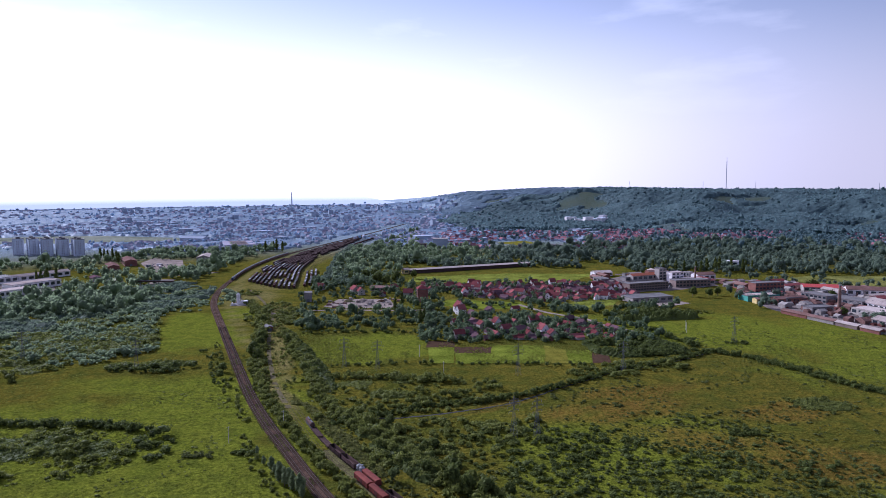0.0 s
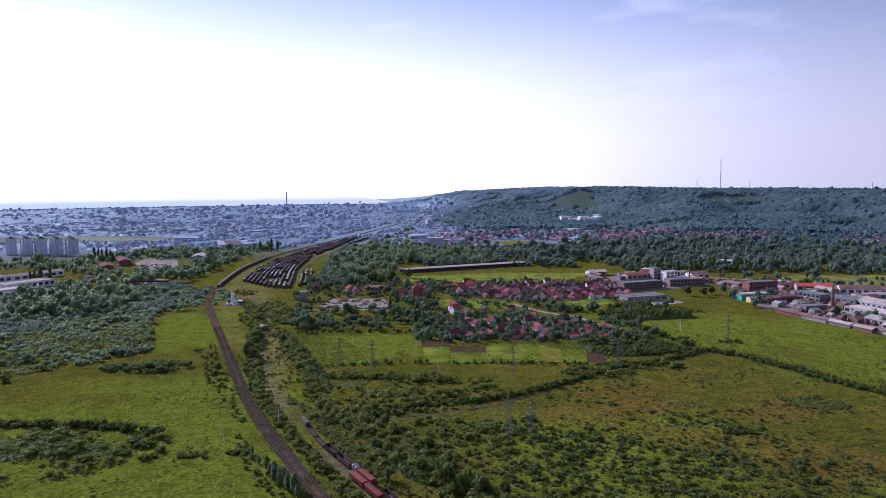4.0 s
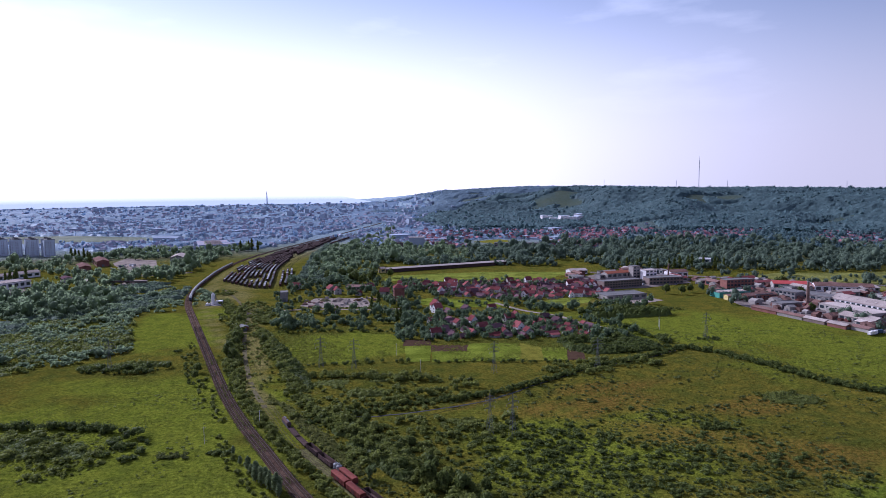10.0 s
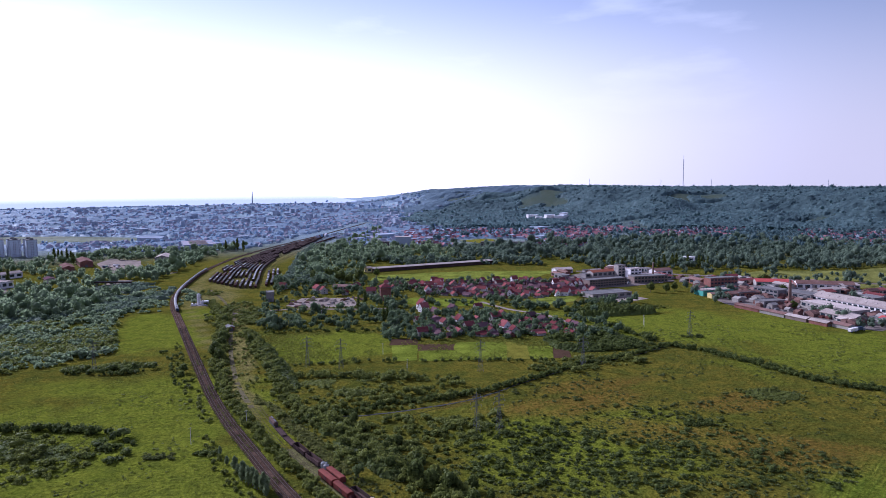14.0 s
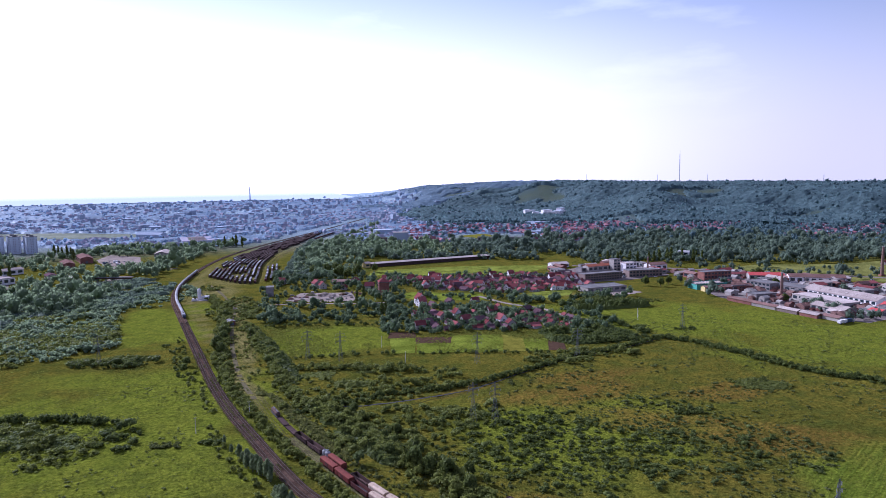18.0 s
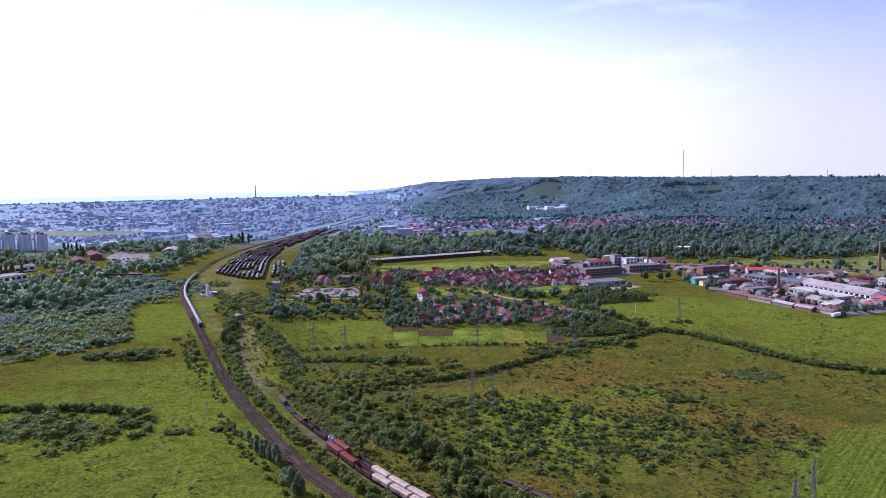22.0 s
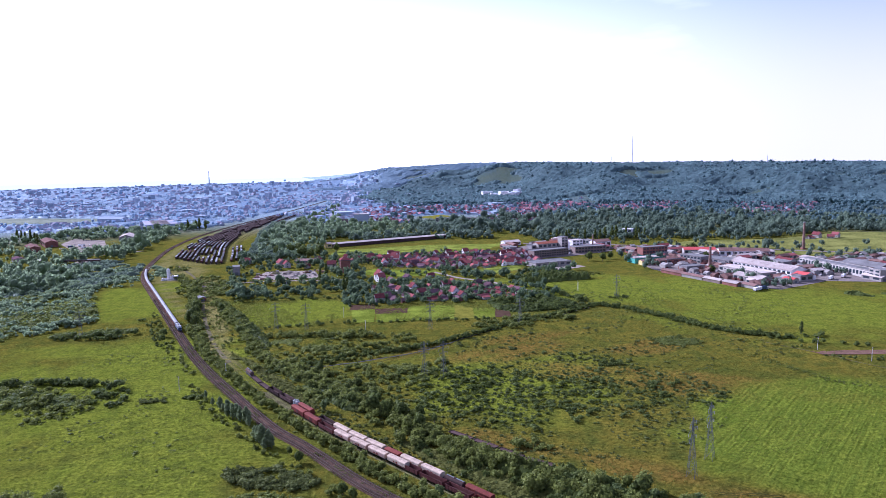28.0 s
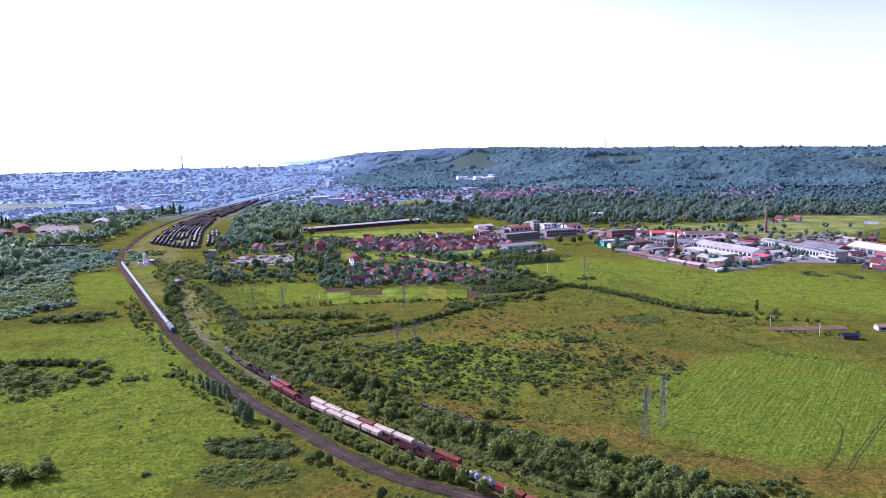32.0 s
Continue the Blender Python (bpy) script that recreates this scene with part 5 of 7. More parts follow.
thicket("scrub", patch(160, 545, 42, 42, 240, 2.3, 44, 0, 0.25), 0.55, 44, LEAF_DARK, 44, "shrubs between village and pasture")
thicket("scrub", patch(186, 655, 32, 16, 60, 3.0, 59, -10, 0.2, 1.1), 0.6, 60, LEAF_DARK, 59, "dark trees and shrubs beside the pasture")
thicket("scrub", patch(246, 676, 24, 8, 36, 1.8, 60, -5, 0), 0.5, 40, LEAF, 60, "shrubs at the edge of the waste ground")
thicket("bush_group", patch(234, 546, 9, 5, 16, 1.6, 45), 0.45, 60, LEAF_DARK, 45, "dark bushes round a pylon foot")
thicket("scrub", patch(323, 388, 9, 4, 6, 1.9, 46), 0.45, 80, LEAF_DARK, 46, "dark bushes in the pasture")
thicket("scrub", patch(75, 232, 12, 5, 30, 1.4, 47, -40), 0.4, 60, LEAF, 47, "bramble bank by the derelict flat wagons")
thicket("scrub", patch(150, 140, 40, 8, 60, 1.3, 48, 0, 0.3), 0.4, 36, LEAF_DARK, 48, "shrubs at the meadow edge", SMALL)
thicket("scrub", belt([(300, 372), (318, 366), (338, 356)], 8, 4, 2.0, 49, 0.9), 0.5, 50, LEAF_DARK, 49, "dark bushes near the small farm")
thicket("scrub", patch(-20, 420, 60, 40, 130, 1.6, 51, 10, 0.45), 0.5, 44, LEAF, 51, "rough bushes below the pylons")
thicket("scrub", patch(14, 272, 10, 66, 130, 1.0, 54, 38), 0.4, 24, BRAMBLE, 54, "low brambles beside the thicket", SMALL)
thicket("scrub", patch(250, 560, 100, 70, 80, 0.8, 55, 0, 0.5, 0.6), 0.4, 18, LEAF, 55, "low weeds in the eastern pasture", SMALL)
thicket("scrub", patch(-330, 480, 60, 50, 300, 2.0, 56, 0, 0.4), 0.5, 36, LEAF, 56, "rough bushes in the western meadow")
thicket("reeds", belt([(252, 350), (262, 318), (272, 292), (299, 272)], 7, 2.5, 0.7, 50, 1.0, 0.7), 0.35, 26, LEAF, 50, "strip of dark green rushes in the meadow", SMALL)

thicket("scrub", belt([(-44, 322), (-2, 260), (38, 208), (76, 160), (100, 128)], 9, 2.2, 0.9, 74, 0.9, 0.8), 0.34, 24, BRAMBLE, 74, "low brambles beside the siding wagons", SMALL)
thicket("tussocks", patch(265, 520, 120, 90, 520, 1.0, 75, -10, 0.4, 0.42, 26), 0.36, 10, LEAF, 75, "low tussocks in the eastern pasture", SMALL)
thicket("scrub", patch(78, 300, 48, 52, 280, 1.5, 76, 30, 0.34, 0.75, 12), 0.36, 44, LEAF_DARK, 76, "many dark bushes in the rough meadow", 3)
thicket("scrub", belt([(296, 340), (312, 332), (330, 326), (346, 322)], 6, 3, 1.4, 77, 0.8), 0.4, 44, LEAF_DARK, 77, "bushes round the small farm shed")
thicket("scrub", belt([(262, 384), (282, 372), (296, 356)], 5, 3, 1.3, 78, 0.8), 0.4, 40, LEAF, 78, "low bushes along the footpath")
thicket("tussocks", patch(105, 285, 95, 75, 1100, 0.85, 70, 20, 0.35, 0.55, 26), 0.36, 12, BRAMBLE, 70, "rough tussocks and low weeds in the meadow", SMALL)
thicket("tussocks", patch(190, 400, 130, 80, 600, 0.9, 71, 10, 0.45, 0.5, 30), 0.36, 10, BRAMBLE, 71, "rough tussocks and low weeds in the meadow", SMALL)
thicket("tussocks", patch(-110, 330, 120, 110, 500, 0.8, 72, 0, 0.55, 0.45, 24), 0.36, 10, LEAF, 72, "low tussocks in the western meadow", SMALL)
thicket("hedge", belt([(-122, 594), (-70, 594), (-14, 592)], 5, 3, 2.0, 73, 0.9), 0.5, 44, LEAF_DARK, 73, "hedge behind the hay field")

def tree(name, h, r, mat, label, seed, shape="round", leaf=0.5, count=260, core=0.78):
    """A tapered trunk with limbs and a crown of leaf sprays."""
    t = thing(name, label, "tree")
    rr = random.Random(seed)
    b = Build().tube((0, 0, -0.2), (0.05 * h * rr.uniform(-1, 1), 0, h * 0.55), h * 0.022 + 0.06, h * 0.012, 8)
    for k in range(6):
        a, z = k * 1.05 + rr.random(), h * rr.uniform(0.25, 0.5)
        b.tube((0, 0, z), (math.cos(a) * r * 0.6, math.sin(a) * r * 0.6, z + h * 0.22), h * 0.009, h * 0.004, 5)
    part("trunk", b, BARK, t)
    plants = []
    if shape == "poplar":
        for k in range(6):
            z = h * (0.08 + 0.13 * k)
            w = r * (0.75, 1.0, 1.0, 0.9, 0.7, 0.45)[k]
            plants.append((rr.uniform(-0.2, 0.2) * r, rr.uniform(-0.2, 0.2) * r, z, w, h * 0.26))
    else:
        plants.append((0, 0, h * 0.18, r * 0.9, h * 0.82))
        for k in range(5):
            a = k * 1.256 + rr.random()
            plants.append((math.cos(a) * r * 0.5, math.sin(a) * r * 0.5, h * rr.uniform(0.1, 0.35), r * 0.55, h * 0.5))
    part("crown", foliage("crown", plants, leaf, count // len(plants), mat, seed, core), mat, t)
    return t


# leafy crowns are loose, so that light comes through
TREES = {
    "round": tree("tree", 9.0, 3.6, LEAF, "leafy green broadleaf tree with rounded crown", 61, count=420),
    "dark": tree("tree", 9.5, 3.8, LEAF_DARK, "dark green broadleaf tree with dense crown", 62, count=420),
    "pale": tree("willow_tree", 8.5, 3.4, WILLOW, "pale green willow tree", 63, count=420),
    "poplar": tree("poplar_tree", 8.6, 2.3, POPLAR, "slender upright green poplar tree", 64, "poplar", 0.42, 1000, 0.3),
    "tall": tree("poplar_tree", 20.0, 3.0, LEAF_DARK, "tall dark poplar tree", 65, "poplar", 0.8, 420),
}
USED = set()


def plant(kind, x, y, k=1.0, group=""):
    m = pose(x, y, ground_z(x, y) - 0.1, 0, 0, random.uniform(0, 360))
    ob = TREES[kind]
    if kind in USED:
        ob = copy_thing(ob, m)
    ob.matrix_basis = m @ Matrix.Diagonal((k, k, k * random.uniform(0.9, 1.15), 1))
    USED.add(kind)
    if group:
        ob["group"] = group
    return ob


for x, y, k in ((-78, 303, 0.75), (-76, 299, 0.6), (-73, 295, 0.9), (-70, 292, 0.8), (-67, 287, 0.95), (-64, 283, 0.85), (-61, 280, 1.0), (-59, 276, 0.7), (-51, 255, 0.9), (-49, 252, 1.05), (-46, 250, 0.95), (-44, 248, 0.8), (-84, 311, 0.55), (-90, 322, 0.5), (-72, 291, 0.7), (-69, 288, 0.85), (-65, 286, 0.8), (-62, 284, 0.75), (-60, 282, 0.8), (-53, 258, 0.8), (-50, 255, 0.85), (-47, 247, 0.7)):
    plant("poplar", x, y, k, "poplars along the line")
for x, y, k in ((-35, 239, 0.42), (-30, 230, 0.62), (-152, 572, 1.0), (-148, 566, 0.8), (-10, 197, 0.62), (-6, 192, 0.55), (14, 160, 0.62), (24, 150, 0.7), (-142, 508, 1.55), (-137, 500, 1.1), (-150, 455, 0.7), (-153, 470, 0.8)):
    plant("dark", x, y, k)
for x, y, k in ((-30, 268, 0.5), (-18, 250, 0.55), (-2, 227, 0.6), (6, 216, 0.6), (34, 178, 0.75), (40, 172, 0.8), (46, 166, 0.85), (52, 158, 0.8), (22, 196, 0.6), (60, 148, 0.8), (-8, 238, 0.5)):
    plant("round", x, y, k)
for x, y, k in ((28, 189, 0.62), (-22, 292, 0.8), (4, 290, 0.9), (96, 178, 0.85), (126, 150, 1.0), (132, 146, 0.9), (118, 158, 0.95), (142, 134, 0.9)):
    plant("pale", x, y, k)
rr = random.Random(5)
for i in range(34):
    s = rr.random()
    x, y = 40 + s * 104 + rr.uniform(-9, 9), 250 - s * 116 + rr.uniform(-9, 9)
    if float(near_line(np.array([x]), np.array([y]), offset(SIDING_B, 2.5))[0]) > 12 and float(near_line(np.array([x]), np.array([y]), DERELICT)[0]) > 17:
        plant(rr.choice(("round", "dark", "round", "pale")), x, y, rr.uniform(0.6, 1.05))
for x, y, k in ((3, 285, 1.05), (10, 280, 0.9), (17, 276, 1.1), (26, 259, 0.95), (-8, 300, 0.8), (-146, 545, 1.0), (-150, 560, 1.15), (-155, 585, 0.9), (-128, 560, 0.8), (-97, 470, 0.8), (-168, 640, 0.9)):
    plant("dark", x, y, k)
for i in range(16):
    s = rr.random()
    plant(rr.choice(("round", "dark")), -50 + s * 85 + rr.uniform(-8, 8), 385 - s * 125 + rr.uniform(-8, 8), rr.uniform(0.5, 0.8))



# ---- fields, yards and roads ----
def lifted(name, curve, half, mat, label, up=0.16, category="track"):
    """A worn track that follows the relief of the meadow."""
    b = Build()
    l2, r2 = offset(curve, -half), offset(curve, half)
    z = np.maximum(np.maximum(land(curve[:, 0], curve[:, 1]), land(l2[:, 0], l2[:, 1])), land(r2[:, 0], r2[:, 1])) + up
    n = len(curve)
    v = [p for i in range(n) for p in ((l2[i, 0], l2[i, 1], z[i]), (r2[i, 0], r2[i, 1], z[i]))]
    b.add(v, [(2 * i + 1, 2 * i, 2 * i + 2, 2 * i + 3) for i in range(n - 1)])
    ob = solid(name, b, mat, label, category)
    if ob.data.polygons[0].normal.z < 0:
        ob.data.flip_normals()
    return ob


sheet("garden_plot", [(-13, 558), (7, 557), (8, 538), (-13, 538)], 0.22, SOIL, "brown dug garden plot", "field")
sheet("garden_plot", [(-12, 537), (8, 536), (7, 490), (-10, 490)], 0.22, CROP, "lush green vegetable plot", "field")
sheet("garden_plot", [(9, 538), (38, 537), (35, 518), (9, 518)], 0.22, SOIL, "dark dug soil plot between gardens", "field")
sheet("garden_plot", [(9, 517), (35, 517), (33, 488), (9, 488)], 0.22, CROP, "green vegetable rows between gardens", "field")
sheet("garden_plot", [(39, 543), (79, 542), (72, 488), (34, 489)], 0.22, CROP, "green crop strip below the village", "field")
sheet("garden_plot", [(80, 542), (94, 526), (90, 488), (73, 488)], 0.22, STUBBLE, "yellowish stubble strip", "field")
sheet("garden_plot", [(94, 524), (113, 524), (107, 488), (91, 488)], 0.22, CROP, "green crop strip beside ploughed soil", "field")
sheet("garden_plot", [(114, 522), (124, 522), (120, 488), (107, 488)], 0.22, SOIL, "reddish brown ploughed strip", "field")
sheet("pasture", [(-48, 897), (60, 884), (157, 890), (219, 967), (90, 975), (-35, 950)], 0.1, LAWN, "pale green pasture behind the village", "field")
sheet("pasture", [(440, 905), (480, 850), (540, 770), (600, 745), (700, 765), (860, 860), (900, 940), (770, 978), (690, 945), (620, 920), (500, 930)], 0.1, DRY_PASTURE, "pale dry pasture beyond the factories", "field")
sheet("pond", [(812, 888), (824, 874), (803, 846), (790, 858)], 0.16, GLASS, "still pond reflecting the sky beside the pasture", "pond")
sheet("sports_field", [(116, 1476), (194, 1344), (232, 1392), (179, 1520)], 0.1, STUBBLE, "yellow-green sports field in the town", "field")
sheet("far_field", [(-1150, 1480), (-640, 1560), (-560, 1640), (-900, 1760), (-1250, 1640)], 0.1, FAR_FIELD, "pale green open field before the town", "field")
sheet("village_green", [(30, 700), (84, 706), (84, 740), (10, 760), (-8, 730)], 0.1, CROP, "green allotment ground in the village", "field")
sheet("village_meadow", [(118, 690), (178, 720), (196, 760), (150, 745), (112, 712)], 0.1, LAWN, "light green meadow beside the village", "field")
sheet("gravel_yard", [(-126, 722), (-117, 768), (-60, 766), (-50, 712), (-108, 712)], 0.1, GRAVEL, "pale dusty gravel yard", "yard")
sheet("works_yard", [(-497, 1134), (-428, 1012), (-391, 1039), (-442, 1171), (-507, 1209)], 0.12, GRAVEL, "pale concrete storage yard", "yard")
sheet("factory_yard", [(330, 690), (374, 572), (400, 552), (470, 585), (545, 560), (640, 640), (640, 738), (545, 730), (519, 772), (466, 824), (380, 860), (340, 780)], 0.1, TARMAC, "grey tarmac yard of the factories", "yard")
sheet("factory_yard", [(190, 800), (270, 815), (340, 850), (340, 930), (270, 960), (200, 900)], 0.1, TARMAC, "grey tarmac yard of the old works", "yard")
sheet("waste_ground", [(186, 716), (236, 712), (262, 728), (250, 748), (205, 738)], 0.14, GRAVEL, "pale rubble on waste ground", "yard")
sheet("storage_yard", [(-560, 870), (-490, 800), (-470, 830), (-520, 920), (-640, 1000), (-660, 960)], 0.1, TARMAC, "grey yard round white halls", "yard")
sheet("ploughed_strip", [(296, 352), (352, 346), (347, 337), (298, 344)], 0.2, CLAY, "reddish brown ploughed strip by the farm", "field")
for pts, half, mat, label in (
        ([(-178, 683), (-116, 702), (-54, 697), (-13, 699)], 2.2, GRAVEL, "pale gravel road past the yards"),
        ([(-15, 732), (-10, 666), (-10, 588)], 2.6, TARMAC, "grey village road"),
        ([(80, 726), (103, 681), (133, 649), (146, 616), (161, 596), (174, 580)], 2.6, GRAVEL, "pale dirt road out of the village"),
        ([(-560, 905), (-480, 850), (-420, 800), (-340, 780)], 2.5, GRAVEL, "pale dirt road through the scrub"),
        ([(-330, 1010), (-380, 980), (-420, 985)], 4, GRAVEL, "pale gravel lane by the railway"),
        ([(240, 960), (330, 930), (420, 880), (520, 830), (640, 760)], 5, TARMAC, "grey main road past the factories"),
        ([(560, 552), (548, 600), (560, 700)], 4, TARMAC, "grey street beside the long factory")):
    ribbon("road", spline(pts, 6), half, 0.16, mat, label, None, "road")
for pts, mat, label in (
        ([(134, 178), (154, 172), (162, 168), (173, 155), (182, 146), (191, 147), (201, 151), (215, 163), (235, 179), (254, 194), (275, 210)], RUT, "wheel rut of a dirt track across the meadow"),
        ([(190, 152), (203, 162), (217, 176), (228, 190), (230, 198)], RUT, "worn wheel rut in the grass"),
        ([(-2, 369), (31, 392), (77, 430), (104, 455)], RUT, "trodden path beside the ditch")):
    c = spline(pts, 2.0)
    for d in ((-0.8, 0.8) if "wheel rut of" in label else (0.0,)):
        lifted("wheel_rut", offset(c, d), 0.22 if d else 0.4, mat, label, 0.05)
lifted("ditch_water", spline(DITCH, 3.0), 0.8, BLACK, "dark water in the meadow ditch", 0.05, "ditch")
lifted("footpath", spline([(277, 379), (295, 351), (308, 326), (320, 304), (328, 279)], 3.0), 0.35, DIRT, "trodden footpath past the small farm", 0.1, "path")


# ---- houses ----
def house(roof_mat, wall_mat, label, L=11.0, W=8.5, H=3.4, pitch=0.75, storey2=False, wing=False):
    h = thing("house", label, "house", group="village houses")
    z = H * (1.85 if storey2 else 1.0)
    rise = W / 2 * pitch
    b = Build().prism([(-W / 2, 0), (W / 2, 0), (W / 2, z), (0, z + rise), (-W / 2, z)], -L / 2, L / 2)
    if wing:
        b.box(-W / 2 - 4, -L / 2 + 1, 0, -W / 2, L / 2 - 4, z * 0.85)
    part("wall", b, wall_mat, h)
    r = Build()
    for s in (-1, 1):
        e = W / 2 + 0.6
        r.prism([(0, z + rise + 0.08), (s * e, z - 0.6 * pitch + 0.08), (s * e, z - 0.6 * pitch + 0.3), (0, z + rise + 0.32)], -L / 2 - 0.5, L / 2 + 0.5)
    if wing:
        r.prism([(-W / 2, z * 0.85 + 1.3), (-W / 2 - 4.5, z * 0.85), (-W / 2 - 4.5, z * 0.85 + 0.2), (-W / 2, z * 0.85 + 1.5)], -L / 2 + 0.6, L / 2 - 3.6)
    rf = part("roof", r, roof_mat, h)
    part("chimney", Build().box(1.0, -1.6, z + rise * 0.4, 1.7, -0.9, z + rise + 1.0), BRICK, rf)
    for s in (-1, 1):
        for y in (-L / 4, L / 4):
            part("window", Build().box(s * (W / 2 + 0.01) - 0.04, y - 0.65, 1.0, s * (W / 2 + 0.01) + 0.04, y + 0.65, 2.4), GLASS, h)
        for zz in ((1.0, 4.2) if storey2 else (1.0,)):
            part("window", Build().box(-0.8, s * (L / 2 + 0.01) - 0.04, zz, 0.8, s * (L / 2 + 0.01) + 0.04, zz + 1.4), GLASS, h)
    part("door", Build().box(W / 2 - 0.02, -0.5, 0, W / 2 + 0.06, 0.5, 2.1), BARK, h)
    return h


HOUSES = [
    house(TILE, PLASTER, "small house with red tiled gable roof and pale walls"),
    house(TILE, PLASTER, "two-storey house with red tiled roof and cream walls", 11, 9, 3.0, 0.85, True),
    house(TILE_OLD, PLASTER, "old house with weathered brown tiled roof", 13, 7.5, 3.2, 0.8, False, True),
    house(TILE_OLD, BRICK, "brick house with dark brown tiled roof", 12, 8, 3.0, 0.9),
    house(TILE, WHITE_WALL, "white two-storey villa with steep red roof", 10, 9, 3.2, 1.1, True),
    house(TILE, PLASTER, "long low house with orange-red roof and a lean-to", 15, 7, 3.0, 0.7, False, True),
]
SET = [False] * len(HOUSES)


def put_house(k, x, y, turn, size=1.0):
    m = pose(x, y, ground_z(x, y) - 0.02, 0, 0, turn)
    ob = HOUSES[k]
    if SET[k]:
        ob = copy_thing(ob, m)
    ob.matrix_basis = m @ Matrix.Diagonal((size, size, size, 1))
    SET[k] = True


rr = random.Random(11)
LOWER = [(17, 677, 4), (12, 627, 0), (13, 570, 1), (34, 609, 1), (48, 615, 4), (44, 574, 0), (54, 590, 1), (66, 592, 3), (72, 578, 0), (82, 627, 1), (85, 584, 4), (91, 570, 1), (100, 604, 0), (112, 616, 5), (47, 690, 2), (73, 694, 0), (126, 623, 2), (126, 572, 0), (137, 562, 5), (28, 668, 3), (27, 622, 2), (20, 590, 3), (60, 620, 2), (108, 584, 3), (62, 566, 5), (118, 640, 3), (92, 650, 0), (110, 566, 5), (80, 605, 3)]
for x, y, k in LOWER:
    put_house(k, x, y, rr.choice((20, 110, 25, 115, 15)) + rr.uniform(-8, 8), rr.uniform(0.72, 0.88))
taken = [(x, y) for x, y, k in LOWER]
for i in range(4000):
    if len(taken) > len(LOWER) + 27:
        break
    x, y = rr.uniform(22, 158), rr.uniform(560, 640)
    if y > 650 - 0.25 * x or y < 556 + max(0, 30 - x) or any((x - a) ** 2 + (y - b) ** 2 < 85 for a, b in taken):
        continue
    taken.append((x, y))
    put_house(rr.choice((0, 2, 3, 2, 5)), x, y, rr.choice((20, 110, 25, 115)) + rr.uniform(-8, 8), rr.uniform(0.55, 0.72))
spots = []
tries = 0
while len(spots) < 215 and tries < 12000:
    tries += 1
    x, y = rr.uniform(-30, 222), rr.uniform(715, 885)
    u = (x + 30) / 250
    top, low = 862 + 12 * u, 800 - 60 * min(1, u * 1.6) if u < 0.6 else 742 + (u - 0.6) * 60
    if not low < y < top or (x < 20 and (y < 822 or rr.random() < 0.4)):
        continue
    if any((x - a) ** 2 + ((y - b) * 0.75) ** 2 < 62 for a, b in spots):
        continue
    spots.append((x, y))
    put_house(rr.choice((0, 0, 2, 2, 3, 3, 1, 5, 4)), x, y, rr.choice((10, 100, 60, 150)) + rr.uniform(-10, 10), rr.uniform(0.58, 0.8))
for x, y in ((-96, 800), (-40, 785), (-150, 840), (-60, 830), (-104, 810), (-70, 790), (524, 536), (531, 522), (540, 538), (547, 526), (555, 545), (566, 530), (545, 510), (560, 512), (672, 912), (690, 920), (706, 910), (720, 918)):
    put_house(rr.choice((0, 1, 5, 4)), x, y, rr.uniform(0, 180), rr.uniform(0.8, 1.0))
put_house(4, 16, 689, 20, 1.0)


# ---- works, halls and towers ----
def hall(label, x, y, L, W, H, turn, wall, roof, style="flat", windows=0, storeys=1, name="factory_hall", category="building", skylights=0):
    """A building L by W by H: walls, roof and bands of windows on both long sides."""
    h = thing(name, label, category, pose(x, y, ground_z(x, y) - 0.02, 0, 0, turn))
    if style == "gable":
        rise = W * 0.16
        b = Build().prism([(-W / 2, 0), (W / 2, 0), (W / 2, H), (0, H + rise), (-W / 2, H)], -L / 2, L / 2)
        part("wall", b, wall, h)
        r = Build()
        for s in (-1, 1):
            r.prism([(0, H + rise + 0.06), (s * (W / 2 + 0.6), H - 0.14), (s * (W / 2 + 0.6), H + 0.16), (0, H + rise + 0.36)], -L / 2 - 0.5, L / 2 + 0.5)
        rf = part("roof", r, roof, h)
        top = H + rise * 0.5 + 0.2
    else:
        part("wall", Build().box(-W / 2, -L / 2, 0, W / 2, L / 2, H), wall, h)
        r = Build().box(-W / 2 - 0.3, -L / 2 - 0.3, H, W / 2 + 0.3, L / 2 + 0.3, H + 0.35)
        rf = part("roof", r, roof, h)
        p = Build()
        for s in (-1, 1):
            p.box(s * (W / 2 + 0.15) - 0.15, -L / 2 - 0.3, H + 0.35, s * (W / 2 + 0.15) + 0.15, L / 2 + 0.3, H + 0.8)
        part("parapet", p, wall, rf)
        top = H + 0.35
    if skylights:
        for k in range(skylights):
            yy = -L / 2 + (k + 0.5) * L / skylights
            part("skylight", Build().box(-W * 0.32, yy - 1.0, top - 0.1, W * 0.32, yy + 1.0, top + 0.7, 0.7), SHEET, rf)
    if windows:
        for s in (-1, 1):
            for f in range(storeys):
                z0 = H / storeys * (f + 0.32)
                z1 = H / storeys * (f + 0.82)
                for k in range(windows):
                    yy = -L / 2 + (k + 0.5) * L / windows
                    a = L / windows * 0.32
                    part("window", Build().box(s * (W / 2 + 0.01) - 0.05, yy - a, z0, s * (W / 2 + 0.01) + 0.05, yy + a, z1), GLASS, h)
    part("door", Build().box(-1.8, -L / 2 - 0.06, 0, 1.8, -L / 2 + 0.02, min(3.6, H * 0.7)), STEEL, h)
    return h


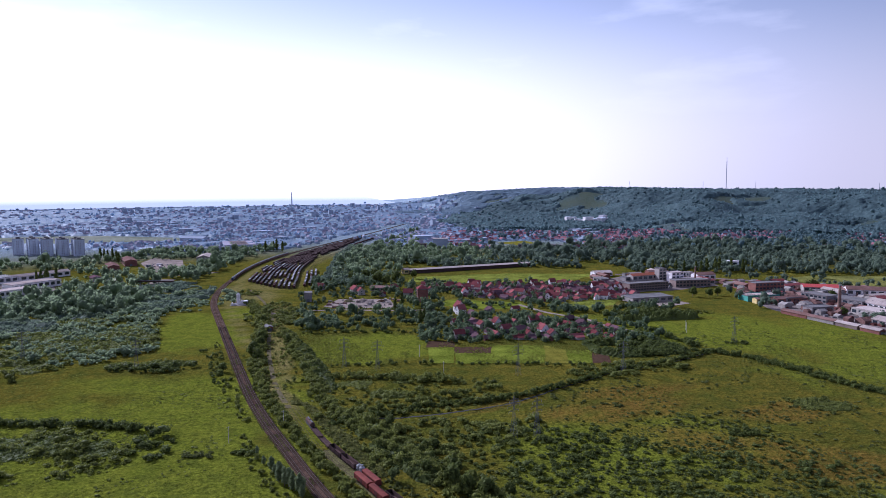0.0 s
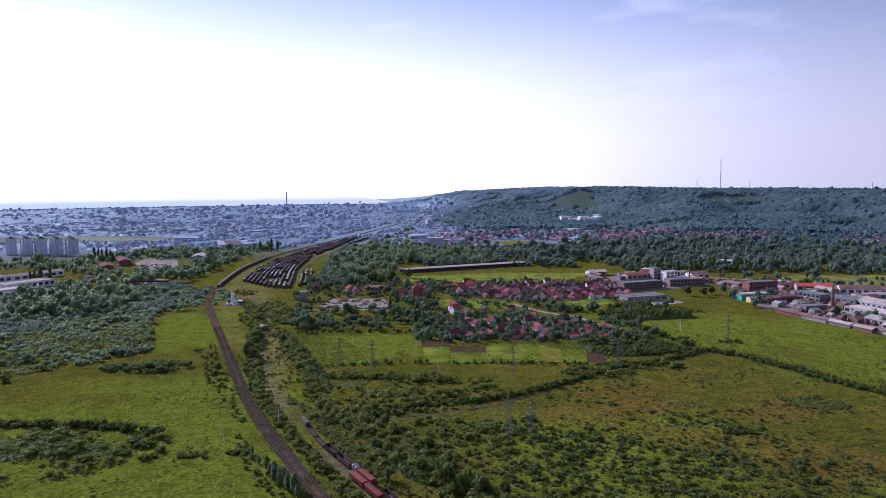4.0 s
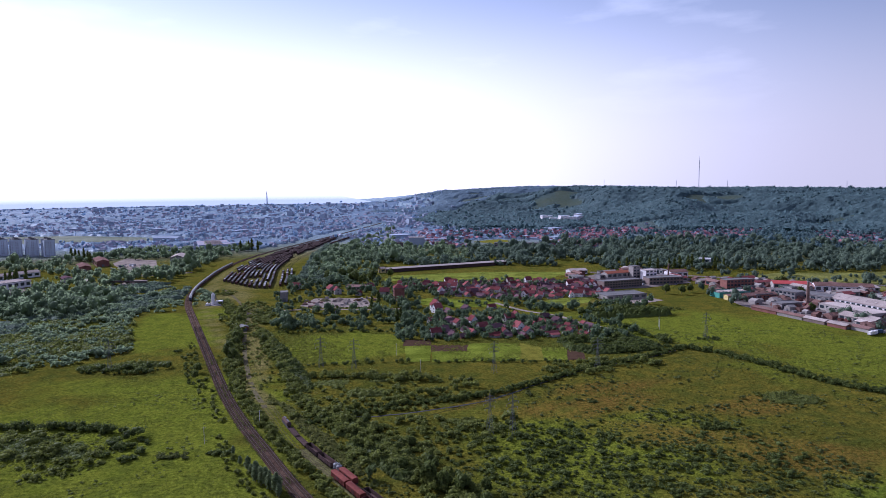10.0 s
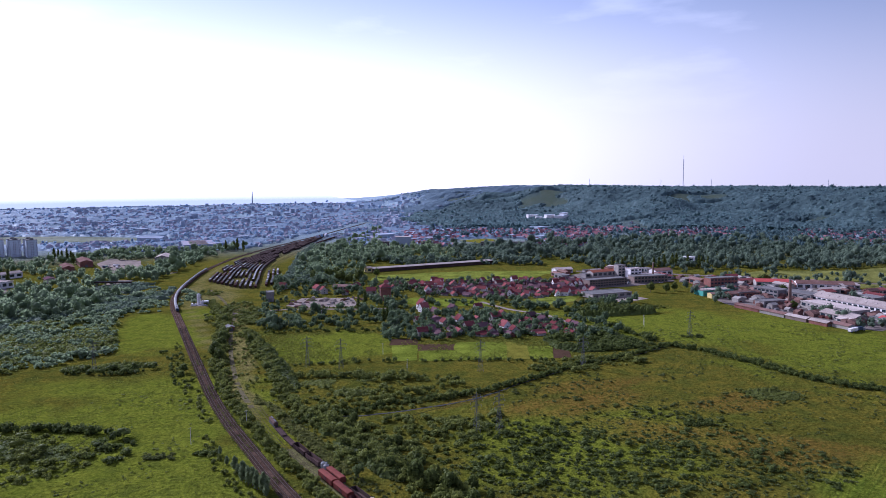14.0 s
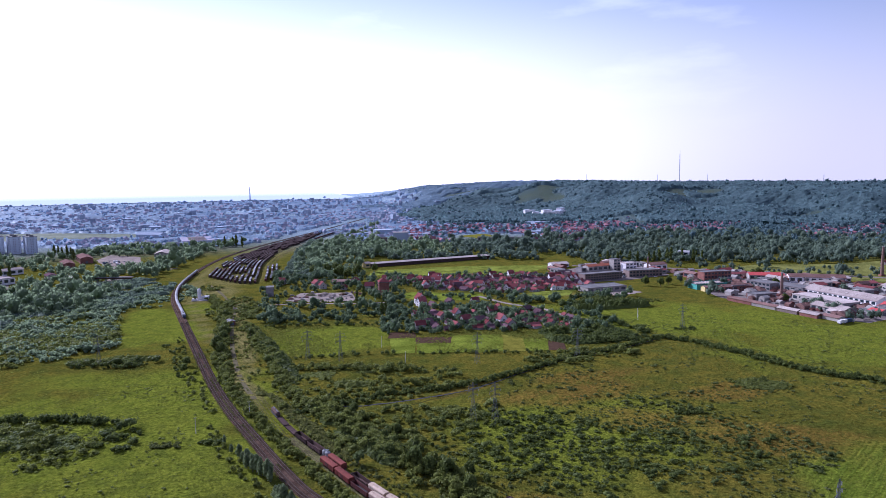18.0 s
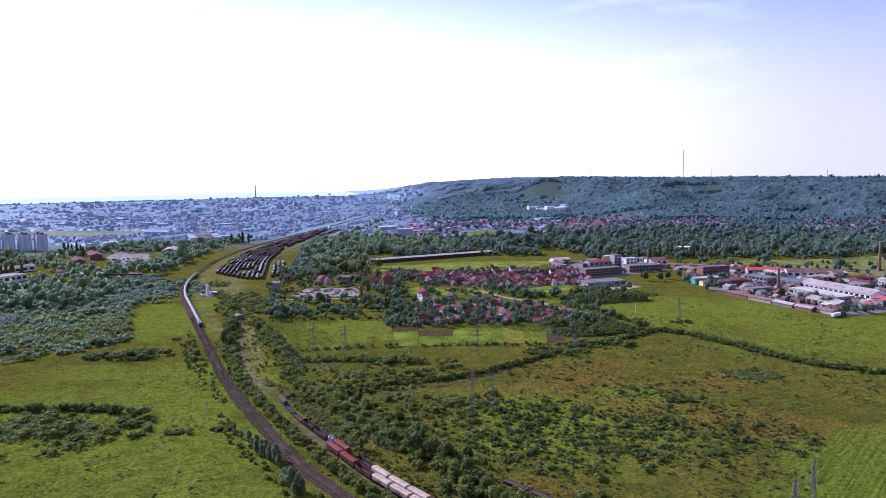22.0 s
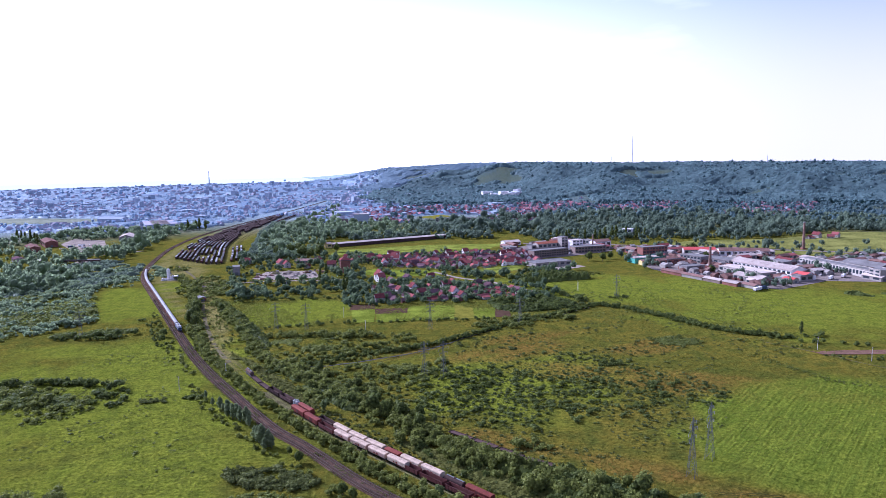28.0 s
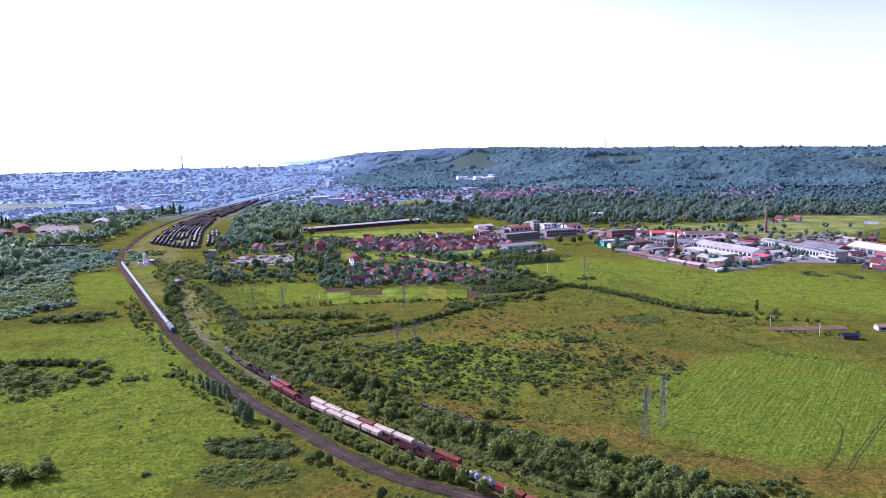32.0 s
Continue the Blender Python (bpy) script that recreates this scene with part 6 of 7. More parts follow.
B = "boundary shed"
for i, (x, y, L, roof) in enumerate(((339, 657, 30, RUST_ROOF), (349, 628, 28, RUST_ROOF), (358, 603, 22, SHEET), (366, 582, 18, SHEET), (377, 567, 16, RUST_ROOF))):
    hall(("low shed with rusty sheet roof along the factory fence", "low shed with grey sheet roof along the factory fence")[roof is SHEET], x, y, L, 8, 3.2, 20, (BRICK, PLASTER, BROWN_WALL)[i % 3], roof, "gable", 0, name="shed")
hall("long white hall with pale grey roof", 452, 662, 84, 25, 5.5, 17, WHITE_WALL, SHEET, "gable", 14, 1, skylights=8)
hall("low hall with beige flat roof beside the white hall", 415, 640, 60, 22, 6, 15, PLASTER, SHEET, "flat", 8)
hall("low workshop with grey roof", 398, 600, 36, 16, 5, 17, PLASTER, SHEET, "gable", 5)
hall("bright red roofed shop by the yard", 452, 596, 14, 20, 5, 20, WHITE_WALL, RED_ROOF, "gable", 2, name="shop")
hall("small red-roofed shed in the yard", 430, 584, 12, 9, 4, 20, PLASTER, RED_ROOF, "gable", 2, name="shed")
hall("long factory with tall window bays and flat roof", 522, 640, 104, 14, 8, 5, PLASTER, FLATROOF, "flat", 22, 1)
hall("beige stair block at the end of the long factory", 526, 580, 15, 16, 11, 5, PLASTER, FLATROOF, "flat", 2, 3)
hall("dark hall with brown roof behind the long factory", 562, 645, 50, 24, 5, 10, BROWN_WALL, FLATROOF, "gable", 6)
hall("grey saw-roofed hall behind the long factory", 590, 600, 50, 26, 9, 10, CONCRETE, SHEET, "gable", 6)
hall("turquoise clad hall with dark ribbed roof", 344, 748, 38, 18, 5.8, 100, GREEN_WALL, FLATROOF, "flat", 0, skylights=9)
hall("yellow plastered annex beside the turquoise hall", 334, 726, 10, 8, 5, 100, YELLOW_WALL, RUST_ROOF, "gable", 1, name="annex")
hall("rust-red roofed shed beside the turquoise hall", 368, 730, 36, 12, 5, 100, BRICK, RUST_ROOF, "gable", 4, name="shed")
hall("beige brick office block with flat roof", 374, 796, 36, 14, 12, 100, BRICK, FLATROOF, "flat", 8, 3, "office_block")
hall("concrete office with flat roof", 402, 735, 30, 16, 8, 25, CONCRETE, FLATROOF, "flat", 6, 2, "office_block")
hall("grey hall with flat roof near the chimney", 425, 720, 44, 20, 6, 25, CONCRETE, FLATROOF, "flat", 6)
hall("hall with dark red roof by the road", 485, 770, 60, 18, 7, 70, WHITE_WALL, RUST_ROOF, "gable", 8)
hall("hall with bright red roof by the road", 440, 800, 40, 16, 6, 75, PLASTER, RED_ROOF, "gable", 6)
hall("long brown works block of three storeys", 243, 826, 54, 15, 8.5, 109, BROWN_WALL, FLATROOF, "flat", 14, 3, "works_block")
hall("dark brown works block of two storeys", 305, 850, 46, 16, 8, 100, BROWN_WALL, FLATROOF, "flat", 10, 2, "works_block")
hall("white plant tower with stepped roof", 300, 890, 18, 11, 12, 110, WHITE_WALL, SHEET, "flat", 3, 3, "plant_building")
hall("tall beige grain tower with flat roof", 285, 903, 11, 10, 15.5, 110, PLASTER, FLATROOF, "flat", 2, 4, "grain_tower")
hall("low white plant building with grey roof", 322, 874, 34, 16, 6, 105, WHITE_WALL, SHEET, "flat", 6)
hall("hall with maroon gable roof", 340, 900, 26, 16, 8, 105, WHITE_WALL, RUST_ROOF, "gable", 3)
hall("long storehouse with an orange sheet roof", 262, 905, 40, 13, 7, 112, PLASTER, ORANGE_ROOF, "gable", 5, name="storehouse")
hall("low hall with dark flat roof and pale front", 222, 748, 50, 24, 5, 107, PLASTER, FLATROOF, "flat", 6)
hall("pale warehouse behind the works", 218, 948, 26, 14, 5, 105, WHITE_WALL, SHEET, "gable", 5)
hall("small farm shed under a dark blue roof", 333, 317, 9, 6, 2.4, 70, BROWN_PAINT, BLUE_ROOF, "gable", 1, name="shed")
hall("farm barn with a dark red sheet roof", 372, 330, 14, 7, 3, 75, PLASTER, RUST_ROOF, "gable", 2, name="barn")
# long barn: backlit shade is put into the dark wall colour
hall("very long brick barn with pale grey roof, wall darkened for shade", 44, 1026, 204, 10, 5, -66.5, BROWN_PAINT, SHEET, "gable", 0, name="long_barn")
hall("yellow end house of the long barn", -54, 985, 8, 11, 6, -66.5, YELLOW_WALL, SHEET, "gable", 1, name="end_house")
hall("white box building with pale front", -5, 1366, 30, 22, 19, 90, HAZE_WALL, SHEET, "flat", 0, 1, "warehouse")
hall("brown office block beside the white box", -42, 1380, 18, 12, 8, 90, BROWN_WALL, FLATROOF, "flat", 6, 4, "office_block")
hall("brown office block beside the white box", 40, 1392, 20, 12, 7, 90, BROWN_WALL, FLATROOF, "flat", 6, 4, "office_block")
hall("long beige school by the sports field", 190, 1330, 90, 14, 9, 80, PLASTER, FLATROOF, "flat", 14, 3, "school")
hall("white hall with flat roof in the west yard", -520, 870, 60, 26, 8, -30, WHITE_WALL, SHEET, "flat", 8)
hall("white hall with flat roof in the west yard", -510, 812, 40, 22, 7, -30, WHITE_WALL, SHEET, "flat", 6)
hall("long white shed in the west yard", -560, 955, 80, 14, 7, -30, WHITE_WALL, SHEET, "gable", 8)
hall("long white hall in the west yard", -600, 900, 70, 30, 8, -30, WHITE_WALL, FLATROOF, "flat", 8)
hall("rusty brick shed by the storage yard", -505, 1052, 50, 16, 7, 30, BRICK, RUST_ROOF, "gable", 6)
hall("rusty brick shed by the storage yard", -510, 1120, 60, 18, 8, 30, BRICK, RUST_ROOF, "gable", 6)
hall("grey works hall by the railway", -408, 1185, 46, 22, 6, 10, CONCRETE, SHEET, "gable", 6)
hall("hall with rows of pale saw-tooth roofs", -420, 1420, 100, 60, 8, 20, HAZE_WALL, HAZE_ROOF, "flat", 0, skylights=12)
hall("gable-roofed hall tinted pale blue for haze", -560, 1560, 60, 24, 8, 75, HAZE_WALL, HAZE_GREY, "gable", 0)
hall("small ruined house in the scrub", -478, 812, 14, 9, 4, 20, PLASTER, SHEET, "gable", 2, name="farmhouse")
hall("farmhouse among trees in the west", -470, 930, 22, 12, 5, 35, PLASTER, TILE_OLD, "gable", 3, name="farmhouse")
hall("farmhouse among trees in the west", -430, 900, 20, 11, 5, 55, PLASTER, SHEET, "gable", 3, name="farmhouse")
hall("dark tumbledown shed beside the old spur", -156, 608, 9, 6, 3.2, 30, BRICK, FLATROOF, "gable", 1, name="shed")
SHEDS = [("small shed with rusty sheet roof", BRICK, RUST_ROOF, "gable"), ("small pale store with grey roof", PLASTER, SHEET, "gable"), ("low flat-roofed concrete store", CONCRETE, FLATROOF, "flat"), ("small workshop with red tiled roof", PLASTER, TILE, "gable")]
sr = random.Random(77)


def works_edge(x):
    """The y at which the factories give way to the eastern pasture."""
    return float(np.interp(x, [330, 440, 466, 519, 545, 604, 690], [900, 858, 828, 775, 732, 735, 750]))


shed_spots = []
for i in range(4000):
    if len(shed_spots) >= 62:
        break
    x, y = sr.uniform(330, 660), sr.uniform(560, 900)
    if x < 332 + max(0, (690 - y)) * 0.40 + 12 or (y < 625 and x > 405 and x < 515 and y < 560 + (x - 400) * 0.33 + 6):
        continue
    if y > works_edge(x) - 8:
        continue
    if any((x - a) ** 2 + (y - b) ** 2 < 150 for a, b in shed_spots) or any(abs(x - a) < 26 and abs(y - b) < 46 for a, b in ((452, 662), (522, 640), (415, 640), (344, 748), (592, 806), (397, 687))):
        continue
    shed_spots.append((x, y))
for i in range(22):
    shed_spots.append((sr.uniform(200, 345), sr.uniform(858, 960)))
sheds = [None] * 4
for i, (x, y) in enumerate(shed_spots):
    k = sr.randrange(4)
    m = pose(x, y, 0, 0, 0, sr.choice((15, 105)) + sr.uniform(-4, 4))
    if sheds[k] is None:
        label, wall, roof, style = SHEDS[k]
        sheds[k] = hall(label + " among the factories", x, y, 14, 9, 4.2, 15, wall, roof, style, 2, name="shed")
    else:
        copy_thing(sheds[k], m).scale = (sr.uniform(0.7, 1.5), sr.uniform(0.8, 1.9), sr.uniform(0.8, 1.4))
hall("derelict pale concrete loading tower", -149, 757, 12, 8, 10, 10, CONCRETE, FLATROOF, "flat", 2, 3, "loading_tower")
hall("red brick tower house with flat storeys", -23, 750, 11, 11, 14, 10, BRICK, FLATROOF, "flat", 3, 5, "brick_tower")
hall("low red-roofed canteen near the gravel yard", -75, 830, 24, 11, 4, 80, PLASTER, RUST_ROOF, "gable", 4, name="canteen")
hall("small white plant hall behind the trees", 420, 1000, 16, 12, 13, 60, WHITE_WALL, WHITE_WALL, "flat", 2, 2, "plant_building")


def hipped_roof(x, y, z, half, rise, turn):
    b = Build().add([(-half, -half, 0), (half, -half, 0), (half, half, 0), (-half, half, 0), (0, 0, rise)], [(0, 1, 4), (1, 2, 4), (2, 3, 4), (3, 0, 4), (3, 2, 1, 0)])
    ob = tagged(new("hipped_roof", b.mesh("hipped_roof", TILE)), "red tiled pyramid roof of the brick tower", "roof")
    ob.matrix_basis = pose(x, y, z, 0, 0, turn)
    return ob


hipped_roof(-23, 750, 14.72, 6.3, 4.2, 10)


CHIMNEY_BRICK = material("weathered_brick", (0.20, 0.125, 0.10), 0.95, vary=0.3, scale=0.2, fine=1.5, spec=0.05)


def chimney_stack(x, y, h, r, label):
    c = thing("chimney_stack", label, "chimney", pose(x, y, ground_z(x, y)))
    b = Build()
    b.tube((0, 0, 0), (0, 0, h), r, r * 0.58, 16)
    part("shaft", b, CHIMNEY_BRICK, c)
    part("rim", Build().tube((0, 0, h - 0.9), (0, 0, h + 0.2), r * 0.68, r * 0.7, 16), CONCRETE, c)
    part("base", Build().box(-r * 1.3, -r * 1.3, 0, r * 1.3, r * 1.3, 2.2), BRICK, c)


chimney_stack(397, 687, 25, 2.0, "tall tapered brick factory chimney")
chimney_stack(592, 806, 37, 2.1, "very tall dark brick chimney alone in a field")
chimney_stack(318, 868, 22, 1.4, "slim brick chimney at the old works")


def mast(x, y, h, label, width=1.2):
    m = thing("radio_mast", label, "mast", pose(x, y, ground_z(x, y) - 1))
    b = Build()
    for i in range(12):
        z0, z1 = h * i / 12, h * (i + 1) / 12
        for a in (0, 2.094, 4.189):
            b.tube((math.cos(a) * width, math.sin(a) * width, z0), (math.cos(a) * width, math.sin(a) * width, z1), width * 0.34, n=4)
            b.tube((math.cos(a) * width, math.sin(a) * width, z0), (math.cos(a + 2.094) * width, math.sin(a + 2.094) * width, z1), width * 0.2, n=4)
    part("lattice", b, HAZE_WALL, m)
    part("aerial", Build().tube((0, 0, h), (0, 0, h * 1.12), width * 0.4, n=6), HAZE_WALL, m)


def at_angle(az, r):
    return r * math.sin(radians(az)), r * math.cos(radians(az))


for az, r, h, w in ((22.15, 3070, 122, 1.1), (15.0, 3600, 40, 0.7), (20.5, 3150, 36, 0.6), (24.2, 3050, 36, 0.6), (32.1, 2950, 36, 0.7)):
    mast(*at_angle(az, r), h, "slim steel radio mast on the hill crest", w)
tw = thing("power_station_stack", "distant concrete stack of the power station, tinted pale for haze", "tower", pose(*at_angle(-12.24, 3850), ground_z(*at_angle(-12.24, 3850)) - 2))
part("shaft", Build().tube((0, 0, 0), (0, 0, 78), 3.4, 2.2, 16), HAZE_WALL, tw)
part("block", Build().box(-12, -8, 0, 12, 8, 12), HAZE_WALL, tw)


# concrete lightened and blued: the distance haze is painted into the panels
HAZED_PANEL = material("hazed_concrete_panels", (0.56, 0.59, 0.66), 0.9, vary=0.15, scale=0.05, fine=0.5, spec=0.1)


def apartment_block(label, L=17.0, W=12.0, H=30.0):
    a = thing("apartment_building", label, "apartment building", group="row of apartment blocks")
    part("wall", Build().box(-W / 2, -L / 2, 0, W / 2, L / 2, H), HAZED_PANEL, a)
    part("roof", Build().box(-W / 2 - 0.3, -L / 2 - 0.3, H, W / 2 + 0.3, L / 2 + 0.3, H + 1.0).box(-2.5, -3, H + 1, 2.5, 3, H + 3.6), FLATROOF, a)
    for s in (-1, 1):
        for k in range(2):
            y = -L / 2 + (k + 0.5) * L / 2
            bay = part("balcony_bay", Build().box(s * (W / 2 + 0.6) - 0.6, y - 1.8, 3, s * (W / 2 + 0.6) + 0.6, y + 1.8, H - 1), HAZED_PANEL, a)
        w = Build()
        for f in range(9):
            for k in range(6):
                y = -L / 2 + (k + 0.5) * L / 6
                w.box(s * (W / 2 + 0.02) - 0.03, y - 0.8, 3 * f + 1, s * (W / 2 + 0.02) + 0.03, y + 0.6, 3 * f + 2.4)
        tagged(part("glazing", w, HAZE_ROOF, a), kind="stuff")
    return a


flat = None
for i, (x, y) in enumerate([(-789, 1284), (-773, 1281), (-757, 1278), (-742, 1275), (-727, 1272), (-711, 1269), (-695, 1266), (-680, 1264), (-664, 1261)]):
    m = pose(x, y + (i % 2) * 18, 0, 0, 0, math.degrees(math.atan2(-x, y)) + 90 + (i % 3) * 9 - 9)
    if flat is None:
        flat = apartment_block("concrete apartment block of many storeys, tinted pale for haze")
        flat.matrix_basis = m
    else:
        copy_thing(flat, m)

def pipe_bridge(x, y, L, turn):
    b = thing("pipe_bridge", "long dark steel pipe bridge on posts over the scrub", "pipe bridge", pose(x, y, ground_z(x, y), 0, 0, turn))
    part("deck", Build().box(-L / 2, -1.2, 5.0, L / 2, 1.2, 6.4), BROWN_PAINT, b)
    part("pipe", Build().tube((-L / 2, 0.5, 6.8), (L / 2, 0.5, 6.8), 0.4, n=8), STEEL, b)
    for i in range(6):
        p = -L / 2 + 1 + i * (L - 2) / 5
        part("post", Build().box(p - 0.3, -1.0, -0.3, p + 0.3, -0.6, 5.0).box(p - 0.3, 0.6, -0.3, p + 0.3, 1.0, 5.0), CONCRETE, b)


pipe_bridge(-372, 880, 58, -8)
sheet("concrete_pad", [(-388, 892), (-366, 888), (-364, 936), (-384, 938)], 0.12, GRAVEL, "pale concrete pad behind the pipe bridge", "yard")

# the cement works by the line
cs = thing("cement_works", "small white cement batching plant with a silo", "plant", pose(-219, 738, 0))
part("silo", Build().tube((-2, 2, 0), (-2, 2, 11), 1.9, n=16).tube((-2, 2, 11), (-2, 2, 12.6), 1.9, 0.4, 16), WHITE_WALL, cs)
part("mixer_house", Build().box(1, -2, 0, 8, 4, 4.2), WHITE_WALL, cs)
part("conveyor", Build().tube((8, -3, 0.5), (0, 1, 8), 0.5, n=4), STEEL, cs)
part("bin_wall", Build().box(-8, -6, 0, -4, -5.4, 2.4).box(-8, -5.4, 0, -7.4, 0, 2.4).box(-4, -5.4, 0, -3.6, -1, 2.4), WHITE_WALL, cs)
part("base_slab", Build().box(-9, -7, 0, 10, 6, 0.25), CONCRETE, cs)


def heap(x, y, r, h, mat, label):
    b = Build()
    n = 12
    ring = [(r * math.cos(2 * math.pi * i / n) * rr.uniform(0.85, 1.15), r * math.sin(2 * math.pi * i / n) * rr.uniform(0.85, 1.15), 0) for i in range(n)]
    mid = [(p[0] * 0.55, p[1] * 0.55, h * 0.6 * rr.uniform(0.85, 1.1)) for p in ring]
    b.add(ring + mid + [(0, 0, h)], [(i, (i + 1) % n, n + (i + 1) % n, n + i) for i in range(n)] + [(n + i, n + (i + 1) % n, 2 * n) for i in range(n)])
    ob = tagged(new("mound", b.mesh("mound", mat)), label, "pile", "piles in the gravel yard")
    ob.location = (x, y, 0.1)


heap(-88, 750, 8, 4.0, GRAVEL, "pale pile of crushed stone in the yard")
heap(-104, 752, 6, 3.0, DIRT, "brown pile of soil in the yard")
heap(-80, 745, 7, 3.2, GRAVEL, "pale pile of crushed stone in the yard")
heap(-68, 752, 5, 2.2, SOIL, "reddish pile of soil in the yard")

def yard_clutter(name, n, mat, seed, label, big, high):
    """Lean-tos, crates and stacks between the halls, joined."""
    r = random.Random(seed)
    b = Build()
    k = 0
    while k < n:
        x, y = r.uniform(336, 640), r.uniform(566, 880)
        if x < 344 + max(0, 690 - y) * 0.40 or (y < 640 and x > 395 and y < 572 + (x - 400) * 0.40) or abs(x - 452) + abs(y - 662) * 0.3 < 28 or y > works_edge(x) - 4:
            continue
        k += 1
        w, d, h = r.uniform(*big), r.uniform(*big), r.uniform(*high)
        a = radians(17 + r.choice((0, 90)) + r.uniform(-5, 5))
        c, s = math.cos(a), math.sin(a)
        p = [(x + u * c - v * s, y + u * s + v * c) for u, v in ((-w, -d), (w, -d), (w, d), (-w, d), (-w, 0), (w, 0))]
        z = ground_z(x, y)
        v = [(*q, z) for q in p[:4]] + [(*q, z + h) for q in p[:4]] + [(*q, z + h + d * 0.45) for q in p[4:]]
        b.add(v, [(0, 1, 5, 4), (1, 2, 6, 5), (2, 3, 7, 6), (3, 0, 4, 7), (4, 5, 9, 8), (6, 7, 8, 9), (5, 6, 9), (7, 4, 8)])
    tagged(new(name, b.mesh(name, mat)), label, "clutter", kind="stuff")


def gravel_yard_clutter():
    r = random.Random(311)
    for name, mat, n, label in (("pallet_stacks", PLASTER, 14, "stacks of grey blocks in the gravel yard"), ("sheds_and_containers", RUST_ROOF, 8, "rusty containers and huts round the gravel yard"), ("sand_bins", GRAVEL, 16, "pale heaps and bins in the gravel yard")):
        b = Build()
        for i in range(n):
            x, y = r.uniform(-128, -48), r.uniform(712, 770)
            s = r.uniform(0.8, 2.6) * (1.5 if mat is RUST_ROOF else 1)
            b.box(x - s, y - s * 0.5, 0.08, x + s, y + s * 0.5, 0.1 + r.uniform(0.7, 2.4), 0.8)
        tagged(new(name, b.mesh(name, mat)), label, "clutter", kind="stuff")


gravel_yard_clutter()
yard_clutter("lean_tos", 130, RUST_ROOF, 301, "rusty lean-tos crowded between the factory halls", (2, 6), (2.2, 4))
yard_clutter("stores", 120, PLASTER, 302, "pale stores crowded between the factory halls", (2, 5), (2, 4.5))
yard_clutter("stacks", 160, CONCRETE, 303, "stacked pallets and concrete goods in the yards", (0.8, 2.5), (0.8, 2))
yard_clutter("crates", 90, DARK_RED, 304, "dark red scrap and crates in the yards", (0.8, 3), (0.8, 2.4))

# vehicles in the yards


def truck(label, mat):
    t = thing("truck", label, "truck", group="parked trucks")
    part("cargo_box", Build().box(-5, -1.25, 1.0, 2.4, 1.25, 3.6), mat, t)
    cab = part("cab", Build().box(2.7, -1.2, 0.6, 4.8, 1.2, 2.9, 0.9), GREY_PAINT, t)
    part("windscreen", Build().box(4.72, -1.0, 1.8, 4.78, 1.0, 2.5), GLASS, cab)
    part("chassis", Build().box(-5, -0.5, 0.6, 4.6, 0.5, 0.95), BLACK, t)
    for x in (-3.8, -2.6, 3.6):
        for s in (-1, 1):
            part("wheel", Build().tube((x, s * 1.15 - 0.15, 0.5), (x, s * 1.15 + 0.15, 0.5), 0.5, n=10), BLACK, t)
    return t


def car(label, mat):
    c = thing("car", label, "car", group="parked cars")
    part("body", Build().box(-2.1, -0.85, 0.35, 2.1, 0.85, 0.95, 0.97), mat, c)
    part("cabin", Build().box(-1.3, -0.78, 0.95, 0.9, 0.78, 1.5, 0.8), GLASS, c)
    for x in (-1.3, 1.3):
        for s in (-1, 1):
            part("wheel", Build().tube((x, s * 0.8 - 0.1, 0.32), (x, s * 0.8 + 0.1, 0.32), 0.32, n=10), BLACK, c)
    return c


trucks = [truck("white box truck parked in the yard", WHITE_WALL), truck("blue truck parked in the yard", BLUE_PAINT)]
spots = [(374, 550), (378, 552), (383, 554), (392, 612), (395, 612), (404, 620), (480, 592), (500, 600), (-460, 1080), (-450, 1095), (-440, 1070)]
for i, (x, y) in enumerate(spots):
    m = pose(x, y, 0.16, 0, 0, rr.choice((20, 110, 30)) + rr.uniform(-10, 10))
    src = trucks[i % 3 == 2]
    if i in (0, 2):
        src.matrix_basis = m
    else:
        copy_thing(src, m)
cars = [car("white car parked on the tarmac yard", WHITE_WALL), car("dark red car parked on the tarmac yard", DARK_RED), car("grey car parked on the tarmac yard", GREY_PAINT)]
for i in range(46):
    if i < 26:
        x, y = rr.uniform(400, 560), rr.uniform(700, 840)
    elif i < 36:
        x, y = rr.uniform(210, 330), rr.uniform(836, 846)
    else:
        x, y = rr.uniform(-470, -425), rr.uniform(1060, 1120)
    m = pose(x, y, 0.12, 0, 0, rr.choice((20, 110)) + rr.uniform(-5, 5))
    if i < 3:
        cars[i].matrix_basis = m
    else:
        copy_thing(cars[i % 3], m)



# ---- the goods yard ----
def yard_wagon(label, mat, high, load):
    w = thing("stored_wagon", label, "freight wagon", group="wagons stored in the yard")
    L = 11.9
    part("underframe", Build().box(-L / 2, -1.1, 0.5, L / 2, 1.1, 1.05), BLACK, w)
    part("body", Build().box(-L / 2 + 0.2, -1.4, 1.05, L / 2 - 0.2, 1.4, 1.05 + high), mat, w)
    part("load", Build().box(-L / 2 + 0.5, -1.2, 1.06 + high, L / 2 - 0.5, 1.2, 1.3 + high, 0.8), load, w)
    return w


